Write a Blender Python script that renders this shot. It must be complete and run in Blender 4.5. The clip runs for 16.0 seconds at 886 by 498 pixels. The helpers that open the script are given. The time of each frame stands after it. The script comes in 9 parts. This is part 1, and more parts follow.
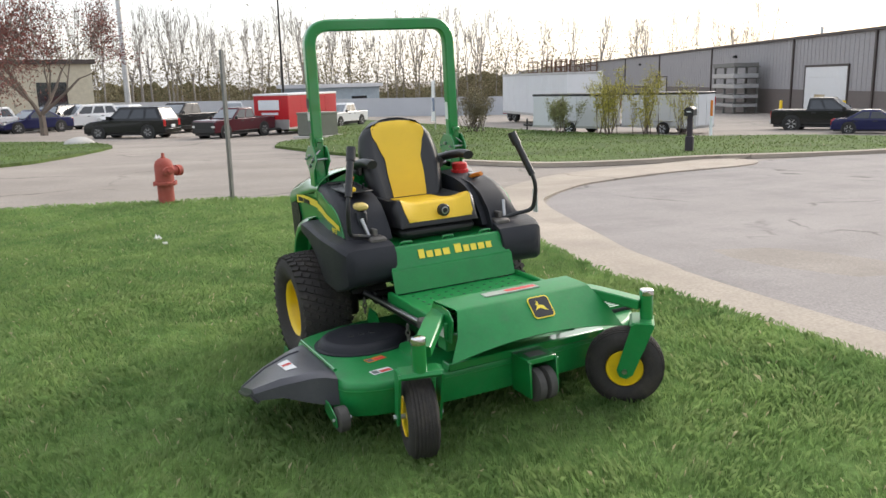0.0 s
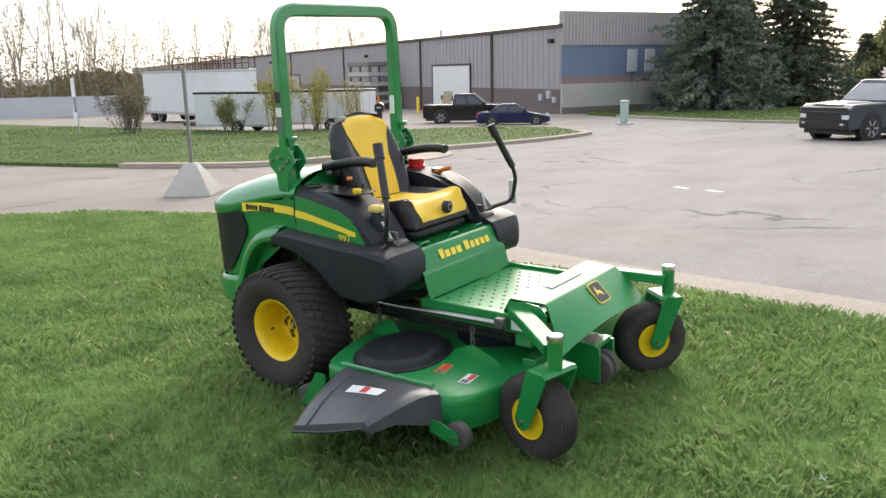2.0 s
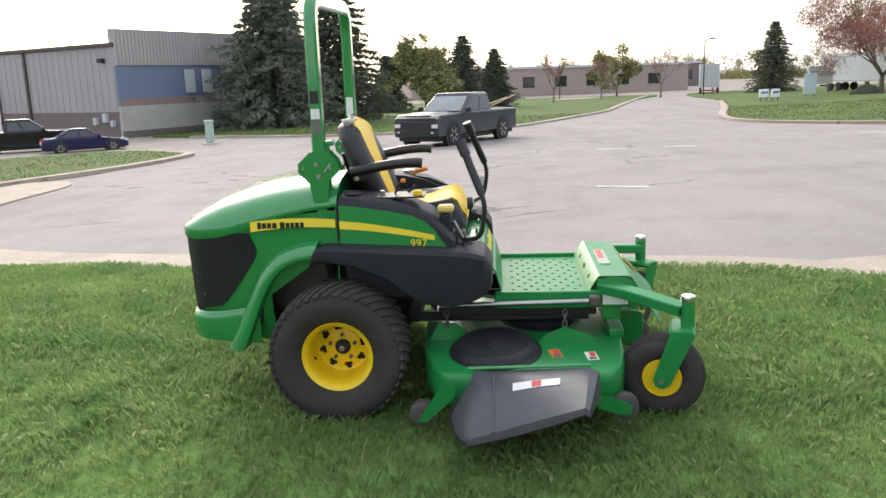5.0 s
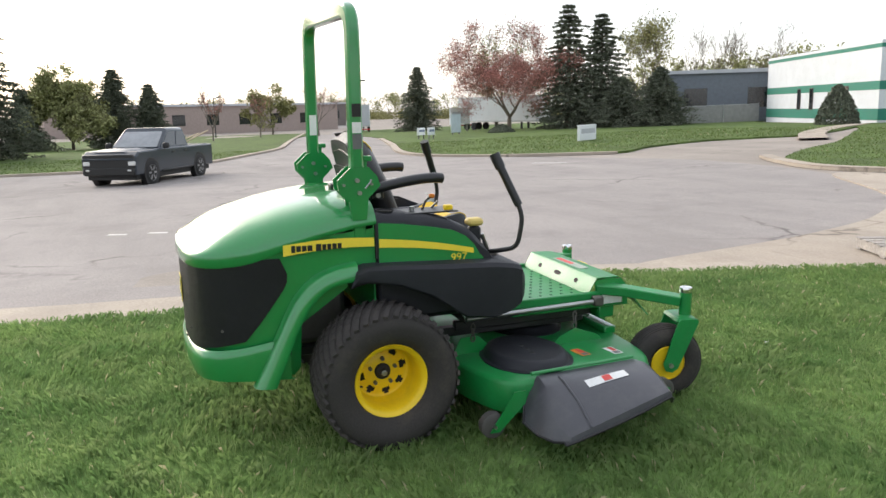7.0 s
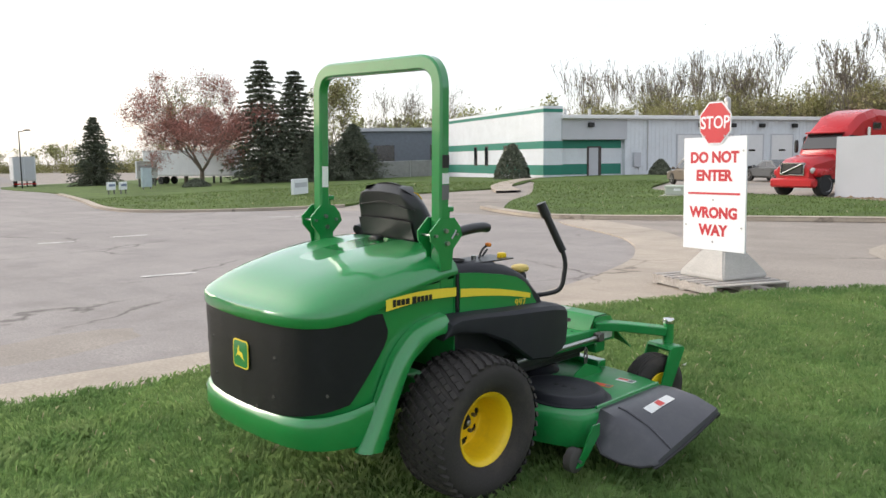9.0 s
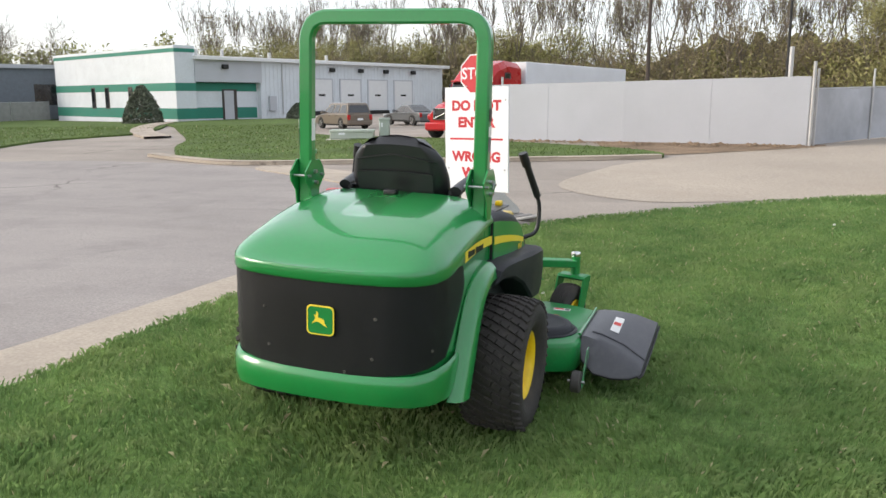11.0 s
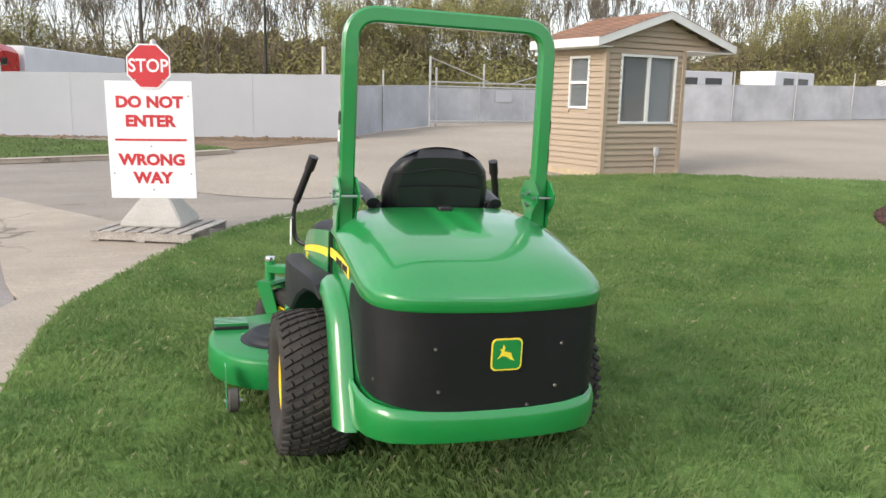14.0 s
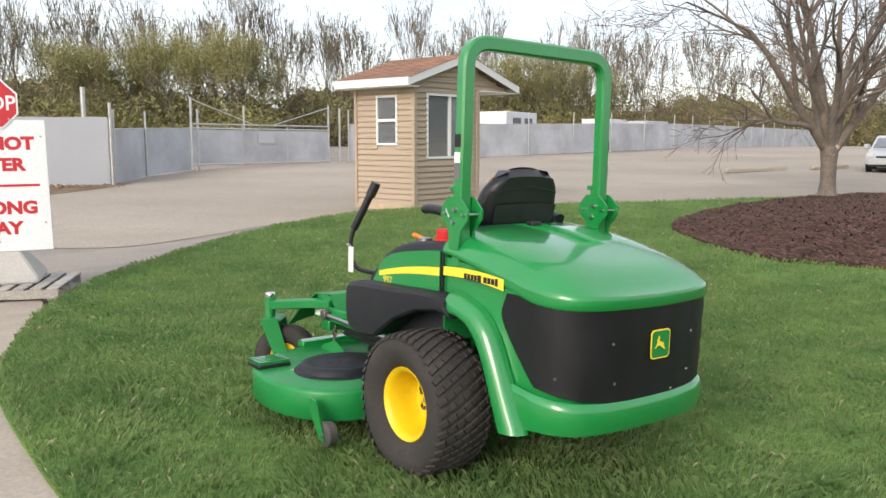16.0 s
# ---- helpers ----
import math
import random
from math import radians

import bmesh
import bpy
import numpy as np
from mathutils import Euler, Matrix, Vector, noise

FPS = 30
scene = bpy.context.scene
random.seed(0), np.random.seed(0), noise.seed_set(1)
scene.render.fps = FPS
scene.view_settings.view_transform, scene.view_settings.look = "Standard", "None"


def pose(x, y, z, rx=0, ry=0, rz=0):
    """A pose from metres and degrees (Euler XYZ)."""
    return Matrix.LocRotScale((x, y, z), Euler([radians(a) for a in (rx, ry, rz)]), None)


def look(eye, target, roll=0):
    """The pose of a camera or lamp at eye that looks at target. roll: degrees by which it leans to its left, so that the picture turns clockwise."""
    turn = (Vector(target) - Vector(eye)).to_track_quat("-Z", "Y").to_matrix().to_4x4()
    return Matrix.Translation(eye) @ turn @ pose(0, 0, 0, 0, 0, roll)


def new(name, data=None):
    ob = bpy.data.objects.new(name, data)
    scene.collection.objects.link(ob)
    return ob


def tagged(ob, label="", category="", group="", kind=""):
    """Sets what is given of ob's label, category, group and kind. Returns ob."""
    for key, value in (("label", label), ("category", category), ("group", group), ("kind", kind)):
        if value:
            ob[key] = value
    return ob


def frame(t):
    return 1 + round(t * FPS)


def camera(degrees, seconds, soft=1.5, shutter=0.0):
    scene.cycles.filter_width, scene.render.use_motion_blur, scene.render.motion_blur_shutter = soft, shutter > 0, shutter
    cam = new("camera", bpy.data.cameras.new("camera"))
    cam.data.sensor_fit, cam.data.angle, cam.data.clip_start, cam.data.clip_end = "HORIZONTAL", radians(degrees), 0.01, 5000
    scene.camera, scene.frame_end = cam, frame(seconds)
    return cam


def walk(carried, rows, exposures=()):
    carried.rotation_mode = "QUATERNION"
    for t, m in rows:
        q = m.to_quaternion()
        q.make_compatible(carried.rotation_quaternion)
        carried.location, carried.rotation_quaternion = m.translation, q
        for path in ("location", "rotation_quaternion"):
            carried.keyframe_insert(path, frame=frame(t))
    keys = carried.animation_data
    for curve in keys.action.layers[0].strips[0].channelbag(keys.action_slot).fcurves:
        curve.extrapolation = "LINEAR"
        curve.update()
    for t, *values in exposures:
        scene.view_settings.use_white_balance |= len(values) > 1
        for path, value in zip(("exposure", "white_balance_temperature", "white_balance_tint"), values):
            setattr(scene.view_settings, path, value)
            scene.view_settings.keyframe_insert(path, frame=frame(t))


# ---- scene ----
cam = camera(57.8, 16.0)
PATH = [
    (0, (2.172, 4.784, 1.718), (1.258, 3.052, 1.308), -1.4),
    (0.5, (2.64, 4.487, 1.711), (1.544, 2.856, 1.338), -1.8),
    (1, (3.058, 4.107, 1.71), (1.801, 2.586, 1.38), -0.7),
    (1.5, (3.413, 3.693, 1.696), (1.988, 2.359, 1.263), -1.5),
    (2, (3.635, 3.259, 1.727), (2.051, 2.118, 1.293), -1.2),
    (2.5, (3.991, 2.907, 1.729), (2.293, 1.945, 1.291), -0.6),
    (3, (4.242, 2.526, 1.716), (2.487, 1.658, 1.309), -1.9),
    (3.5, (4.371, 2.109, 1.742), (2.532, 1.443, 1.325), -1.3),
    (6, (4.49, -0.197, 1.594), (2.542, 0.076, 1.236), -1.6),
    (6.5, (4.375, -0.66, 1.579), (2.467, -0.156, 1.256), -0.5),
    (7, (4.189, -1.119, 1.595), (2.361, -0.383, 1.253), -1.2),
    (7.5, (3.883, -1.533, 1.602), (2.159, -0.593, 1.22), 0.4),
    (8, (3.684, -1.973, 1.6), (2.041, -0.875, 1.294), -0.2),
    (10.5, (2.043, -3.641, 1.655), (1.195, -1.857, 1.344), 0.6),
    (11, (1.554, -3.884, 1.675), (0.936, -2.018, 1.309), -0.1),
    (11.5, (1.088, -3.96, 1.697), (0.657, -2.04, 1.338), -1.2),
    (12, (0.641, -4.02, 1.694), (0.375, -2.065, 1.368), -0.8),
    (12.5, (0.204, -4.0, 1.751), (0.242, -2.039, 1.362), 0.6),
    (13, (-0.251, -3.834, 1.751), (-0.06, -1.88, 1.367), -0.7),
    (13.5, (-0.714, -3.758, 1.722), (-0.2, -1.858, 1.369), -0.3),
    (14, (-1.252, -3.659, 1.739), (-0.606, -1.804, 1.364), 1.2),
    (14.5, (-1.707, -3.533, 1.713), (-0.887, -1.741, 1.375), 1.5),
    (15, (-2.198, -3.434, 1.67), (-1.174, -1.754, 1.315), 2.6),
    (15.5, (-2.575, -3.242, 1.652), (-1.407, -1.641, 1.387), -0.4),
    (16, (-2.922, -2.997, 1.628), (-1.692, -1.443, 1.362), 0.1),
]
walk(cam, [(t, look(eye, aim, roll)) for t, eye, aim, roll in PATH],
     [(0.0, 1.09), (2.5, 1.30), (4.0, 1.33), (6.5, 1.25), (8.0, 1.03), (11.0, 1.05), (12.5, 1.16), (14.5, 1.02), (16.0, 0.97)])

# ---- daylight: thin overcast, the sun low behind haze over the street ----
SUN_AZ, SUN_EL = 248.0, 27.0       # compass degrees from +y, clockwise; degrees up
world = bpy.data.worlds.new("sky")
scene.world = world
world.use_nodes = True
wn, wl = world.node_tree.nodes, world.node_tree.links
sky = wn.new("ShaderNodeTexSky")
sky.sky_type, sky.sun_disc = "NISHITA", False
sky.sun_elevation, sky.sun_rotation = radians(SUN_EL), radians(SUN_AZ)
sky.air_density, sky.dust_density, sky.ozone_density = 1.0, 3.0, 1.0
veil = wn.new("ShaderNodeMix")
veil.data_type = "RGBA"
veil.inputs["Factor"].default_value = 0.48
cloud = wn.new("ShaderNodeTexNoise")
cloud.inputs["Scale"].default_value, cloud.inputs["Detail"].default_value, cloud.inputs["Roughness"].default_value = 2.4, 5.0, 0.55
flat = wn.new("ShaderNodeMapping")
flat.inputs["Scale"].default_value = (1.0, 1.0, 3.0)
wl.new(wn.new("ShaderNodeTexCoord").outputs["Generated"], flat.inputs["Vector"])
wl.new(flat.outputs["Vector"], cloud.inputs["Vector"])
tone = wn.new("ShaderNodeValToRGB")
tone.color_ramp.elements[0].position, tone.color_ramp.elements[0].color = 0.36, (7.3, 7.5, 7.9, 1)
tone.color_ramp.elements[1].position, tone.color_ramp.elements[1].color = 0.62, (9.6, 9.6, 9.6, 1)
wl.new(cloud.outputs["Fac"], tone.inputs["Fac"])
wl.new(tone.outputs["Color"], veil.inputs["B"])
wl.new(sky.outputs["Color"], veil.inputs["A"])
wl.new(veil.outputs["Result"], wn["Background"].inputs["Color"])
wn["Background"].inputs["Strength"].default_value = 0.10
sun_data = bpy.data.lights.new("sun", "SUN")
sun_data.energy, sun_data.angle, sun_data.color = 1.05, radians(26), (1.0, 0.93, 0.86)
sun = new("sun", sun_data)
az = radians(SUN_AZ)
sun_way = Vector((math.sin(az) * math.cos(radians(SUN_EL)), math.cos(az) * math.cos(radians(SUN_EL)), math.sin(radians(SUN_EL))))
sun.matrix_world = look(sun_way * 50, (0, 0, 0))

# ---- materials ----
def ramp_mix(nt, fac, a, b):
    m = nt.nodes.new("ShaderNodeMix")
    m.data_type = "RGBA"
    for key, v in (("A", a), ("B", b)):
        if isinstance(v, tuple):
            m.inputs[key].default_value = (*v[:3], 1)
        else:
            nt.links.new(v, m.inputs[key])
    if isinstance(fac, float):
        m.inputs["Factor"].default_value = fac
    else:
        nt.links.new(fac, m.inputs["Factor"])
    return m.outputs["Result"]


def spread(nt, sock, lo, hi, a=0.0, b=1.0):
    r = nt.nodes.new("ShaderNodeMapRange")
    r.inputs["From Min"].default_value, r.inputs["From Max"].default_value = lo, hi
    r.inputs["To Min"].default_value, r.inputs["To Max"].default_value = a, b
    nt.links.new(sock, r.inputs["Value"])
    return r.outputs["Result"]


def tex_noise(nt, coord, scale, detail=4.0, rough=0.6):
    n = nt.nodes.new("ShaderNodeTexNoise")
    n.inputs["Scale"].default_value, n.inputs["Detail"].default_value, n.inputs["Roughness"].default_value = scale, detail, rough
    nt.links.new(coord, n.inputs["Vector"])
    return n.outputs["Fac"]


def mat(name, col, rough=0.5, metal=0.0, var=0.12, scale=3.0, grain=60.0, gvar=0.06, bump=0.08, spec=0.5, coat=0.0, rvar=0.12, dirt=None, dirt_amt=0.0, obj_var=0.0, isl_var=0.0, cracks=0.0):
    """A surface with broad and fine variation of its colour, gloss and relief."""
    m = bpy.data.materials.new(name)
    m.use_nodes = True
    nt = m.node_tree
    p = nt.nodes["Principled BSDF"]
    tc = nt.nodes.new("ShaderNodeTexCoord").outputs["Object"]
    broad, fine = tex_noise(nt, tc, scale), tex_noise(nt, tc, grain, 3.0)
    lo = tuple(c * (1 - var) for c in col)
    hi = tuple(min(1, c * (1 + var)) for c in col)
    c1 = ramp_mix(nt, spread(nt, broad, 0.3, 0.7), lo, hi)
    g = spread(nt, fine, 0.3, 0.7, 1 - gvar, 1 + gvar)
    hsv = nt.nodes.new("ShaderNodeHueSaturation")
    nt.links.new(c1, hsv.inputs["Color"])
    nt.links.new(g, hsv.inputs["Value"])
    out = hsv.outputs["Color"]
    if dirt:
        d = tex_noise(nt, tc, scale * 2.3, 6.0, 0.7)
        out = ramp_mix(nt, spread(nt, d, 0.5, 0.75, 0.0, dirt_amt), out, dirt)
    if cracks:
        # stretched stains, then fine wandering cracks that fade in and out
        mp = nt.nodes.new("ShaderNodeMapping")
        mp.inputs["Scale"].default_value = (0.09, 0.55, 1)
        mp.inputs["Rotation"].default_value = (0, 0, 0.35)
        nt.links.new(tc, mp.inputs["Vector"])
        st = tex_noise(nt, mp.outputs[0], 1.0, 6.0, 0.65)
        out = ramp_mix(nt, spread(nt, st, 0.50, 0.72, 0.0, 0.55), out, tuple(c * 0.66 for c in col))
        out = ramp_mix(nt, spread(nt, st, 0.46, 0.30, 0.0, 0.35), out, tuple(min(1, c * 1.3) for c in col))
        bend = nt.nodes.new("ShaderNodeTexNoise")
        bend.inputs["Scale"].default_value, bend.inputs["Detail"].default_value = 1.3, 4.0
        nt.links.new(tc, bend.inputs["Vector"])
        add = nt.nodes.new("ShaderNodeMixRGB")
        add.blend_type = "ADD"
        add.inputs[0].default_value = 0.9
        nt.links.new(tc, add.inputs[1])
        nt.links.new(bend.outputs["Color"], add.inputs[2])
        vo = nt.nodes.new("ShaderNodeTexVoronoi")
        vo.feature = "DISTANCE_TO_EDGE"
        vo.inputs["Scale"].default_value = cracks
        nt.links.new(add.outputs[0], vo.inputs["Vector"])
        line = spread(nt, vo.outputs["Distance"], 0.0, 0.012, 1.0, 0.0)
        mask = spread(nt, tex_noise(nt, tc, 0.35, 3.0), 0.48, 0.60, 0.0, 0.75)
        mul = nt.nodes.new("ShaderNodeMath")
        mul.operation = "MULTIPLY"
        nt.links.new(line, mul.inputs[0])
        nt.links.new(mask, mul.inputs[1])
        out = ramp_mix(nt, mul.outputs[0], out, tuple(c * 0.3 for c in col))
    if obj_var or isl_var:
        src = nt.nodes.new("ShaderNodeObjectInfo").outputs["Random"] if obj_var else nt.nodes.new("ShaderNodeNewGeometry").outputs["Random Per Island"]
        h2 = nt.nodes.new("ShaderNodeHueSaturation")
        k = obj_var or isl_var
        nt.links.new(spread(nt, src, 0, 1, 1 - k, 1 + k), h2.inputs["Value"])
        nt.links.new(out, h2.inputs["Color"])
        out = h2.outputs["Color"]
    nt.links.new(out, p.inputs["Base Color"])
    nt.links.new(spread(nt, broad, 0.3, 0.7, max(0.02, rough - rvar * rough), min(1, rough + rvar * rough)), p.inputs["Roughness"])
    p.inputs["Metallic"].default_value = metal
    p.inputs["Specular IOR Level"].default_value = spec
    p.inputs["Coat Weight"].default_value = coat
    p.inputs["Coat Roughness"].default_value = 0.05
    if bump:
        b = nt.nodes.new("ShaderNodeBump")
        b.inputs["Strength"].default_value, b.inputs["Distance"].default_value = bump, 0.01
        nt.links.new(fine, b.inputs["Height"])
        nt.links.new(b.outputs["Normal"], p.inputs["Normal"])
    return m


def glass_mat(name, tint, rough=0.03, alpha=0.35):
    m = bpy.data.materials.new(name)
    m.use_nodes = True
    p = m.node_tree.nodes["Principled BSDF"]
    p.inputs["Base Color"].default_value = (*tint, 1)
    p.inputs["Roughness"].default_value = rough
    p.inputs["Alpha"].default_value = alpha
    p.inputs["Specular IOR Level"].default_value = 0.8
    return m


MATTEGREEN = mat("worn_platform_green", (0.010, 0.215, 0.050), 0.38, var=0.10, scale=6, bump=0.05, gvar=0.06, spec=0.45, dirt=(0.06, 0.17, 0.07), dirt_amt=0.35)
GREEN = mat("mower_green_paint", (0.008, 0.225, 0.048), 0.32, var=0.05, bump=0.0, coat=1.0, gvar=0.03, dirt=(0.10, 0.17, 0.08), dirt_amt=0.12)
YELLOW = mat("yellow_paint", (0.82, 0.56, 0.01), 0.4, var=0.05, bump=0.02, gvar=0.03, dirt=(0.35, 0.24, 0.03), dirt_amt=0.25)
DECAL_Y = mat("yellow_decal", (0.85, 0.66, 0.05), 0.45, var=0.03, bump=0.0, gvar=0.02)
DECAL_K = mat("black_decal", (0.012, 0.012, 0.012), 0.45, var=0.05, bump=0.0)
PLASTIC = mat("charcoal_plastic", (0.019, 0.020, 0.025), 0.52, var=0.15, grain=400, bump=0.1, spec=0.3, dirt=(0.045, 0.045, 0.05), dirt_amt=0.3)
CHUTEM = mat("grey_chute_plastic", (0.062, 0.062, 0.072), 0.34, var=0.12, grain=250, bump=0.06, dirt=(0.13, 0.13, 0.13), dirt_amt=0.4)
GRILLE = mat("black_grille_mesh", (0.008, 0.008, 0.0095), 0.42, var=0.25, grain=420, gvar=0.5, bump=0.35, spec=0.32, dirt=(0.028, 0.028, 0.031), dirt_amt=0.35)
RUBBER = mat("tyre_rubber", (0.034, 0.030, 0.028), 0.85, var=0.2, grain=120, gvar=0.15, bump=0.25, dirt=(0.085, 0.07, 0.055), dirt_amt=0.6)
VINYL = mat("black_vinyl", (0.014, 0.014, 0.016), 0.38, var=0.1, grain=300, bump=0.12)
VINYL_Y = mat("yellow_vinyl", (0.78, 0.50, 0.02), 0.5, var=0.05, grain=300, bump=0.12)
STEEL = mat("bare_steel", (0.42, 0.42, 0.42), 0.35, 1.0, var=0.15)
CHROME = mat("chrome", (0.7, 0.7, 0.7), 0.15, 1.0, var=0.05, bump=0.0)
BLACK = mat("black_paint", (0.015, 0.015, 0.016), 0.4, var=0.1)
# for dark parts, and for solid pieces that paint the shade of gaps and slots
DARKGAP = mat("dark_parts_and_gap_shade", (0.02, 0.02, 0.02), 0.8, var=0.3)
ENGINE = mat("dull_engine_metal", (0.13, 0.12, 0.11), 0.55, 0.6, var=0.3)
RED = mat("red_plastic", (0.55, 0.02, 0.02), 0.4, var=0.05)
ORANGE = mat("orange_plastic", (0.65, 0.20, 0.02), 0.45, var=0.05)
WHITE = mat("white_label", (0.75, 0.75, 0.73), 0.5, var=0.04, bump=0.0)
FADED = mat("faded_label", (0.36, 0.40, 0.34), 0.6, var=0.15, scale=12, bump=0.0)
LABELRED = mat("red_label_ink", (0.6, 0.06, 0.05), 0.5, var=0.05, bump=0.0)
LABELGREY = mat("grey_label_ink", (0.14, 0.14, 0.14), 0.5, var=0.2, bump=0.0)
RUSTY = mat("rusty_steel", (0.13, 0.07, 0.045), 0.8, 0.3, var=0.3, scale=5)
SMOOTHGREY = mat("worn_rubber_roller", (0.07, 0.065, 0.06), 0.7, var=0.25, bump=0.1)

ASPHALT = mat("old_asphalt", (0.313, 0.278, 0.245), 0.9, var=0.16, scale=0.22, grain=45, gvar=0.22, bump=0.35, dirt=(0.21, 0.19, 0.17), dirt_amt=0.5, cracks=0.16, spec=0.12)
STREET = mat("street_asphalt", (0.305, 0.28, 0.265), 0.88, var=0.10, scale=0.35, grain=50, gvar=0.20, bump=0.3, dirt=(0.19, 0.175, 0.17), dirt_amt=0.6, cracks=0.22, spec=0.12)
CONCRETE = mat("curb_concrete", (0.41, 0.355, 0.295), 0.85, var=0.12, scale=0.8, grain=40, gvar=0.14, bump=0.25, dirt=(0.33, 0.28, 0.23), dirt_amt=0.6, spec=0.12, cracks=0.28)
GRAVEL = mat("pale_gravel_lot", (0.377, 0.329, 0.275), 0.95, var=0.14, scale=0.12, grain=25, gvar=0.2, bump=0.4, dirt=(0.30, 0.25, 0.20), dirt_amt=0.5, spec=0.12)
SOIL = mat("lawn_soil", (0.125, 0.205, 0.058), 0.95, var=0.25, scale=1.2, grain=30, gvar=0.3, bump=0.6, spec=0.12)
FARGRASS = mat("far_lawn", (0.086, 0.128, 0.038), 0.95, var=0.35, scale=0.5, grain=9, gvar=0.45, bump=0.5, dirt=(0.13, 0.16, 0.055), dirt_amt=0.5, spec=0.12)
MULCH = mat("brown_mulch", (0.075, 0.040, 0.030), 0.95, var=0.35, scale=2.5, grain=40, gvar=0.5, bump=0.8, spec=0.12)
CHIP = mat("mulch_chip", (0.10, 0.055, 0.042), 0.9, var=0.3, isl_var=0.55)
DIRT = mat("bare_dirt", (0.22, 0.16, 0.11), 0.95, var=0.3, scale=0.8, grain=20, gvar=0.3, bump=0.6, spec=0.12)
PAINTW = mat("worn_road_paint", (0.62, 0.60, 0.57), 0.8, var=0.2, scale=5)

# ---- shape helpers ----
from mathutils import geometry


def smooth01(a, b, v):
    u = min(1.0, max(0.0, (v - a) / (b - a)))
    return u * u * (3 - 2 * u)


def ground_z(x, y):
    """Height of the lawn or land: nearly flat, falling away to the south-west, with the small cross slope where the mower stands."""
    far = max(-1.6, min(1.2, 0.016 * x + 0.014 * y))
    w = 1 - smooth01(2.0, 7.0, math.hypot(x, y - 0.6))
    return w * (0.017 - 0.03 * x) + (1 - w) * far


def mesh_object(name, bm_or_data, material, parent=None, smooth=None):
    if isinstance(bm_or_data, bmesh.types.BMesh):
        data = bpy.data.meshes.new(name)
        bmesh.ops.recalc_face_normals(bm_or_data, faces=bm_or_data.faces)
        bm_or_data.to_mesh(data)
        bm_or_data.free()
    else:
        data = bm_or_data
    if material and not data.materials:
        data.materials.append(material)
    if smooth is not None:
        data.shade_smooth()
        if smooth < 180:
            data.set_sharp_from_angle(angle=radians(smooth))
    ob = new(name, data)
    if parent:
        ob.parent = parent
    return ob


def part(name, bm, material, parent, label="", smooth=40):
    ob = mesh_object(name, bm, material, parent, smooth)
    return tagged(ob, label) if label else ob


def thing(name, label, category, m=None, group="", kind=""):
    ob = new(name)
    ob.empty_display_size = 0.1
    if m is not None:
        ob.matrix_basis = m
    return tagged(ob, label, category, group, kind)


def box(bm, x0, y0, z0, x1, y1, z1, bevel=0.0, m=None, seg=1):
    vs = [bm.verts.new((x, y, z)) for x in (x0, x1) for y in (y0, y1) for z in (z0, z1)]
    fs = [bm.faces.new([vs[i] for i in f]) for f in ((0, 1, 3, 2), (4, 6, 7, 5), (0, 4, 5, 1), (2, 3, 7, 6), (0, 2, 6, 4), (1, 5, 7, 3))]
    out = vs
    if bevel:
        es = list({e for f in fs for e in f.edges})
        r = bmesh.ops.bevel(bm, geom=es, offset=bevel, segments=seg, affect="EDGES", profile=0.5)
        out = list({v for v in r["verts"]} | {v for v in vs if v.is_valid})
    if m is not None:
        bmesh.ops.transform(bm, matrix=m, verts=out)
    return bm


def boxes(*rows, bevel=0.0):
    bm = bmesh.new()
    for r in rows:
        box(bm, *r[:6], bevel=r[6] if len(r) > 6 else bevel)
    return bm


def ring_faces(bm, rings, closed=True, caps=(True, True)):
    """Skin between rings of equal length (lists of points)."""
    rows = [[bm.verts.new(p) for p in r] for r in rings]
    n = len(rows[0])
    for a, b in zip(rows, rows[1:]):
        for i in range(n if closed else n - 1):
            j = (i + 1) % n
            bm.faces.new((a[i], a[j], b[j], b[i]))
    if closed and caps[0]:
        bm.faces.new(rows[0][::-1])
    if closed and caps[1]:
        bm.faces.new(rows[-1])
    return rows


def loft(rings, closed=True, caps=(True, True)):
    bm = bmesh.new()
    ring_faces(bm, rings, closed, caps)
    return bm


def solid_sheet(rings, thick):
    """An open sheet through rows of points, given a thickness."""
    bm = loft(rings, closed=False)
    bmesh.ops.recalc_face_normals(bm, faces=bm.faces)
    bmesh.ops.solidify(bm, geom=bm.faces[:], thickness=thick)
    return bm


def turn(bm, profile, segs=32, axis="x", m=None, close=False):
    """Revolve (along, radius) pairs about an axis."""
    rings = []
    for a, r in profile:
        ring = []
        for k in range(segs):
            c, s = math.cos(2 * math.pi * k / segs) * r, math.sin(2 * math.pi * k / segs) * r
            p = Vector((a, c, s) if axis == "x" else (c, a, s) if axis == "y" else (c, s, a))
            ring.append(m @ p if m is not None else p)
        rings.append(ring)
    if close:
        rings.append(rings[0])
        rows = ring_faces(bm, rings[:-1], True, (False, False))
        a, b = rows[-1], rows[0]
        for i in range(segs):
            j = (i + 1) % segs
            bm.faces.new((a[i], a[j], b[j], b[i]))
    else:
        ring_faces(bm, rings, True)
    return bm


def rod(bm, p, q, r, segs=8, r2=None):
    p, q = Vector(p), Vector(q)
    d = q - p
    m = Matrix.Translation(p) @ d.to_track_quat("Z", "Y").to_matrix().to_4x4()
    return turn(bm, [(0, r), (d.length, r if r2 is None else r2)], segs, "z", m)


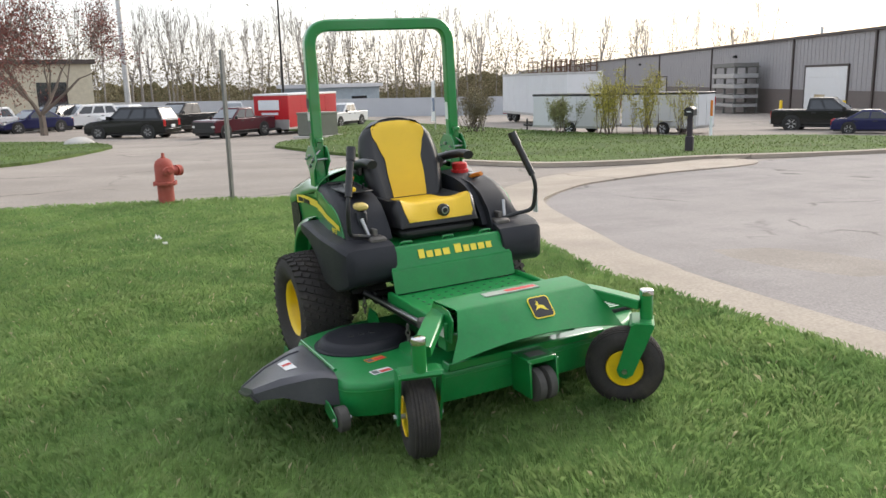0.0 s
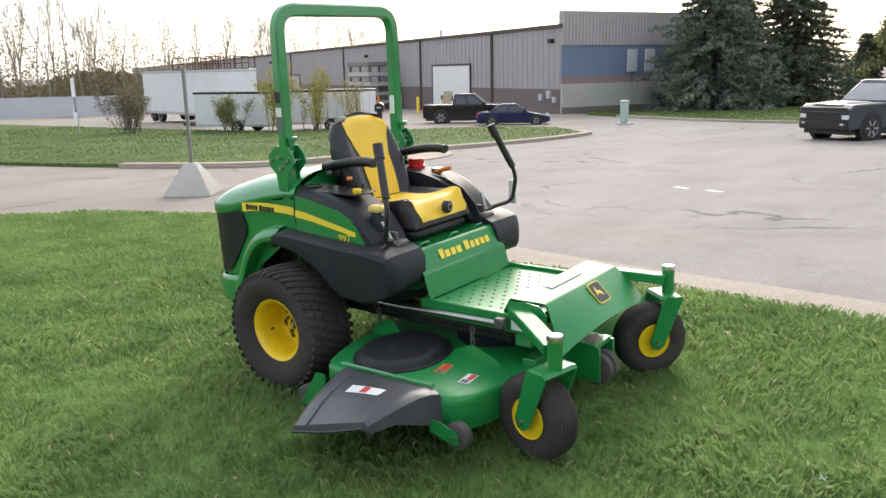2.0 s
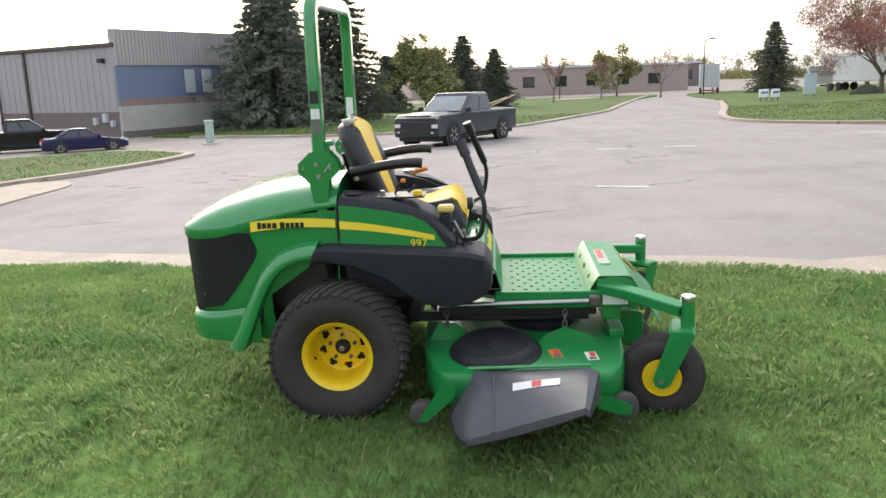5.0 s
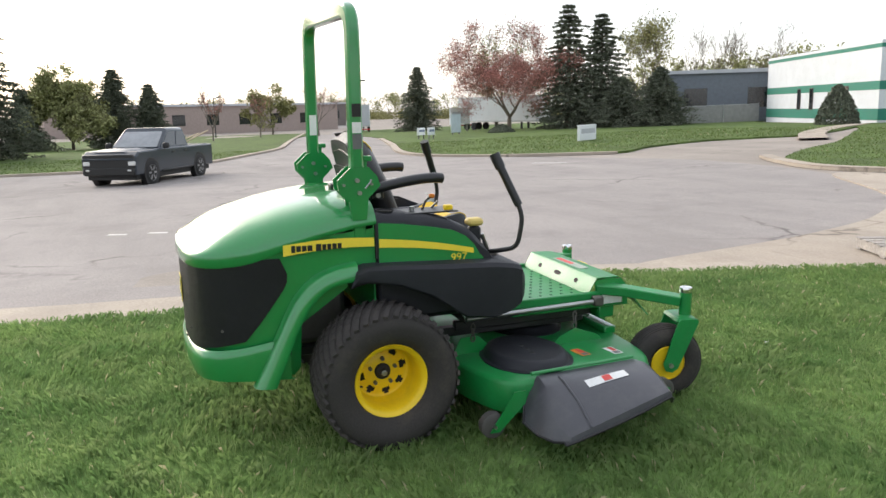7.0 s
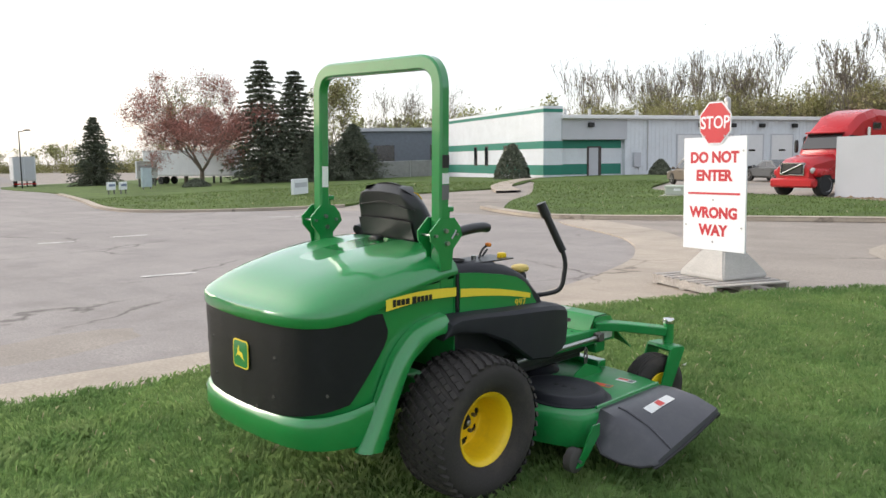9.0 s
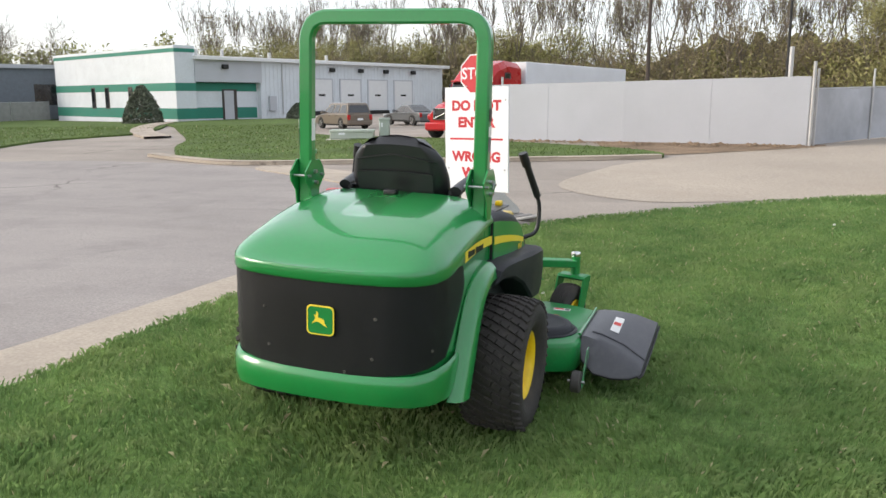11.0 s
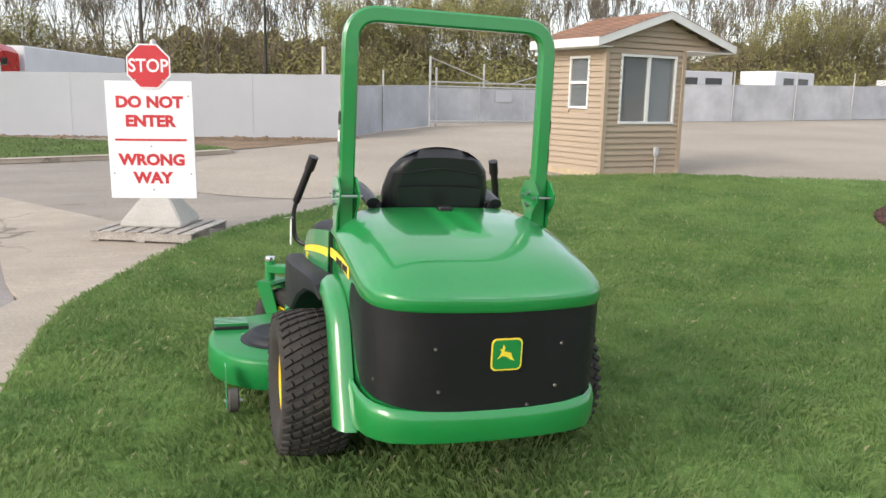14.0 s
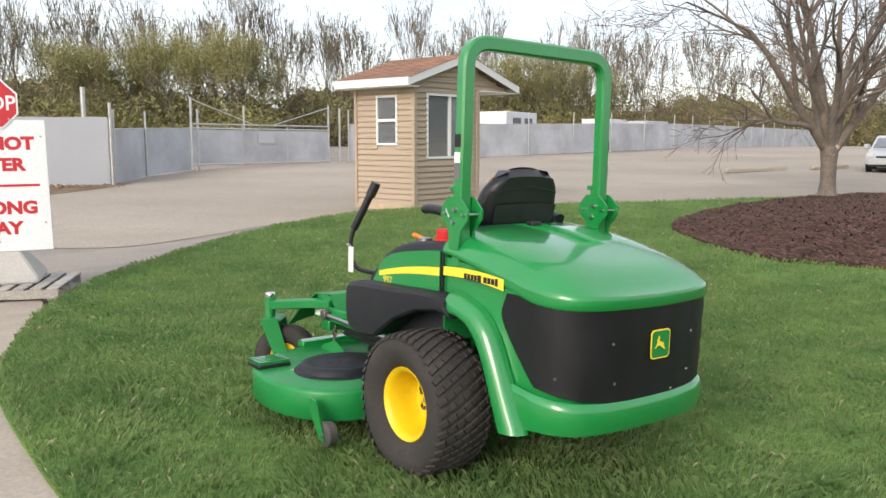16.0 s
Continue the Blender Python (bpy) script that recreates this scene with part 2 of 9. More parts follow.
def rounded_path(points, radius, n=5):
    """Points with their corners rounded off."""
    pts = [Vector(p) for p in points]
    out = [pts[0]]
    for a, b, c in zip(pts, pts[1:], pts[2:]):
        u, v = (a - b), (c - b)
        k = min(radius, u.length * 0.49, v.length * 0.49)
        s, e = b + u.normalized() * k, b + v.normalized() * k
        for i in range(n + 1):
            t = i / n
            out.append((1 - t) ** 2 * s + 2 * t * (1 - t) * b + t * t * e)
    return out + [pts[-1]]


def tube(bm, points, r, segs=8, section=None):
    """A pipe (or a bar of a given section) along a path."""
    pts = [Vector(p) for p in points]
    prof = section or [(math.cos(2 * math.pi * k / segs) * r, math.sin(2 * math.pi * k / segs) * r) for k in range(segs)]
    up = None
    rings = []
    for i, p in enumerate(pts):
        d = (pts[min(i + 1, len(pts) - 1)] - pts[max(i - 1, 0)]).normalized()
        if up is None:
            up = Vector((0, 1, 0)) if abs(d.y) < 0.8 else Vector((0, 0, 1))
        side = d.cross(up).normalized()
        up = side.cross(d).normalized()
        rings.append([p + side * a + up * b for a, b in prof])
    ring_faces(bm, rings)
    return bm


def rect_section(w, h, c=0.006):
    return [(w - c, -h), (w, -h + c), (w, h - c), (w - c, h), (-w + c, h), (-w, h - c), (-w, -h + c), (-w + c, -h)]


def plate(bm, outline, thick, m=None):
    """A flat piece: outline in its own x, y, thickness along z."""
    a = [Vector((x, y, 0)) for x, y in outline]
    b = [Vector((x, y, thick)) for x, y in outline]
    if m is not None:
        a, b = [m @ p for p in a], [m @ p for p in b]
    ring_faces(bm, [a, b])
    return bm


def smooth_line(points, per=6):
    """A Catmull-Rom curve through points."""
    P = [Vector(p) for p in points]
    P = [P[0] * 2 - P[1]] + P + [P[-1] * 2 - P[-2]]
    out = []
    for i in range(1, len(P) - 2):
        for k in range(per):
            t = k / per
            a, b, c, d = P[i - 1:i + 3]
            out.append(0.5 * ((2 * b) + (c - a) * t + (2 * a - 5 * b + 4 * c - d) * t * t + (3 * b - a - 3 * c + d) * t ** 3))
    return out + [P[-2]]


def interp(xs, ys, v):
    return float(np.interp(v, xs, ys))


def inside(poly, x, y):
    hit = False
    j = len(poly) - 1
    for i in range(len(poly)):
        xi, yi = poly[i]
        xj, yj = poly[j]
        if (yi > y) != (yj > y) and x < (xj - xi) * (y - yi) / (yj - yi) + xi:
            hit = not hit
        j = i
    return hit


def ground_sheet(name, outline, lift, material, step=1.0, rim=0.0, curve=True, edge=0.6):
    """A piece of ground with a free outline, laid on the land; rim: depth of its outer edge."""
    P = [Vector((x, y, 0)) for x, y in outline]
    if curve:
        P = smooth_line(P + [P[0]], 5)[:-1]
    dense = []
    for a, b in zip(P, P[1:] + P[:1]):
        n = max(1, int((b - a).length / max(step, edge)))
        dense += [a.lerp(b, k / n) for k in range(n)]
    poly = [(p.x, p.y) for p in dense]
    xs, ys = [p[0] for p in poly], [p[1] for p in poly]
    pts = [Vector(p) for p in poly]
    n_out = len(pts)
    x = min(xs) + step / 2
    while x < max(xs):
        y = min(ys) + step / 2
        while y < max(ys):
            if inside(poly, x, y):
                pts.append(Vector((x + random.uniform(-0.1, 0.1) * step, y + random.uniform(-0.1, 0.1) * step)))
            y += step
        x += step
    v, e, f, *_ = geometry.delaunay_2d_cdt(pts, [(i, (i + 1) % n_out) for i in range(n_out)], [], 1, 1e-4)
    verts = [(p.x, p.y, ground_z(p.x, p.y) + lift) for p in v]
    faces = [tuple(q) for q in f]
    if rim:
        base = len(verts)
        for x, y in poly:
            verts += [(x, y, ground_z(x, y) + lift), (x, y, ground_z(x, y) + lift - rim)]
        for i in range(n_out):
            j = (i + 1) % n_out
            faces.append((base + 2 * i, base + 2 * i + 1, base + 2 * j + 1, base + 2 * j))
    me = bpy.data.meshes.new(name)
    me.from_pydata(verts, [], faces)
    ob = mesh_object(name, me, material, None, 30)
    ob["kind"] = "structure"
    return ob, poly


def strip(name, line, w0, w1, lift, material, rim=0.0, parent=None, m_per=0.5):
    """A band of ground along a line, from w0 to w1 to its left, optionally with sides."""
    P = smooth_line([(x, y, 0) for x, y in line], 8)
    bm = bmesh.new()
    rings = []
    for i, p in enumerate(P):
        d = (P[min(i + 1, len(P) - 1)] - P[max(i - 1, 0)]).normalized()
        n = Vector((-d.y, d.x, 0))
        a, b = p + n * w0, p + n * w1
        za, zb = ground_z(a.x, a.y) + lift, ground_z(b.x, b.y) + lift
        rings.append([(a.x, a.y, za - rim), (a.x, a.y, za - 0.012), (a.x + n.x * 0.015, a.y + n.y * 0.015, za), (b.x - n.x * 0.015, b.y - n.y * 0.015, zb), (b.x, b.y, zb - 0.012), (b.x, b.y, zb - rim)] if rim else [(a.x, a.y, za), (b.x, b.y, zb)])
    ring_faces(bm, rings, False)
    ob = mesh_object(name, bm, material, parent, 30)
    ob["kind"] = "structure"
    return ob


def lettering(name, text, size, material, parent=None, depth=0.001, bold=0.0, width=1.0):
    """Words as thin solid letters, centred, in their own x-y plane."""
    cu = bpy.data.curves.new(name, "FONT")
    cu.body, cu.size, cu.extrude, cu.offset, cu.resolution_u = text, size, depth, bold, 3
    cu.align_x, cu.align_y = "CENTER", "CENTER"
    tmp = bpy.data.objects.new(name, cu)
    me = bpy.data.meshes.new_from_object(tmp)
    bpy.data.objects.remove(tmp)
    if width != 1.0:
        for v in me.vertices:
            v.co.x *= width
    me.materials.clear()
    me.materials.append(material)
    ob = new(name, me)
    if parent:
        ob.parent = parent
    return ob

# ---- ground ----
def land():
    """One sheet to the horizon."""
    radii = [0.0] + [0.6 * k for k in range(1, 14)] + [8.5 * 1.28 ** k for k in range(1, 25)]
    bm = bmesh.new()
    rings = []
    for r in radii[1:]:
        ring = []
        for k in range(72):
            x, y = r * math.cos(k * math.pi / 36), r * math.sin(k * math.pi / 36)
            ring.append((x, y, ground_z(x, y) - 0.09))
        rings.append(ring)
    ring_faces(bm, rings, True, (True, False))
    ob = mesh_object("ground", bm, ASPHALT, None, 60)
    return tagged(ob, "pale worn asphalt and compacted ground", "ground", kind="structure")


land()
NEAR_LAWN = [(-2.14, -0.4), (-2.16, 1.2), (-2.09, 2.6), (-1.82, 3.7), (-1.3, 5.1), (-0.4, 6.5), (1.1, 7.9), (2.4, 8.9), (4.0, 9.95), (5.6, 10.35),
             (7.2, 10.3), (8.6, 9.9), (10.2, 9.0), (12.5, 7.9), (15.0, 6.9), (19.0, 5.0), (23.0, 1.0), (24.0, -5.0), (20.0, -9.0), (10.0, -10.2), (4.0, -9.6), (1.3, -9.3), (-0.9, -8.7),
             (-2.2, -7.9), (-3.1, -6.4), (-3.35, -4.9), (-3.1, -3.2), (-2.5, -1.8)]
lawn, LAWN_POLY = ground_sheet("lawn", NEAR_LAWN, 0.0, SOIL, 0.7, 0.09)
tagged(lawn, "mown green lawn beside the curb", "lawn")
street, _ = ground_sheet("road", [(-2.45, -0.6), (-2.42, 1.6), (-2.5, 3.7), (-3.1, 6.6), (-3.9, 8.8), (-5.6, 11.2), (-8.8, 13.6), (-13.0, 15.2), (-18, 15.5), (-26, 12.2), (-30, 11.2), (-45, 15), (-62, 19.8), (-118, 34),
                                  (-230, 64), (-232, 54), (-118, 25.5), (-60, 11.2), (-48, 8.6), (-36, 3.5), (-30.5, 0.0), (-31, -5), (-35, -11), (-30, -12.5), (-22.5, -9.3), (-17, -9.3), (-12.5, -9.2), (-10.1, -8.2), (-7.8, -7.6), (-6.3, -6.75), (-4.9, -5.3), (-3.7, -3.7), (-3.0, -2.2)], -0.075, STREET, 2.5)
tagged(street, "grey weathered asphalt street with faint cracks", "road")
gutter = strip("curb", [(-3.75, -4.6), (-3.55, -3.6), (-3.2, -2.5), (-2.86, -1.5), (-2.60, -0.4), (-2.48, 0.5), (-2.42, 1.4), (-2.34, 2.8), (-2.02, 3.9), (-1.5, 5.2)], 0.22, -0.42, -0.02, CONCRETE, 0.06)
tagged(gutter, "pale concrete curb along the lawn", "curb")
apron_n, _ = ground_sheet("pavement", [(-1.55, 4.6), (-1.2, 5.5), (-1.2, 6.3), (-1.8, 7.4), (-2.8, 9.0), (-4.1, 10.9), (-5.8, 12.7), (-8.6, 14.5), (-9.2, 13.7), (-5.7, 11.1), (-3.95, 8.8), (-3.2, 6.8), (-2.55, 3.9), (-2.1, 3.4)], -0.045, CONCRETE, 0.8, 0.04)
tagged(apron_n, "pale concrete gutter apron at the drive", "pavement")
apron_s, _ = ground_sheet("pavement", [(-2.3, -0.2), (-2.6, -1.5), (-3.05, -2.6), (-3.3, -4.2), (-3.45, -5.1), (-4.05, -5.9), (-5.0, -7.0), (-6.2, -8.1), (-8.4, -9.4), (-11.2, -9.9), (-13.6, -10.2), (-14.2, -9.4), (-13.0, -8.5), (-10.1, -8.2), (-7.8, -7.6), (-6.9, -7.15), (-5.55, -6.15), (-4.95, -5.2), (-4.45, -4.05), (-3.75, -2.6), (-3.15, -1.3), (-2.84, -0.2)], -0.045, CONCRETE, 0.8, 0.04, True)
tagged(apron_s, "pale concrete gutter apron at the drive", "pavement")


def verge(label, outline, curb_line=None, lift=0.0):
    ob, poly = ground_sheet("lawn", outline, lift, FARGRASS, 2.2, 0.09)
    tagged(ob, label, "lawn")
    if curb_line:
        tagged(strip("curb", curb_line, 0.1, -0.25, lift + 0.02, CONCRETE, 0.1), "weathered concrete curb edging the grass", "curb")
    return poly


FAR_LAWNS = [
    verge("mown grass verge by the mailbox", [(-6.2, -24), (-6.6, -19), (-7.6, -14.6), (-9.2, -11.6), (-11.5, -10.8), (-13.6, -10.7), (-18, -9.4), (-21.9, -9.2), (-23.2, -10.0), (-25.6, -12.6), (-24.6, -16), (-21.5, -18.2), (-20.3, -24), (-20.5, -34), (-22, -60), (-12, -60), (-11.5, -33), (-7.5, -27)],
          [(-7.7, -14.4), (-9.2, -11.5), (-11.5, -10.7), (-13.6, -10.6), (-18, -9.3), (-21.9, -9.1), (-23.3, -10.0)]),
    verge("grass bed with a boulder beside the car park", [(-0.6, -26.6), (1.0, -22.8), (3.0, -20.2), (9.0, -18), (20, -18), (22, -34), (8, -37), (2.7, -36), (-0.5, -32.4), (-1.2, -29)]),
    verge("wide grass verge under the spruces", [(-37.2, -14.5), (-33, -9), (-31.2, -4), (-30.8, 0), (-33, 2.2), (-40, 5.2), (-49, 8.6), (-60, 11.2), (-80, 16), (-118, 25.4), (-118, -2), (-90, -26), (-60, -22), (-42, -18.5)],
          [(-37.2, -14.3), (-33, -8.8), (-31.0, -4), (-30.6, 0), (-33, 2.4), (-40, 5.4), (-49, 8.8), (-60, 11.4), (-80, 16.2), (-118, 25.6)]),
    verge("grass corner with a low white sign", [(-28.6, 11.6), (-24.8, 13.2), (-22.0, 16.6), (-24.7, 20.2), (-26.9, 24.9), (-26.8, 28.0), (-26.8, 31.5), (-31.9, 40.2), (-37.6, 46.5), (-57, 56), (-60, 70), (-120, 80), (-120, 35), (-62, 20.3), (-45, 15.6), (-34, 12.3)],
          [(-62, 20.1), (-45, 15.4), (-34, 12.1), (-28.6, 11.4), (-24.6, 13.0), (-21.8, 16.6)]),
    verge("grass lawn before the white and green building", [(-22, 28.5), (-19, 24.5), (-17.2, 21.4), (-15.2, 18.6), (-13.2, 16.4), (-10.2, 15.2), (-6.0, 16.2), (-1.6, 17.2), (0.4, 17.9), (-1.0, 20.4), (-6.4, 24.4), (-9.4, 26.2), (-16.0, 29.6), (-21, 40), (-27, 50), (-34, 52), (-37.0, 46), (-31.2, 40), (-26, 33.5)],
          [(-15.2, 17.6), (-13.2, 16.3), (-10.2, 15.1), (-6.0, 16.1), (-1.6, 17.1), (0.3, 17.8)]),
]
walk_ob = strip("pavement", [(-22.5, 27.2), (-28, 33), (-33, 40), (-36, 45.6)], 0.6, -0.6, 0.03, CONCRETE, 0.1)
tagged(walk_ob, "narrow concrete footpath through the grass", "path")
lot, _ = ground_sheet("ground", [(-0.6, 15.6), (1.2, 19.0), (4.5, 22.0), (9.2, 29.0), (15.5, 31.0), (25, 31.5), (42, 30.5), (80, 46), (110, 20), (60, 4), (27, 2.6), (21, 5.2), (14.5, 7.6), (10.0, 9.6), (7.0, 10.75), (4.2, 10.5), (2.0, 9.6), (0.4, 9.4), (-1.2, 11.5)], -0.082, GRAVEL, 3.0)
tagged(lot, "pale gravel yard before the fence", "gravel yard")
bank, _ = ground_sheet("ground", [(0.2, 18.6), (2.6, 20.2), (4.6, 22.0), (4.3, 23.0), (0.5, 24.2), (-2.0, 24.9), (-1.6, 21.6)], -0.072, DIRT, 0.8)
tagged(bank, "bare dirt strip at the foot of the fence", "dirt strip")
bed, BED_POLY = ground_sheet("mulch_bed", [(6.6, 2.2), (6.9, 3.2), (7.4, 4.0), (8.5, 5.2), (10.9, 6.1), (13.5, 6.4), (16.0, 6.2), (18.5, 5.0), (19.5, 3.0), (18.0, 0.5), (14.0, -1.2), (10, -1.2), (7.6, 0.2)], 0.04, MULCH, 0.5, 0.05)
tagged(bed, "mounded bed of dark brown bark mulch", "mulch bed")
for v in bed.data.vertices:
    d = min(math.hypot(v.co.x - px, v.co.y - py) for px, py in BED_POLY[::3])
    v.co.z += 0.22 * smooth01(0, 3.5, d) * (1 if d > 0.08 else 0)


def mark(x, y, a, length, width, kind="road"):
    c, s = math.cos(radians(a)), math.sin(radians(a))
    bm = bmesh.new()
    bm.faces.new([bm.verts.new((x + c * u - s * w, y + s * u + c * w, ground_z(x, y) - 0.068)) for u, w in ((-length / 2, -width / 2), (length / 2, -width / 2), (length / 2, width / 2), (-length / 2, width / 2))])
    return tagged(mesh_object("trim", bm, PAINTW), "worn white paint dash on asphalt", "road mark", kind="structure")


for x, y, a, n in ((-19.0, 12.3, 60, 1.6), (-17.1, 6.0, 80, 0.9), (-17.1, 4.2, 75, 0.8), (-8.9, 3.1, 78, 0.9), (-9.3, -1.2, 70, 0.3), (-9.1, -0.6, 70, 0.3)):
    mark(x, y, a, n, 0.12)

# ---- materials of the surroundings ----
METAL = mat("grey_metal_cladding", (0.33, 0.315, 0.32), 0.55, var=0.05, scale=0.4, grain=6, bump=0.0)
METALDK = mat("brown_grey_base_cladding", (0.15, 0.125, 0.115), 0.6, var=0.08, scale=0.5, grain=6, bump=0.0)
TRIMDK = mat("dark_brown_trim", (0.06, 0.045, 0.04), 0.5, var=0.1)
BLUEWALL = mat("faded_blue_cladding", (0.16, 0.20, 0.30), 0.55, var=0.06, scale=0.5)
BLOCKW = mat("pale_block_wall", (0.42, 0.40, 0.385), 0.8, var=0.08, scale=0.8, grain=12, gvar=0.1)
DOORW = mat("white_roller_door", (0.72, 0.72, 0.72), 0.5, var=0.03)
WPAINT = mat("white_wall_paint", (0.66, 0.69, 0.72), 0.7, var=0.06, scale=0.5, grain=10, dirt=(0.45, 0.46, 0.46), dirt_amt=0.3)
GPAINT = mat("sea_green_band", (0.025, 0.20, 0.14), 0.65, var=0.08, scale=0.6)
GREYWALL = mat("pale_grey_wall", (0.48, 0.49, 0.52), 0.7, var=0.05, scale=0.5)
WINDARK = mat("dark_window_glass", (0.02, 0.022, 0.025), 0.08, var=0.1, bump=0.0, spec=0.8)
SLATS = mat("grey_fence_slats", (0.40, 0.415, 0.45), 0.6, var=0.05, scale=0.6, grain=40, gvar=0.03, bump=0.05)
SCREEN = mat("grey_screen_cloth", (0.42, 0.43, 0.46), 0.75, var=0.22, scale=0.7, grain=40, gvar=0.04, bump=0.05)
GALV = mat("galvanised_pipe", (0.50, 0.50, 0.50), 0.4, 0.7, var=0.1)
SIDING = mat("tan_vinyl_siding", (0.40, 0.315, 0.235), 0.55, var=0.03, scale=1.5, gvar=0.03, bump=0.03)
VTRIM = mat("white_vinyl_trim", (0.74, 0.74, 0.74), 0.45, var=0.03)
SHINGLE = mat("brown_roof_shingle", (0.24, 0.13, 0.085), 0.9, var=0.2, scale=2.5, grain=60, gvar=0.3, obj_var=0.2)
LUMBER = mat("raw_lumber", (0.45, 0.36, 0.24), 0.8, var=0.15, scale=4)
OLDWOOD = mat("weathered_pallet_wood", (0.36, 0.33, 0.30), 0.85, var=0.2, scale=6, grain=50, gvar=0.2, obj_var=0.12)
SIGNW = mat("white_sign_board", (0.76, 0.78, 0.80), 0.55, var=0.03, scale=2, dirt=(0.6, 0.6, 0.6), dirt_amt=0.2)
SIGNR = mat("sign_red", (0.52, 0.025, 0.035), 0.45, var=0.05)
CONC2 = mat("cast_concrete", (0.47, 0.45, 0.42), 0.9, var=0.10, scale=3, grain=70, gvar=0.12, bump=0.2)
HYDRANT = mat("faded_red_hydrant_paint", (0.36, 0.075, 0.055), 0.75, var=0.15, scale=6, grain=80, dirt=(0.40, 0.17, 0.13), dirt_amt=0.4)
POLEM = mat("grey_steel_post", (0.20, 0.20, 0.19), 0.55, 0.5, var=0.15)
WOODPOLE = mat("dark_utility_pole", (0.07, 0.055, 0.045), 0.9, var=0.2, scale=2)
BARK = mat("grey_brown_bark", (0.17, 0.14, 0.115), 0.9, var=0.25, scale=3, grain=30, gvar=0.3, bump=0.5)
TWIG = mat("bare_twigs", (0.13, 0.10, 0.085), 0.9, var=0.2, scale=0.6)
FARTWIG = mat("far_bare_branches", (0.165, 0.138, 0.112), 0.95, var=0.25, scale=0.15, isl_var=0.2)
PALETWIG = mat("pale_poplar_branches", (0.33, 0.30, 0.275), 0.95, var=0.2, scale=0.2)
NEEDLE = mat("blue_spruce_needles", (0.170, 0.190, 0.150), 0.85, var=0.25, scale=0.7, isl_var=0.5)
NEEDLE2 = mat("dark_spruce_needles", (0.125, 0.140, 0.098), 0.85, var=0.25, scale=0.7, isl_var=0.5)
LEAFY = mat("fresh_yellow_green_leaves", (0.42, 0.38, 0.075), 0.8, var=0.2, scale=0.8, isl_var=0.4)
LEAFG = mat("young_green_leaves", (0.25, 0.255, 0.105), 0.8, var=0.2, scale=0.5, isl_var=0.4)
BUDS = mat("olive_spring_buds", (0.235, 0.225, 0.085), 0.85, var=0.3, scale=0.10, isl_var=0.2)
BROWNBUD = mat("brown_undergrowth", (0.215, 0.18, 0.10), 0.9, var=0.3, scale=0.12, isl_var=0.2)
REDBUD = mat("dark_red_blossom", (0.22, 0.075, 0.06), 0.8, var=0.25, scale=0.8, isl_var=0.5)
REDBUD2 = mat("rosy_maple_blossom", (0.36, 0.16, 0.13), 0.85, var=0.25, scale=0.6, isl_var=0.4)
CARGLASS = mat("tinted_car_glass", (0.015, 0.017, 0.020), 0.06, var=0.1, bump=0.0, spec=0.9)
# pale base colour paints the sunlit dash and sky reflection into the glass
SCREENGLASS = mat("painted_glare_windshield_glass", (0.20, 0.22, 0.24), 0.06, var=0.25, scale=1.5, bump=0.0, spec=0.9)
CARK = mat("black_car_trim", (0.012, 0.012, 0.012), 0.5, var=0.1)
RIMM = mat("alloy_rim", (0.45, 0.45, 0.46), 0.3, 0.9, var=0.1)
LAMPW = mat("headlamp_lens", (0.65, 0.65, 0.63), 0.15, var=0.1, bump=0.0)
LAMPR = mat("tail_lamp_lens", (0.40, 0.015, 0.015), 0.2, var=0.1, bump=0.0)
CARTYRE = mat("car_tyre", (0.02, 0.02, 0.02), 0.85, var=0.2)


def paint(name, col, rough=0.22):
    return mat(name, col, rough, var=0.03, bump=0.0, coat=0.25, gvar=0.02, scale=0.6, spec=0.35)


def on_ground(x, y, yaw=0.0, dz=0.0):
    return pose(x, y, ground_z(x, y) - 0.085 + dz, 0, 0, yaw)


def wall_frame(P, u, z=0.0):
    """Local axes for a wall: x along u, y into the building, z up."""
    n = (-u[1], u[0])
    return Matrix(((u[0], n[0], 0, P[0]), (u[1], n[1], 0, P[1]), (0, 0, 1, z), (0, 0, 0, 1)))


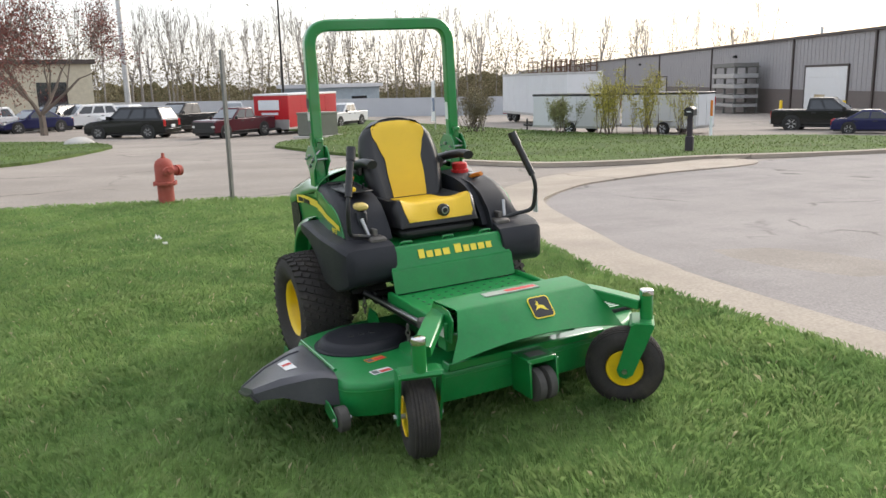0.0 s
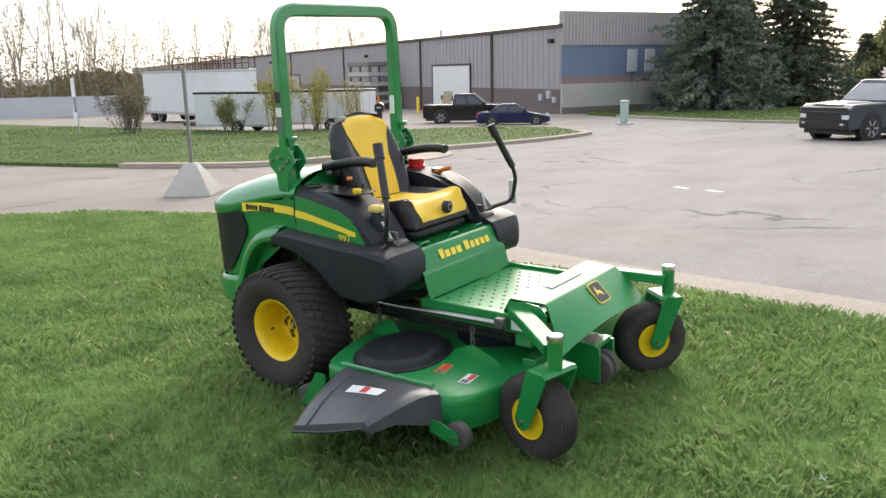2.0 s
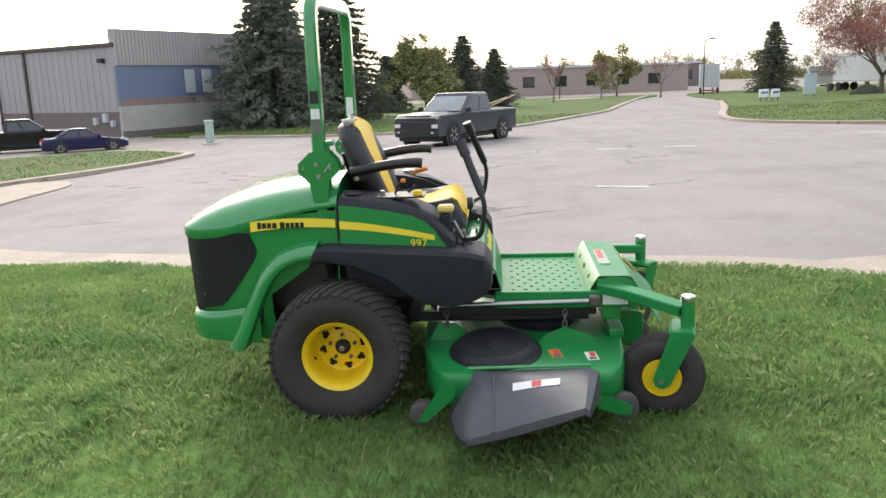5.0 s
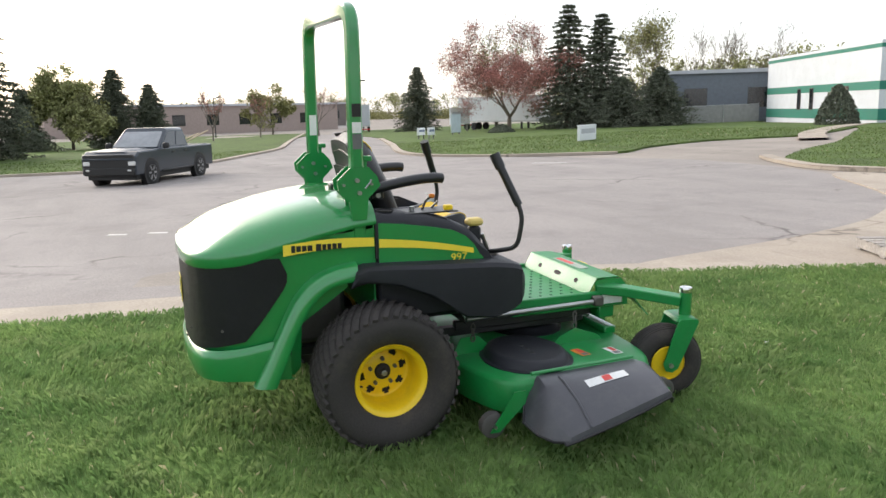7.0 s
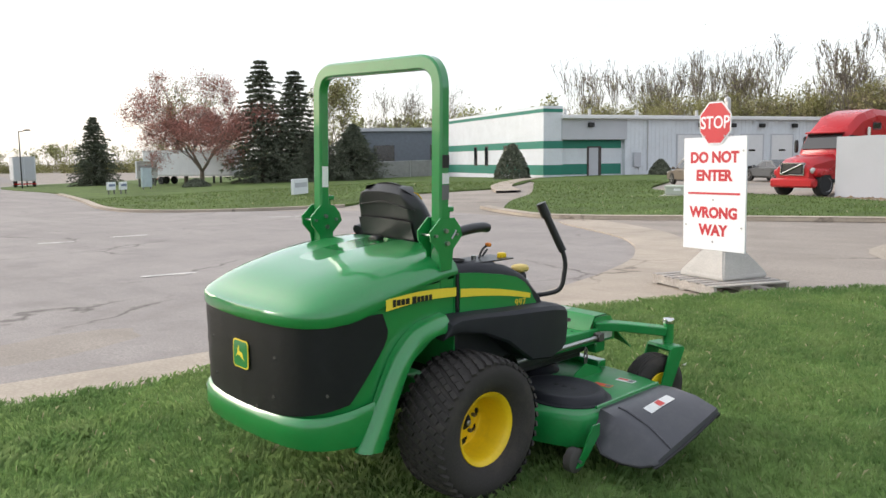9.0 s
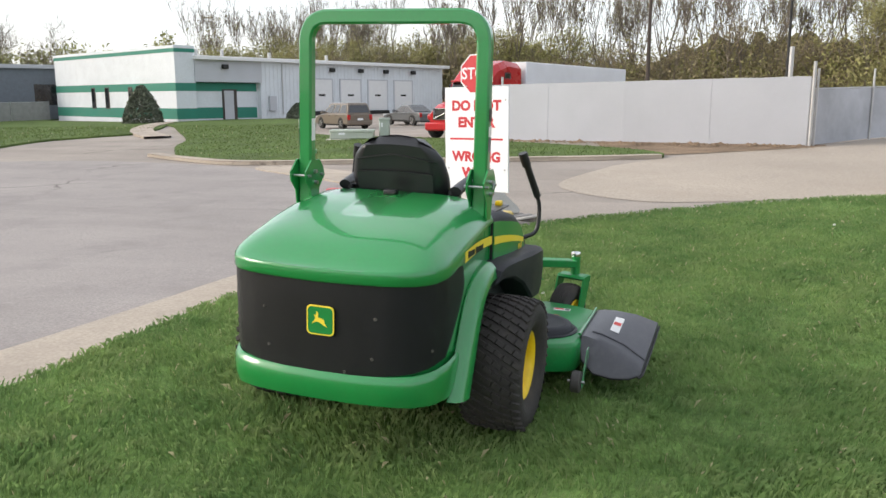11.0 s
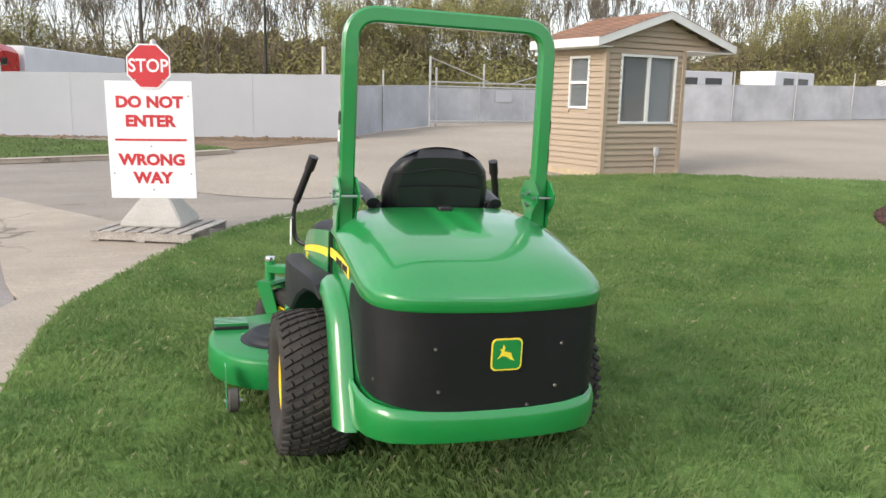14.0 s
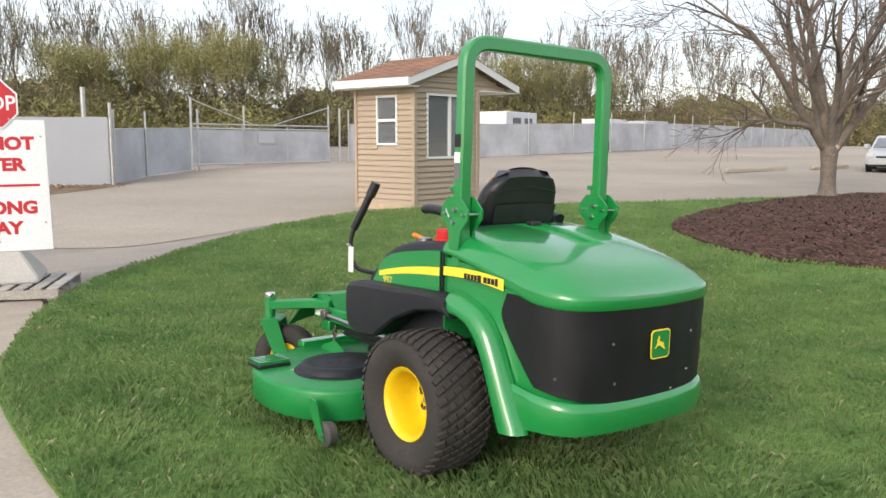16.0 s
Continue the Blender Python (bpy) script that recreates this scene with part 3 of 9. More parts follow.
# ---- long grey warehouse ----
def warehouse():
    u = Vector((-0.466, -0.885)).normalized()
    b = thing("warehouse", "long grey metal-clad warehouse with dark joints and roller door", "building", Matrix(((u.x, u.y, 0, -40.8), (u.y, -u.x, 0, -19.7), (0, 0, 1, 0), (0, 0, 0, 1))))
    L, D, z0, zm, zt = 230.0, -36.0, -2.2, 0.42, 4.2
    # local y negative is away from the street here, so the wall face is at y = 0 and the mass behind it
    part("wall", boxes((0.05, 0.05, zm, L, 0.30, zt)), METAL, b, "ribbed grey upper wall")
    part("wall", boxes((0.05, 0.02, z0, L, 0.30, zm)), METALDK, b, "brown lower wall")
    bm = bmesh.new()
    for k in range(int(L / 0.6)):
        box(bm, 0.2 + k * 0.6, 0.025, zm, 0.26 + k * 0.6, 0.05, zt)
    part("wall_rib", bm, METAL, b)["kind"] = "stuff"
    part("eave_trim", boxes((-0.1, -0.12, zt - 0.10, L, 0.32, zt + 0.10, 0.02)), TRIMDK, b, "dark brown gutter along the eave")
    part("base_trim", boxes((0, 0.0, zm - 0.05, L, 0.05, zm + 0.05)), METALDK, b)
    part("wall", boxes((0.05, 13.6, z0, L, 13.8, zt)), METAL, b, "plain grey rear wall")
    part("roof", boxes((0, 0.30, zt - 0.05, L, 13.9, zt + 0.06)), GREYWALL, b, "shallow grey metal roof")
    for x in (8.3, 19.9, 38.2, 57.0, 75.0, 95.0, 120.0, 150.0):
        part("downpipe", boxes((x - 0.10, -0.08, z0, x + 0.10, 0.05, zt, 0.02)), TRIMDK, b, "dark brown downpipe")
    # roller door with three small panes
    x0, x1 = 11.5, 17.6
    d = part("roller_door", boxes((x0, -0.02, -1.6, x1, 0.02, 2.05)), DOORW, b, "closed white roller door with small panes")
    for k in range(5):
        part("door_slat", boxes((x0 + 0.03, -0.035, -1.55 + k * 0.72, x1 - 0.03, -0.018, -0.86 + k * 0.72, 0.006)), DOORW, d)
    for k in range(3):
        part("door_pane", boxes((x0 + 1.3 + k * 1.3, -0.045, -0.55, x0 + 2.1 + k * 1.3, -0.03, -0.15)), WINDARK, d)
    part("door_frame", boxes((x0 - 0.15, -0.05, -1.6, x0, 0.03, 2.2), (x1, -0.05, -1.6, x1 + 0.15, 0.03, 2.2), (x0 - 0.15, -0.05, 2.05, x1 + 0.15, 0.03, 2.2)), TRIMDK, d)
    d2 = part("roller_door", boxes((53.8, -0.02, -1.6, 61.0, 0.02, 1.5)), BLOCKW, b, "closed tan roller door")
    part("door_frame", boxes((53.6, -0.05, -1.6, 53.8, 0.03, 1.65), (61.0, -0.05, -1.6, 61.2, 0.03, 1.65), (53.6, -0.05, 1.5, 61.2, 0.03, 1.65)), TRIMDK, d2)
    part("side_door", boxes((132, -0.04, -1.6, 136, 0.02, 1.2)), WINDARK, b)
    for x, z in ((0.8, 3.35), (31.5, 3.2), (66, 3.2)):
        part("wall_lamp", boxes((x, -0.25, z - 0.12, x + 0.4, 0.03, z + 0.12, 0.03)), CARK, b, "black wall lamp")
    for x, z, w in ((1.0, -0.1, 0.35), (1.9, -0.25, 0.3), (0.45, -0.35, 0.25)):
        part("meter_box", boxes((x, -0.2, z, x + w, 0.03, z + w * 1.4, 0.02)), GREYWALL, b, "grey wall meter box")
    part("roof_vent", rod(bmesh.new(), (22, 3, 4.2), (22, 3, 5.1), 0.12, 8), GALV, b)
    # street-facing gable front with block base, blue panel and ribbed fascia
    fr = 14.0
    part("front_base", boxes((-0.10, 0.0, z0, 0.05, fr, 0.78)), BLOCKW, b, "pale block base of the street front")
    bm = bmesh.new()
    for k in range(5):
        box(bm, -0.115, 0.0, -0.62 + k * 0.28, -0.09, fr, -0.36 + k * 0.28)
    part("block_course", bm, BLOCKW, b)
    part("front_panel", boxes((-0.06, 0.0, 0.78, 0.05, fr, 3.05)), BLUEWALL, b, "faded blue street front panel")
    part("front_band", boxes((-0.075, 0.0, 0.78, -0.05, fr, 1.2)), mat("faded_rose_band", (0.27, 0.19, 0.185), 0.6, var=0.05), b)
    part("fascia", boxes((-0.12, 0.0, 3.05, 0.30, fr, 5.05)), METAL, b, "ribbed grey fascia")
    bm = bmesh.new()
    for k in range(int(fr / 0.25)):
        box(bm, -0.15, k * 0.25, 3.05, -0.115, k * 0.25 + 0.12, 5.05)
    part("fascia_rib", bm, BLOCKW, b)["kind"] = "stuff"
    part("front_dark", boxes((-0.12, 0.0, z0, -0.08, fr, -0.62)), METALDK, b)
    for t, y in (("5", 5.3), ("7", 6.7)):
        part("number_bar", boxes((-0.20, y - 0.45, 1.4, -0.12, y + 0.35, 2.8, 0.03)), GREYWALL, b, "pale raised number on the blue front")


warehouse()


# ---- white office building with green bands and loading doors ----
def office_front():
    """Front block, entrance bay and the long loading wing, in world places."""
    u = Vector((-0.909, 0.417)).normalized()
    v = Vector((0.417, 0.909)).normalized()
    C = Vector((-36.6, 47.9))
    b = thing("office_building", "white painted block building with sea-green bands and loading doors", "building", Matrix(((u.x, v.x, 0, C.x), (u.y, v.y, 0, C.y), (0, 0, 1, 0), (0, 0, 0, 1))))
    W, z0, zt = 21.8, -0.6, 5.2
    for a, c, mt, nm, d in ((z0, 0.25, WPAINT, "wall", 0.0), (0.25, 1.05, GPAINT, "green_band", 0.015), (1.05, 2.35, WPAINT, "wall", 0.0), (2.35, 2.95, GPAINT, "green_band", 0.015), (2.95, zt, WPAINT, "wall", 0.0), (zt, zt + 0.28, GPAINT, "green_band", 0.02), (zt + 0.28, zt + 0.5, WPAINT, "parapet", 0.03)):
        part(nm, boxes((-d, -d, a, W, 1.7, c)), mt, b, {"wall": "white painted block wall", "green_band": "sea-green painted band", "parapet": "white parapet"}[nm])
    for x in (5.0, 7.2, 11.4, 14.0):
        w = part("window", boxes((x - 0.36, -0.05, 0.95, x + 0.36, 0.0, 2.72)), TRIMDK, b, "narrow dark office window")
        part("pane", boxes((x - 0.28, -0.065, 1.02, x + 0.28, -0.045, 2.66)), WINDARK, w)
    # entrance bay set back from the corner
    part("bay_wall", boxes((0.5, 1.7, z0, W, 7.5, 3.0)), WPAINT, b, "white recessed entrance wall")
    part("green_band", boxes((0.48, 1.75, 0.25, 0.52, 7.4, 1.1)), GPAINT, b, "sea-green painted band")
    part("green_band", boxes((0.48, 1.75, 2.35, 0.52, 7.4, 3.0)), GPAINT, b, "sea-green painted band")
    part("canopy", boxes((-0.1, 1.6, 3.05, W, 7.6, 4.7)), GREYWALL, b, "pale grey overhang above the entrance")
    dr = part("door", boxes((0.42, 4.2, 0.0, 0.52, 5.5, 2.5)), TRIMDK, b, "dark framed glass entrance door")
    part("pane", boxes((0.40, 4.35, 0.1, 0.43, 5.2, 2.4)), GREYWALL, dr)
    part("wing_wall", boxes((0.0, 7.5, z0, 24, 29.2, 4.7)), WPAINT, b, "white metal wall with loading doors")
    part("wing_roof", boxes((-0.5, 1.5, 4.7, 24, 29.8, 5.0, 0.03)), VTRIM, b, "white roof edge")
    bm = bmesh.new()
    for k in range(54):
        box(bm, -0.03, 7.6 + k * 0.4, z0, 0.0, 7.66 + k * 0.4, 4.7)
    part("wall_rib", bm, WPAINT, b)
    for k, y in enumerate((12.6, 15.9, 19.2, 22.5)):
        d = part("loading_door", boxes((-0.06, y, 0.75, 0.0, y + 2.3, 3.4)), DOORW, b, "closed white loading door")
        part("door_frame", boxes((-0.08, y - 0.12, 0.7, 0.0, y, 3.5), (-0.08, y + 2.3, 0.7, 0.0, y + 2.42, 3.5), (-0.08, y, 3.4, 0.0, y + 2.3, 3.5)), GREYWALL, d)
        part("door_pane", boxes((-0.09, y + 0.8, 2.0, -0.06, y + 1.5, 2.15)), WINDARK, d)
        part("dock_bumper", boxes((-0.3, y - 0.1, 0.25, 0.0, y + 2.4, 0.7, 0.03)), CARK, d)
    for y in (3.9, 14.6, 17.9, 21.0, 24.6):
        part("wall_lamp", boxes((-0.4, y, 4.05, -0.08, y + 0.5, 4.4, 0.04)), CARK, b, "black wall lamp")
    part("meter_box", boxes((-0.25, 8.2, 0.8, 0.0, 8.9, 2.0, 0.03)), GREYWALL, b, "grey electric meter box")
    part("meter_pipe", rod(bmesh.new(), (-0.1, 9.6, 0.5), (-0.1, 9.6, 4.6), 0.05, 6), GALV, b)
    for x, y in ((2.0, 3.0), (1.5, 5.0), (2.2, 10.0), (2.0, 16)):
        part("roof_vent", rod(bmesh.new(), (x, y, 4.9), (x, y, 5.6), 0.14, 8), GALV, b)


office_front()


# ---- small guard shed with lap siding ----
def guard_shed():
    u = Vector((0.982, 0.190)).normalized()
    C = (6.87, 10.33)
    zb = ground_z(*C) - 0.12
    b = thing("guard_shed", "small tan lap-sided guard shed with brown shingles", "shed", Matrix(((u.x, -u.y, 0, C[0]), (u.y, u.x, 0, C[1]), (0, 0, 1, 0), (0, 0, 0, 1))))
    W, D, z0, ze, zp = 2.1, 1.72, 0.30, 2.74, 3.36
    # the roof runs out past the wall over the hatch side
    xl, xr, xp, ez, pk = -0.36, 3.36, 1.46, 2.88, 3.47
    part("skid", boxes((-0.03, -0.02, zb, W + 0.02, 0.10, z0), (-0.03, D - 0.1, zb, W + 0.02, D + 0.02, z0), (-0.03, 0, zb + 0.02, 0.10, D, z0)), LUMBER, b, "raw lumber skids under the shed")
    wins = {"front": (0.43, 1.84, 1.31, 2.57), "side": (0.52, 1.04, 1.59, 2.53)}
    # wall core with real window holes, and the gable over the overhang
    def panel_front():
        x0, x1, a, c = wins["front"]
        bm = bmesh.new()
        box(bm, 0.02, 0.02, z0, x0, 0.09, ze)
        box(bm, x1, 0.02, z0, W - 0.02, 0.09, ze)
        box(bm, x0, 0.02, z0, x1, 0.09, a)
        box(bm, x0, 0.02, c, x1, 0.09, ze)
        ring_faces(bm, [[(xl + 0.10, y, ze), (xr - 0.10, y, ze), (xp, y, zp)] for y in (0.02, 0.09)])
        return bm
    part("wall", panel_front(), SIDING, b, "front wall under the gable")
    y0, y1, a, c = wins["side"]
    part("wall", boxes((0.02, 0.09, z0, 0.09, y0, ze), (0.02, y1, z0, 0.09, D, ze), (0.02, y0, z0, 0.09, y1, a), (0.02, y0, c, 0.09, y1, ze)), SIDING, b, "side wall")
    part("wall", boxes((W - 0.09, 0.09, z0, W - 0.02, D, ze), (0.09, D - 0.07, z0, W - 0.09, D, ze)), SIDING, b, "rear walls")
    part("floor", boxes((0.09, 0.09, z0, W - 0.09, D - 0.07, z0 + 0.03)), LUMBER, b)
    part("ceiling", boxes((0.09, 0.09, ze - 0.04, W - 0.09, D - 0.07, ze)), VTRIM, b)
    part("desk", boxes((0.3, 0.55, 1.0, 1.8, 1.2, 1.04)), OLDWOOD, b)
    # lap boards, each tilted out at its foot
    n = 21
    h = (ze - z0) / n
    def lap(p, q, zl, out):
        """One board from p to q (plan), its foot proud of the wall."""
        (ax, ay), (bx, by) = p, q
        ox, oy = out
        bm = bmesh.new()
        ring = lambda x, y: [(x, y, zl + 0.006), (x + ox * 0.036, y + oy * 0.036, zl), (x + ox * 0.036, y + oy * 0.036, zl + 0.018), (x + ox * 0.004, y + oy * 0.004, zl + h), (x, y, zl + h)]
        ring_faces(bm, [ring(ax, ay), ring(bx, by)])
        return bm
    for k in range(n):
        zl = z0 + k * h
        spans = [(0.06, W - 0.06)]
        x0, x1, a, c = wins["front"]
        if zl + h > a - 0.03 and zl < c + 0.03:
            spans = [(0.06, x0 - 0.04), (x1 + 0.04, W - 0.06)]
        for p, q in spans:
            part("siding_board", lap((p, 0.02), (q, 0.02), zl, (0, -1)), SIDING, b)
        spans = [(0.06, D - 0.03)]
        y0, y1, a, c = wins["side"]
        if zl + h > a - 0.03 and zl < c + 0.03:
            spans = [(0.06, y0 - 0.03), (y1 + 0.03, D - 0.03)]
        for p, q in spans:
            part("siding_board", lap((0.02, p), (0.02, q), zl, (-1, 0)), SIDING, b)
    zl = ze
    while zl < zp - 0.10:
        f = (zp - zl - h * 0.5) / (zp - ze)
        part("siding_board", lap((xp + (xl + 0.10 - xp) * f, 0.02), (xp + (xr - 0.10 - xp) * f, 0.02), zl, (0, -1)), SIDING, b)
        zl += h
    part("corner_post", boxes((-0.03, -0.03, z0, 0.07, 0.07, ze, 0.006)), SIDING, b)
    part("corner_post", boxes((W - 0.07, -0.03, z0, W + 0.03, 0.07, ze, 0.006)), SIDING, b)
    part("corner_post", boxes((-0.03, D - 0.05, z0, 0.05, D + 0.03, ze, 0.006)), SIDING, b)
    # roof: two slopes with white fascia and courses of shingles
    f0, f1 = -0.20, D + 0.26
    for sgn, xe in ((1, xr), (-1, xl)):
        bm = bmesh.new()
        ring_faces(bm, [[(xp, y, pk - 0.06), (xe, y, ez - 0.06), (xe, y, ez), (xp, y, pk)] for y in (f0 + 0.02, f1)])
        rf = part("roof", bm, LUMBER, b, "brown shingled roof slope")
        bm = bmesh.new()
        ring_faces(bm, [[(xp, y, pk - 0.15), (xe, y, ez - 0.15), (xe, y, ez + 0.01), (xp, y, pk + 0.01)] for y in (f0, f0 + 0.025)])
        part("fascia", bm, VTRIM, rf, "white fascia board")
        part("fascia", boxes((min(xe, xe + sgn * 0.025), f0, ez - 0.15, max(xe, xe + sgn * 0.025), f1, ez + 0.012)), VTRIM, rf, "white eave fascia")
        wall_x = W if sgn > 0 else 0.0
        part("soffit", boxes((min(xe, wall_x), f0 + 0.03, ez - 0.16, max(xe, wall_x), f1, ez - 0.145)), VTRIM, rf)
        nc = 13
        for i in range(nc):
            t0, t1 = i / nc, (i + 1.12) / nc
            p = lambda t: (xe + (xp - xe) * t, ez + (pk - ez) * t)
            for j in range(7):
                ya = f0 - 0.01 + (f1 - f0 + 0.02) * (j / 7) + (0.15 if i % 2 else 0.0) * (0 < j)
                yb = f0 - 0.01 + (f1 - f0 + 0.02) * ((j + 1) / 7) + (0.15 if i % 2 else 0.0) * (j < 6)
                (xa, za), (xb, zb2) = p(t0), p(min(t1, 1.0))
                bm = bmesh.new()
                ring_faces(bm, [[(xa, y, za + 0.004), (xa, y, za + 0.018), (xb, y, zb2 + 0.006), (xb, y, zb2)] for y in (ya + 0.004, yb - 0.004)])
                part("shingle", bm, SHINGLE, rf)
    GL = glass_mat("shed_glass", (0.25, 0.28, 0.30), 0.02, 0.35)
    x0, x1, a, c = wins["front"]
    w = part("window", boxes((x0 - 0.05, -0.015, a - 0.05, x0, 0.06, c + 0.05, 0.004), (x1, -0.015, a - 0.05, x1 + 0.05, 0.06, c + 0.05, 0.004), (x0, -0.015, c, x1, 0.06, c + 0.05, 0.004), (x0, -0.015, a - 0.05, x1, 0.06, a, 0.004)), VTRIM, b, "white framed sliding window")
    part("mullion", boxes(((x0 + x1) / 2 - 0.035, -0.01, a, (x0 + x1) / 2 + 0.035, 0.05, c, 0.004)), VTRIM, w)
    for p, q in ((x0, (x0 + x1) / 2 - 0.03), ((x0 + x1) / 2 + 0.03, x1)):
        g = part("pane", boxes((p, 0.03, a, q, 0.034, c)), GL, w)
        g.visible_shadow = False
    part("blind", boxes(((x0 + x1) / 2 + 0.03, 0.12, a, x1, 0.125, c)), GREYWALL, w)
    y0, y1, a, c = wins["side"]
    w = part("window", boxes((-0.015, y0 - 0.05, a - 0.05, 0.06, y0, c + 0.05, 0.004), (-0.015, y1, a - 0.05, 0.06, y1 + 0.05, c + 0.05, 0.004), (-0.015, y0, c, 0.06, y1, c + 0.05, 0.004), (-0.015, y0, a - 0.05, 0.06, y1, a, 0.004)), VTRIM, b, "white framed sash window")
    part("sash_rail", boxes((-0.005, y0, (a + c) / 2 - 0.03, 0.05, y1, (a + c) / 2 + 0.03, 0.004)), VTRIM, w)
    for p, q in ((a, (a + c) / 2 - 0.03), ((a + c) / 2 + 0.03, c)):
        g = part("pane", boxes((0.03, y0, p, 0.034, y1, q)), GL, w)
        g.visible_shadow = False
    part("conduit_box", boxes((1.36, -0.09, 0.62, 1.46, -0.02, 0.80, 0.01)), GREYWALL, b, "grey outdoor outlet box")
    part("conduit", rod(bmesh.new(), (1.41, -0.055, zb), (1.41, -0.055, 0.65), 0.022, 8), GALV, b)


guard_shed()


# ---- fences ----
def run_fence(name, label, pts, h, material, post_every=3.0, rail=True, post_h=0.35, mat_post=None, slat=0.0):
    b = thing(name, label, "fence")
    for (x0, y0), (x1, y1) in zip(pts, pts[1:]):
        L = math.hypot(x1 - x0, y1 - y0)
        ux, uy = (x1 - x0) / L, (y1 - y0) / L
        n = max(1, int(L / post_every))
        for k in range(n):
            a, c = k / n, (k + 1) / n
            pa, pc = (x0 + (x1 - x0) * a, y0 + (y1 - y0) * a), (x0 + (x1 - x0) * c, y0 + (y1 - y0) * c)
            za, zc = ground_z(*pa) - 0.05, ground_z(*pc) - 0.05
            rows = []
            m = 8
            for i in range(m + 1):
                t = i / m
                x, y, z = pa[0] + (pc[0] - pa[0]) * t, pa[1] + (pc[1] - pa[1]) * t, za + (zc - za) * t
                w = random.uniform(-0.012, 0.012)
                rows.append([(x - uy * w, y + ux * w, z), (x - uy * (w + 0.02 * math.sin(t * 6 + k)), y + ux * w, z + h * 0.5), (x - uy * w, y + ux * w, z + h + random.uniform(-0.01, 0.01))])
            part("panel", solid_sheet(rows, 0.012), material, b, "", 60)
            part("post", rod(bmesh.new(), (pa[0] + uy * 0.05, pa[1] - ux * 0.05, za - 0.1), (pa[0] + uy * 0.05, pa[1] - ux * 0.05, za + h + post_h), 0.035, 8), mat_post or GALV, b)
            if rail:
                part("rail", rod(bmesh.new(), (pa[0], pa[1], za + h + 0.02), (pc[0], pc[1], zc + h + 0.02), 0.022, 6), mat_post or GALV, b)
    return b


SLATF = run_fence("fence", "tall grey slatted chain-link fence", [(4.25, 22.2), (-6.75, 25.7)], 2.0, SLATS, 2.8, False, -0.05)
part("corner_post", rod(bmesh.new(), (4.32, 22.15, 0.2), (4.32, 22.15, 2.75), 0.05, 10), GALV, SLATF, "galvanised corner post")
part("tall_post", rod(bmesh.new(), (3.7, 22.6, 0.2), (3.7, 22.6, 3.2), 0.07, 10), GALV, SLATF, "galvanised tall post")
run_fence("fence", "grey screened fence beside the gate", [(4.4, 22.3), (6.4, 25.5), (9.1, 28.3)], 1.62, SCREEN, 2.2, True, 0.6)
run_fence("fence", "long grey screened yard fence", [(17.8, 30.6), (25.5, 30.0), (34, 30.9), (47, 33), (64, 37), (88, 43)], 1.75, SCREEN, 3.4, True, 0.7)


def cantilever_gate():
    b = thing("cantilever_gate", "wide sliding pipe gate with grey screen cloth", "gate")
    P, Q = Vector((9.2, 28.4, 0)), Vector((16.6, 30.4, 0))
    z = ground_z(12, 29) - 0.02
    lo, hi = Vector((0, 0, z + 0.1)), Vector((0, 0, z + 1.72))
    rows = []
    for i in range(13):
        p = P.lerp(Q, i / 12)
        rows.append([(p.x, p.y, z + 0.15), (p.x + random.uniform(-.02, .02), p.y + random.uniform(-.02, .02), z + 0.8), (p.x, p.y, z + 1.5)])
    part("screen", solid_sheet(rows, 0.01), SCREEN, b, "sagging grey screen cloth", 60)
    for a in (lo, hi, Vector((0, 0, z + 1.55))):
        part("gate_rail", rod(bmesh.new(), P + a, Q + a, 0.032, 8), GALV, b)
    for t in (0, 0.33, 0.66, 1.0):
        p = P.lerp(Q, t)
        part("gate_upright", rod(bmesh.new(), p + lo, p + hi, 0.028, 8), GALV, b)
    for p, hgt in ((P, 2.75), (P + Vector((0.3, 0.1, 0)), 2.3), (Q, 2.7), (Q + Vector((0.7, 0.15, 0)), 2.6), (P.lerp(Q, 0.45) + Vector((0, 1.5, 0)), 2.6)):
        part("gate_post", rod(bmesh.new(), p + Vector((0, 0, z - 0.1)), p + Vector((0, 0, z + hgt)), 0.05, 8), GALV, b)
    part("brace", rod(bmesh.new(), P + Vector((0, 0, z + 2.7)), P.lerp(Q, 0.42) + hi, 0.022, 6), GALV, b)
    part("brace", rod(bmesh.new(), Q + Vector((0, 0, z + 2.6)), P.lerp(Q, 0.55) + hi, 0.022, 6), GALV, b)
    part("notice_board", boxes((-0.45, -0.01, 0, 0.45, 0.01, 0.5)), GREYWALL, b, "pale notice board on the gate").matrix_basis = wall_frame((12.9, 29.35), ((Q - P).normalized().x, (Q - P).normalized().y), z + 0.95)


cantilever_gate()


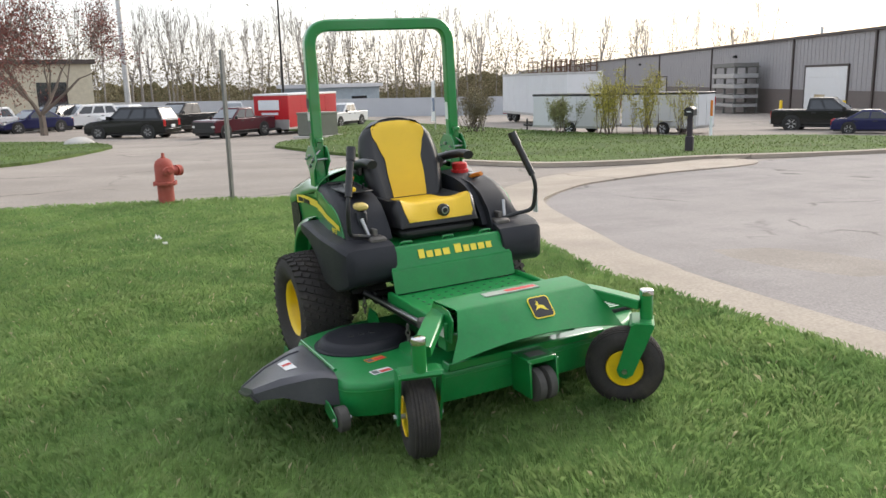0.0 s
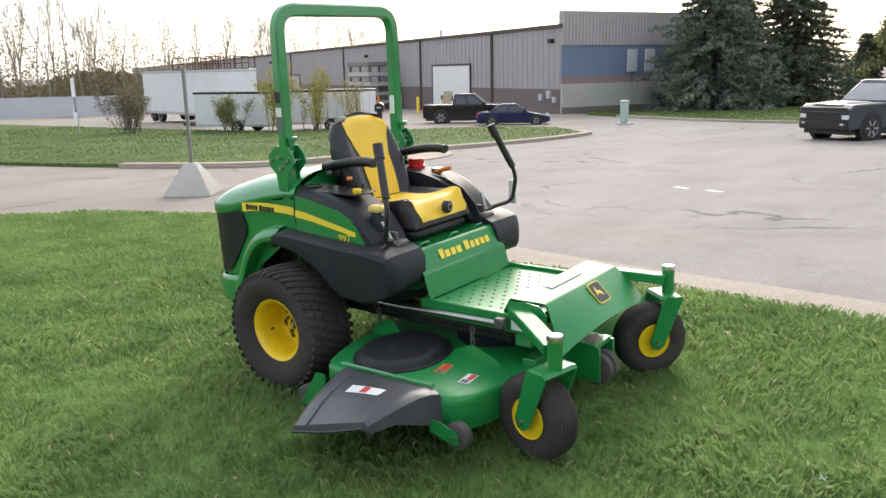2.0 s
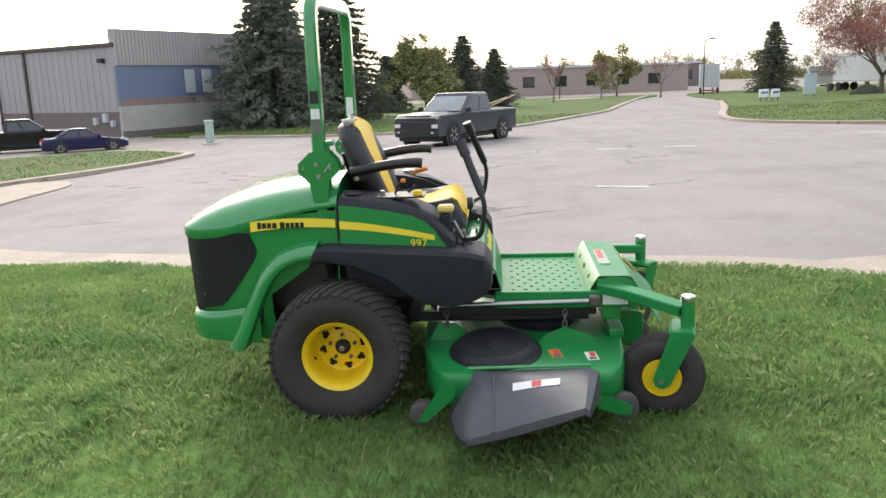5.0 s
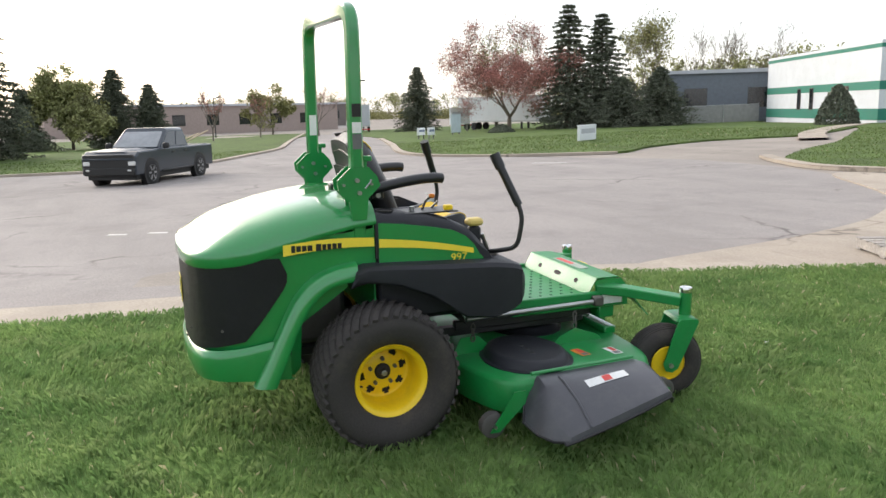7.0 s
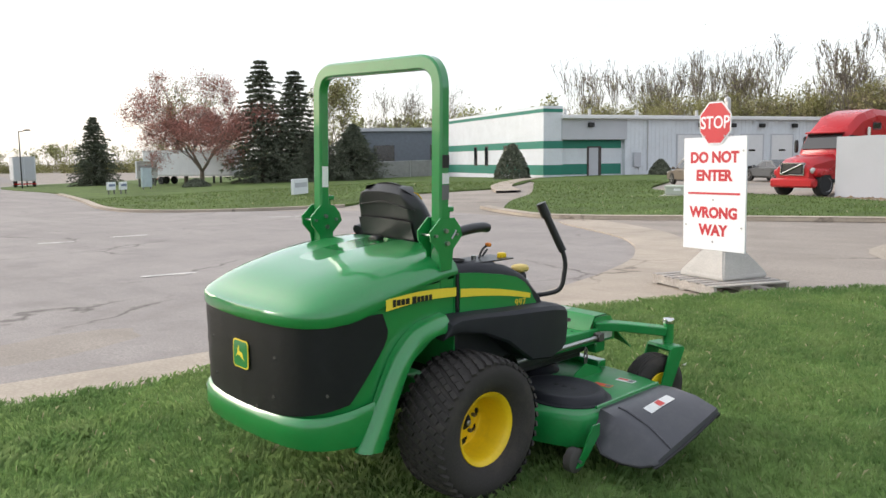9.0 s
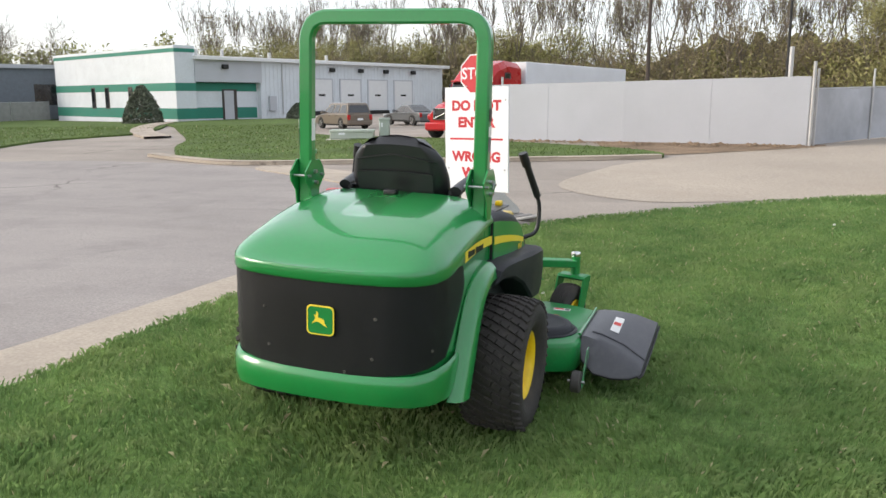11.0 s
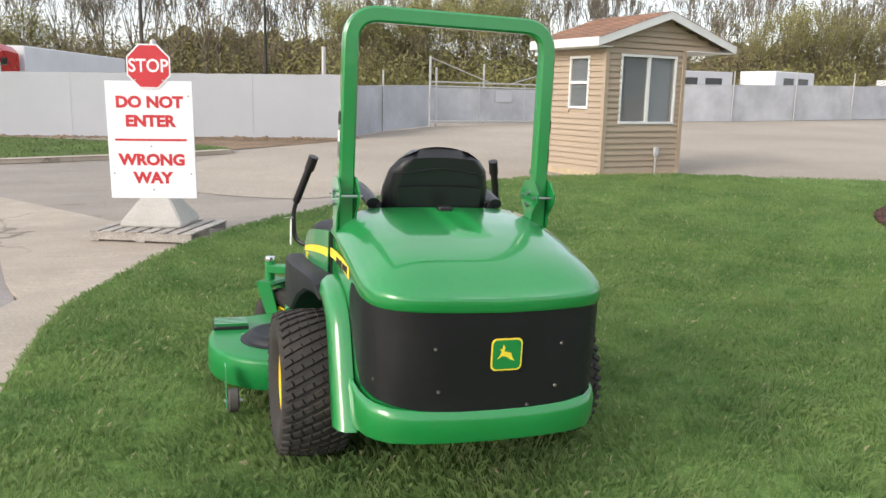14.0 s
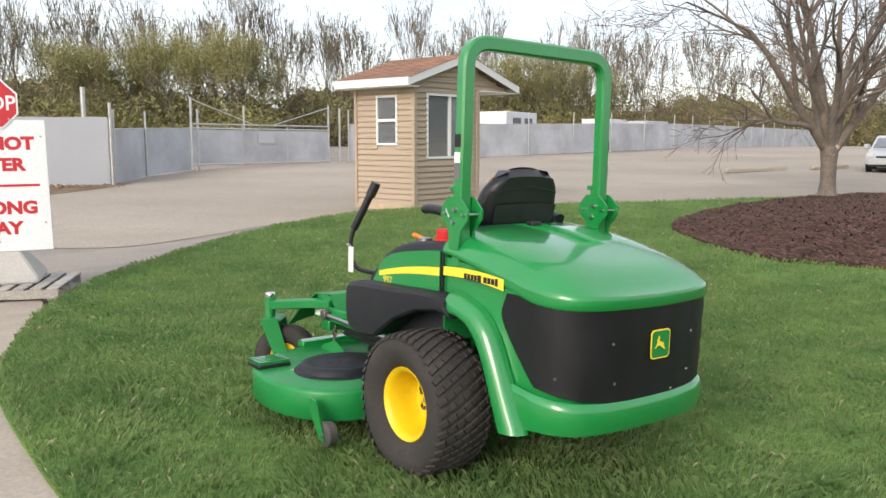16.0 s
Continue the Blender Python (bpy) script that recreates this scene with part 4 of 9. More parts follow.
# ---- sign on a concrete pyramid over a pallet ----
def pallet(x, y, yaw):
    b = thing("wooden_pallet", "weathered grey wooden pallet lying on the concrete apron", "pallet", pose(x, y, ground_z(x, y) - 0.05, 0, 0, yaw))
    L, W = 1.22, 1.05
    for k in range(3):
        part("stringer", boxes((-L / 2, -W / 2 + k * (W - 0.04) / 2, 0.02, L / 2, -W / 2 + 0.04 + k * (W - 0.04) / 2, 0.11, 0.003)), OLDWOOD, b)
    for k in range(8):
        xx = -L / 2 + k * (L - 0.11) / 7
        part("deck_board", boxes((xx, -W / 2 - random.uniform(0, 0.015), 0.11, xx + 0.11, W / 2 + random.uniform(0, 0.015), 0.128, 0.003)), OLDWOOD, b)
    for k in range(3):
        xx = -L / 2 + k * (L - 0.11) / 2
        part("bottom_board", boxes((xx, -W / 2, 0.0, xx + 0.11, W / 2, 0.02, 0.003)), OLDWOOD, b)
    return ground_z(x, y) - 0.05 + 0.128


def base_pyramid(parent, h=0.56, w0=0.38, w1=0.13):
    bm = bmesh.new()
    ring_faces(bm, [[(a * w, c * w, z) for a, c in ((-1, -1), (1, -1), (1, 1), (-1, 1))] for z, w in ((0, w0), (0.06, w0), (h, w1))])
    bmesh.ops.bevel(bm, geom=bm.edges[:], offset=0.015, segments=2, affect="EDGES")
    ob = part("concrete_base", bm, CONC2, parent, "cast concrete pyramid base")
    if h < 0.5:
        return ob
    pl = boxes((-0.10, -0.01, 0, 0.10, 0.01, 0.07, 0.004))
    p = part("maker_plate", pl, CONC2, ob)
    p.matrix_basis = Matrix.Translation((0, -0.205, 0.40)) @ Matrix.Rotation(radians(-26), 4, "X")
    return ob


def stop_sign():
    x, y = -1.327, 6.58
    zp = pallet(x, y - 0.12, -26)
    b = thing("road_sign", "white do-not-enter board under a red stop sign on concrete base", "sign", pose(x, y, zp, 0, 0, -18.4))
    base_pyramid(b, 0.42, 0.36, 0.11)
    part("sign_post", boxes((-0.03, -0.02, 0.1, 0.03, 0.03, 2.14, 0.004)), GALV, b, "galvanised sign post")
    bd = part("sign_board", boxes((-0.505, -0.055, 0.327, 0.505, -0.035, 1.692, 0.004)), SIGNW, b, "white board with red words")
    bd.matrix_basis = Matrix.Translation((0, -0.125, 0)) @ Matrix.Rotation(radians(-0.6), 4, "Y")
    for z in (0.75, 1.45, 1.85):
        part("bracket", boxes((-0.03, -0.165, z - 0.03, 0.03, -0.015, z + 0.03, 0.003)), GALV, b)
    def words(t, z, size):
        w = lettering("lettering", t, size, SIGNR, bd, 0.001, 0.0085, 1.08)
        w.matrix_basis = Matrix.Translation((0, -0.0562, z)) @ Matrix.Rotation(radians(90), 4, "X")
    words("DO NOT", 1.445, 0.178)
    words("ENTER", 1.227, 0.178)
    words("WRONG", 0.777, 0.178)
    words("WAY", 0.565, 0.178)
    part("red_rule", boxes((-0.42, -0.058, 1.003, 0.42, -0.054, 1.028)), SIGNR, bd)
    for xx, z in ((0.46, 1.52), (0.0, 0.94), (-0.45, 0.62), (0.45, 0.62), (0.0, 0.43)):
        part("board_bolt", rod(bmesh.new(), (xx, -0.05, z), (xx, -0.062, z), 0.012, 8), STEEL, bd)
    octa = lambda r: [(r * math.cos(radians(22.5 + 45 * k)), r * math.sin(radians(22.5 + 45 * k))) for k in range(8)]
    st = part("stop_plate", plate(bmesh.new(), octa(0.272), 0.004, Matrix.Translation((0.0, -0.187, 1.857)) @ Matrix.Rotation(radians(90), 4, "X")), SIGNW, b, "red octagonal stop plate with white rim")
    part("stop_face", plate(bmesh.new(), octa(0.254), 0.002, Matrix.Translation((0.0, -0.1915, 1.857)) @ Matrix.Rotation(radians(90), 4, "X")), SIGNR, st)
    w = lettering("lettering", "STOP", 0.21, SIGNW, st, 0.001, 0.003, 0.92)
    w.matrix_basis = Matrix.Translation((0, -0.1945, 1.857)) @ Matrix.Rotation(radians(90), 4, "X")
    part("post_cap", turn(bmesh.new(), [(2.12, 0.04), (2.155, 0.035), (2.18, 0.0)], 10, "z"), GALV, b)
    for xx in (-0.16, 0.16):
        part("plate_bolt", rod(bmesh.new(), (xx, -0.189, 1.70), (xx, -0.20, 1.70), 0.012, 8), STEEL, st)


stop_sign()


def bare_post(x, y, h, base):
    b = thing("sign_post", "thin grey steel sign post seen edge-on" + (" on a concrete base" if base else " in the grass edge"), "post", pose(x, y, ground_z(x, y) - (0.09 if base else 0.02), 0, 0, 35))
    if base:
        base_pyramid(b, 0.55, 0.40, 0.10)
    part("post", boxes((-0.035, -0.025, 0.1 if base else -0.1, 0.035, 0.025, h, 0.005)), POLEM, b)


bare_post(-0.95, -8.62, 2.45, False)
bare_post(-5.1, -8.35, 2.15, True)


def hydrant(x, y):
    b = thing("fire_hydrant", "faded red fire hydrant on the lawn edge", "hydrant", pose(x, y, ground_z(x, y), 0, 0, 0) @ Matrix.Diagonal((1.28, 1.28, 1.03, 1)))
    part("barrel", turn(bmesh.new(), [(-0.05, 0.10), (0.30, 0.10), (0.30, 0.148), (0.335, 0.148), (0.345, 0.12), (0.35, 0.115), (0.60, 0.115), (0.66, 0.10), (0.70, 0.065), (0.715, 0.03), (0.73, 0.03), (0.73, 0.0)], 24, "z"), HYDRANT, b)
    part("operating_nut", rod(bmesh.new(), (0, 0, 0.72), (0, 0, 0.79), 0.022, 5), HYDRANT, b)
    for k in range(8):
        a = 2 * math.pi * k / 8
        part("flange_bolt", rod(bmesh.new(), (0.135 * math.cos(a), 0.135 * math.sin(a), 0.285), (0.135 * math.cos(a), 0.135 * math.sin(a), 0.355), 0.012, 6), HYDRANT, b)
    def nozzle(ang, L, r, z, nm):
        m = Matrix.Translation((0, 0, z)) @ Matrix.Rotation(radians(ang), 4, "Z")
        part(nm, turn(bmesh.new(), [(0.08, r * 0.9), (L - 0.06, r * 0.85), (L - 0.06, r * 1.15), (L, r * 1.15), (L + 0.005, r * 0.5), (L + 0.03, r * 0.4), (L + 0.03, 0)], 16, "x", m), HYDRANT, b)
    nozzle(205, 0.23, 0.075, 0.50, "pumper_nozzle")
    nozzle(100, 0.18, 0.055, 0.52, "hose_nozzle")
    nozzle(280, 0.18, 0.055, 0.52, "hose_nozzle")


hydrant(0.08, -8.75)


def mailbox(x, y):
    b = thing("mailbox", "black curbside mailbox on a dark post", "mailbox", pose(x, y, ground_z(x, y), 0, 0, 35))
    part("post", boxes((-0.07, -0.07, -0.1, 0.07, 0.07, 1.0, 0.01), (-0.11, -0.11, -0.05, 0.11, 0.11, 0.42, 0.02)), mat("dark_plum_post", (0.035, 0.025, 0.035), 0.6, var=0.1), b)
    rings = [[(xx, 0.13 * math.cos(a), 1.02 + (0.13 if a <= math.pi else 0.0) + 0.10 * max(0, math.sin(a)) + (0 if a <= math.pi else 0)) for a in [math.pi * k / 10 for k in range(11)]] + [(xx, -0.13, 1.0), (xx, 0.13, 1.0)] for xx in (-0.27, 0.27)]
    part("box", loft(rings), BLACK, b)
    part("number_bar", boxes((0.271, -0.06, 1.10, 0.274, 0.06, 1.13)), SIGNW, b)


mailbox(-14.9, -12.3)


def utility_box(x, y, w, d, h, label, material, yaw=0, name="transformer_box"):
    b = thing(name, label, "utility box", on_ground(x, y, yaw))
    part("cabinet", boxes((-w / 2, -d / 2, 0.08, w / 2, d / 2, h, 0.04)), material, b)
    part("lid", boxes((-w / 2 - 0.02, -d / 2 - 0.02, h - 0.08, w / 2 + 0.02, d / 2 + 0.02, h + 0.02, 0.02)), material, b)
    part("pad", boxes((-w / 2 - 0.15, -d / 2 - 0.15, -0.1, w / 2 + 0.15, d / 2 + 0.15, 0.08, 0.02)), CONC2, b)
    part("sticker", boxes((-w * 0.3, -d / 2 - 0.004, h * 0.6, -w * 0.15, -d / 2, h * 0.8)), SIGNW, b)


utility_box(-10.4, -31.2, 1.5, 1.2, 1.12, "grey-green transformer cabinet on a pad", mat("grey_green_cabinet", (0.14, 0.15, 0.12), 0.55, var=0.08), 30)
utility_box(-11.9, 25.4, 1.7, 1.0, 0.42, "low pale green utility vault on the grass", mat("pale_green_vault", (0.42, 0.46, 0.40), 0.6, var=0.05), 20)
utility_box(-10.7, 25.8, 0.42, 0.36, 0.85, "pale grey-green telephone pedestal", mat("pedestal_green", (0.35, 0.40, 0.36), 0.6, var=0.05), 20, "utility_pedestal")
utility_box(-29.5, -10.8, 0.3, 0.3, 1.0, "pale green telephone pedestal by the curb", mat("pedestal_green_b", (0.35, 0.45, 0.40), 0.6, var=0.05), 0, "utility_pedestal")


def low_sign(x, y, w, h, yaw, label, material, legs=0.35, band=None):
    b = thing("lawn_sign", label, "sign", on_ground(x, y, yaw, 0.08))
    part("board", boxes((-w / 2, -0.08, legs, w / 2, 0.08, legs + h, 0.01)), material, b)
    if legs > 0.1:
        part("leg", boxes((-w * 0.4, -0.05, -0.1, -w * 0.34, 0.05, legs)), POLEM, b)
        part("leg", boxes((w * 0.34, -0.05, -0.1, w * 0.4, 0.05, legs)), POLEM, b)
    if band:
        part("text_bar", boxes((-w * 0.42, -0.085, legs + h * 0.45, w * 0.42, -0.08, legs + h * 0.75)), band, b)


low_sign(-33.2, 22.4, 2.2, 0.82, 125, "low white slatted entrance sign on the grass", SIGNW, 0.05, GREYWALL)
low_sign(-53.2, 20.4, 0.9, 0.55, 125, "small white lawn sign with blue print", SIGNW, 0.3, BLUEWALL)
low_sign(-52.4, 20.9, 0.8, 0.55, 125, "small white lawn sign with blue print", SIGNW, 0.3, BLUEWALL)
low_sign(-62, 27, 1.3, 1.6, 120, "pale blue upright sign board", mat("pale_blue_sign", (0.45, 0.52, 0.55), 0.6), 0.2)
low_sign(-75, 33, 3.4, 1.7, 120, "white two-row sign board", SIGNW, 0.8, GREYWALL)

# ---- vehicles ----
def wheel(parent, x, y, r, w, name="wheel", rim=None):
    """Wheel with its axle along local y at (x, y)."""
    m = Matrix.Translation((x, y, r))
    s = 1 if y > 0 else -1
    t = part(name, turn(bmesh.new(), [(-w / 2, r * 0.62), (-w / 2, r * 0.9), (-w * 0.35, r), (w * 0.35, r), (w / 2, r * 0.9), (w / 2, r * 0.62)], 24, "y", m), CARTYRE, parent)
    part("rim", turn(bmesh.new(), [(s * w * 0.30, r * 0.2), (s * w * 0.42, r * 0.25), (s * w * 0.36, r * 0.5), (s * w * 0.5, r * 0.62), (s * w * 0.52, r * 0.64), (s * w * 0.2, r * 0.60)], 20, "y", m), rim or RIMM, t)
    bm = bmesh.new()
    for k in range(6):
        a = 2 * math.pi * k / 6
        box(bm, r * 0.2, -r * 0.07, -0.01, r * 0.58, r * 0.07, 0.01, m=m @ Matrix.Translation((0, s * w * 0.46, 0)) @ Matrix.Rotation(a, 4, "Y") @ Matrix.Rotation(radians(90), 4, "X"))
    part("spoke", bm, rim or RIMM, t)
    part("hub_well", turn(bmesh.new(), [(s * w * 0.28, 0.0), (s * w * 0.29, r * 0.6), (s * w * 0.27, r * 0.61)], 16, "y", m), CARK, t)
    return t


def vehicle(kind, label, col, m, k=1.0, category="car", lights=True):
    """A parked vehicle, nose to +x, origin on the ground at its middle."""
    dims = {"suv": (4.8, 1.88, 1.72), "sedan": (4.7, 1.82, 1.45), "pickup": (5.9, 2.02, 1.95), "minivan": (5.0, 1.95, 1.75)}[kind]
    L, W, H = (d * k for d in dims)
    r = (0.445 if kind == "pickup" else 0.355) * k
    b = thing({"suv": "suv", "sedan": "sedan_car", "pickup": "pickup_truck", "minivan": "minivan"}[kind], label, category, m)
    belt = {"suv": 0.60, "sedan": 0.62, "pickup": 0.635, "minivan": 0.56}[kind] * H
    h = L / 2
    low = 0.30 * k if kind != "pickup" else 0.42 * k
    hood_z = belt * (0.97 if kind != "sedan" else 0.93)
    # lower body: side profile swept across the width with rounded shoulders
    if kind == "pickup":
        prof = [(-h, low), (-h, belt * 1.0), (h * 0.40, belt * 1.02), (h * 0.52, belt * 1.0), (h * 0.92, belt * 0.98), (h, belt * 0.86), (h, low)]
    elif kind == "sedan":
        prof = [(-h, low), (-h * 1.0, belt * 0.88), (-h * 0.92, belt * 1.02), (-h * 0.55, belt * 1.04), (h * 0.40, belt), (h * 0.85, hood_z * 0.86), (h, belt * 0.66), (h, low)]
    else:
        prof = [(-h, low), (-h, belt * 0.95), (-h * 0.96, belt * 1.02), (h * 0.42, belt), (h * 0.86, hood_z * 0.92), (h, belt * 0.72), (h, low)]
    rings = []
    for f, ins in ((-1, 0.05), (-0.965, 0.0), (-0.93, 0.0), (0.93, 0.0), (0.965, 0.0), (1, 0.05)):
        y = f * W / 2
        rings.append([(x - math.copysign(ins * k, x) * 0.5, y, z - (ins * k * 0.8 if z > belt * 0.7 else -ins * 0.3)) for x, z in prof])
    def soften(ob, w):
        bv = ob.modifiers.new("soft_edges", "BEVEL")
        bv.width, bv.segments, bv.limit_method, bv.angle_limit = w * k, 3, "ANGLE", radians(18)
        ob.data.shade_smooth()
    soften(part("body", loft(rings), col, b, "", 35), 0.07)
    # dark wheel wells proud of the sides
    # greenhouse
    g = {"suv": ((-h * 0.97, -h * 0.84), (h * 0.42, h * 0.12)), "minivan": ((-h * 0.98, -h * 0.88), (h * 0.55, h * 0.18)), "sedan": ((-h * 0.72, -h * 0.34), (h * 0.42, h * 0.08)), "pickup": ((-h * 0.34, -h * 0.30), (h * 0.42, h * 0.13))}[kind]
    (x0, x0t), (x1, x1t) = g
    wb, wt = W / 2 * 0.95, W / 2 * (0.80 if kind == "pickup" else 0.76)
    def cab(z, t, gw=0.0):
        a, c = x0 + (x0t - x0) * t - gw, x1 + (x1t - x1) * t + gw
        w = wb + (wt - wb) * t + gw
        return [(a, -w, z), (c, -w, z), (c, w, z), (a, w, z)]
    top = H - 0.06 * k
    soften(part("cabin", loft([cab(belt * 0.98, 0), cab(belt + (top - belt) * 0.55, 0.55), cab(top, 0.97), [(p[0] * 0.96, p[1] * 0.9, H) for p in cab(top, 1.0)]]), col, b, "", 35), 0.05)
    # glazing set proud of the cabin
    def quad_pane(a, c, d, e, out, glass=CARGLASS, name="window"):
        o = Vector(out) * 0.012 * k
        bm = bmesh.new()
        ring_faces(bm, [[Vector(p) for p in (a, c, d, e)], [Vector(p) + o for p in (a, c, d, e)]])
        part(name, bm, glass, b)
    def P(fx, t, side):
        """fx 0 rear..1 front along the cabin at height t."""
        a, c = x0 + (x0t - x0) * t, x1 + (x1t - x1) * t
        w = wb + (wt - wb) * t
        return (a + (c - a) * fx, side * w, belt + (top - belt) * t)
    splits = {"suv": ((0.06, 0.30), (0.33, 0.60), (0.63, 0.93)), "minivan": ((0.05, 0.33), (0.36, 0.62), (0.65, 0.93)), "sedan": ((0.12, 0.48), (0.51, 0.92)), "pickup": ((0.08, 0.45), (0.50, 0.92))}[kind]
    for side in (1, -1):
        for a, c in splits:
            quad_pane(P(a, 0.10, side), P(c, 0.10, side), P(c - 0.02, 0.86, side), P(a + 0.02, 0.86, side), (0, side, 0.2))
    quad_pane((x1 + (x1t - x1) * 0.08, -wb * 0.88, belt + (top - belt) * 0.08), (x1 + (x1t - x1) * 0.08, wb * 0.88, belt + (top - belt) * 0.08), (x1 + (x1t - x1) * 0.9, wt * 0.9, belt + (top - belt) * 0.9), (x1 + (x1t - x1) * 0.9, -wt * 0.9, belt + (top - belt) * 0.9), (1, 0, 0.5), SCREENGLASS, "windshield")
    quad_pane((x0 + (x0t - x0) * 0.15, -wb * 0.86, belt + (top - belt) * 0.15), (x0 + (x0t - x0) * 0.15, wb * 0.86, belt + (top - belt) * 0.15), (x0 + (x0t - x0) * 0.85, wt * 0.88, belt + (top - belt) * 0.85), (x0 + (x0t - x0) * 0.85, -wt * 0.88, belt + (top - belt) * 0.85), (-1, 0, 0.3))
    if kind == "pickup":
        part("bed_well", boxes((-h * 0.96, -W * 0.42, belt * 0.98, -h * 0.33, W * 0.42, belt * 1.012)), CARK, b)
    fx, rx = h * (0.64 if kind != "pickup" else 0.66), -h * (0.60 if kind != "pickup" else 0.60)
    for x in (fx, rx):
        for side in (1, -1):
            well = turn(bmesh.new(), [(side * (W / 2 - 0.20 * k), 0.0), (side * (W / 2 - 0.20 * k), r * 1.17), (side * (W / 2 + 0.006), r * 1.17), (side * (W / 2 + 0.006), r * 0.9)], 24, "y", Matrix.Translation((x, 0, r)))
            part("wheel_arch", well, CARK, b)
            wheel(b, x, side * (W / 2 - 0.09 * k), r, 0.23 * k)
    part("bumper", boxes((h - 0.10 * k, -W * 0.47, low - 0.02, h + 0.06 * k, W * 0.47, low + 0.26 * k, 0.04 * k)), CARK if kind == "pickup" else col, b)
    part("bumper", boxes((-h - 0.06 * k, -W * 0.47, low - 0.02, -h + 0.10 * k, W * 0.47, low + 0.24 * k, 0.04 * k)), RIMM if kind == "pickup" else col, b)
    part("radiator_grille", boxes((h - 0.02, -W * (0.46 if kind == "pickup" else 0.30), belt * 0.50, h + 0.03, W * (0.46 if kind == "pickup" else 0.30), belt * (0.90 if kind == "pickup" else 0.70), 0.02)), CARK, b, "black radiator grille")
    for side in (1, -1):
        part("headlight", boxes((h - 0.14 * k, side * W * 0.41 - W * (0.055 if kind == "pickup" else 0.085), belt * (0.60 if kind == "pickup" else 0.66), h + (0.045 if kind == "pickup" else 0.02), side * W * 0.41 + W * 0.075, belt * (0.72 if kind == "pickup" else 0.84), 0.02)), LAMPW, b, "clear headlight")
        part("taillight", boxes((-h - 0.02, side * W * 0.43 - W * 0.06, belt * 0.62, -h + 0.10 * k, side * W * 0.43 + W * 0.06, belt * 0.98, 0.02)), LAMPR, b, "red taillight")
        part("wing_mirror", boxes((x1 - 0.30 * k, side * (W / 2 + 0.10 * k) - 0.10 * k, belt * 1.0, x1 - 0.12 * k, side * (W / 2 + 0.10 * k) + 0.10 * k, belt + 0.20 * k, 0.03)), CARK if kind == "pickup" else col, b)
        for i, (a, c) in enumerate(splits[-2:]):
            xx = x0 + (x1 - x0) * a
            part("door_handle", boxes((xx + 0.08, side * W / 2 - 0.015, belt * 0.86, xx + 0.28, side * W / 2 + 0.02, belt * 0.90, 0.005)), CARK, b)
    part("underbody", boxes((-h * 0.95, -W * 0.44, r * 0.55, h * 0.95, W * 0.44, low + 0.05)), CARK, b)
    part("plate", boxes((-h - 0.075 * k, -0.16, low + 0.28 * k, -h - 0.02, 0.16, low + 0.42 * k)), SIGNW, b)
    if kind == "pickup":
        part("side_step", boxes((rx + r * 1.5, -W * 0.52, r * 0.95, fx - r * 1.5, W * 0.52, r * 1.12, 0.02)), CARK, b)
    return b


def park(kind, label, col, x, y, deg, k=1.0, category="car", dz=0.0):
    return vehicle(kind, label, col, on_ground(x, y, deg, dz), k, category)


GREYPAINT = paint("slate_grey_car_paint", (0.040, 0.049, 0.062))
BLACKPAINT = paint("black_car_paint", (0.006, 0.006, 0.007))
BLUEPAINT = paint("navy_car_paint", (0.012, 0.013, 0.065))
WHITEPAINT = paint("white_car_paint", (0.70, 0.70, 0.70))
MAROON = paint("maroon_car_paint", (0.075, 0.010, 0.018))
TANPAINT = paint("tan_metallic_paint", (0.17, 0.14, 0.11), 0.3)
SILVERG = paint("grey_metallic_paint", (0.11, 0.115, 0.12), 0.25)
SILVER = paint("silver_car_paint", (0.50, 0.51, 0.52), 0.28)
REDTRUCK = paint("bright_red_truck_paint", (0.42, 0.015, 0.020), 0.28)
REDTR = paint("red_trailer_panel", (0.46, 0.012, 0.018), 0.4)
WHITEBOX = mat("white_trailer_panel", (0.68, 0.69, 0.71), 0.45, var=0.04, scale=0.6, bump=0.0, dirt=(0.5, 0.5, 0.5), dirt_amt=0.25)

# pickup on the street and cars by the warehouse
tr = park("pickup", "slate-grey pickup truck standing on the street", GREYPAINT, -23.4, -0.02, -31, 0.86, "pickup truck")
part("bed_pole", rod(bmesh.new(), (-1.2, 0.3, 1.05), (-3.2, 0.45, 1.50), 0.025, 6), LUMBER, tr)
part("bed_pole", rod(bmesh.new(), (-1.2, -0.1, 1.05), (-3.4, 0.0, 1.40), 0.025, 6), LUMBER, tr)
part("bonnet_bulge", loft([[(x, -w, z), (x, -w + 0.10, z + h), (x, w - 0.10, z + h), (x, w, z)] for x, w, z, h in ((1.15, 0.62, 1.04, 0.03), (1.45, 0.60, 1.04, 0.075), (2.1, 0.56, 1.03, 0.07), (2.40, 0.52, 1.015, 0.02))]), GREYPAINT, tr, "raised centre of the bonnet", 50)
part("grille_bar", boxes((2.535, -0.80, 0.80, 2.585, 0.80, 0.85, 0.008)), GREYPAINT, tr)
for sy in (1, -1):
    part("lamp_surround", boxes((2.44, sy * 0.70 - 0.13, 0.58, 2.56, sy * 0.70 + 0.13, 0.92, 0.02)), CARK, tr)
    part("fog_lamp", boxes((2.50, sy * 0.66 - 0.06, 0.48, 2.60, sy * 0.66 + 0.06, 0.53, 0.01)), LAMPW, tr)
park("pickup", "black pickup parked before the warehouse door", BLACKPAINT, -30.2, -19.3, 118, 0.76, "pickup truck", -0.05)
park("sedan", "navy blue sedan parked before the warehouse", BLUEPAINT, -28.7, -15.9, 122, 0.69, "car", -0.04)
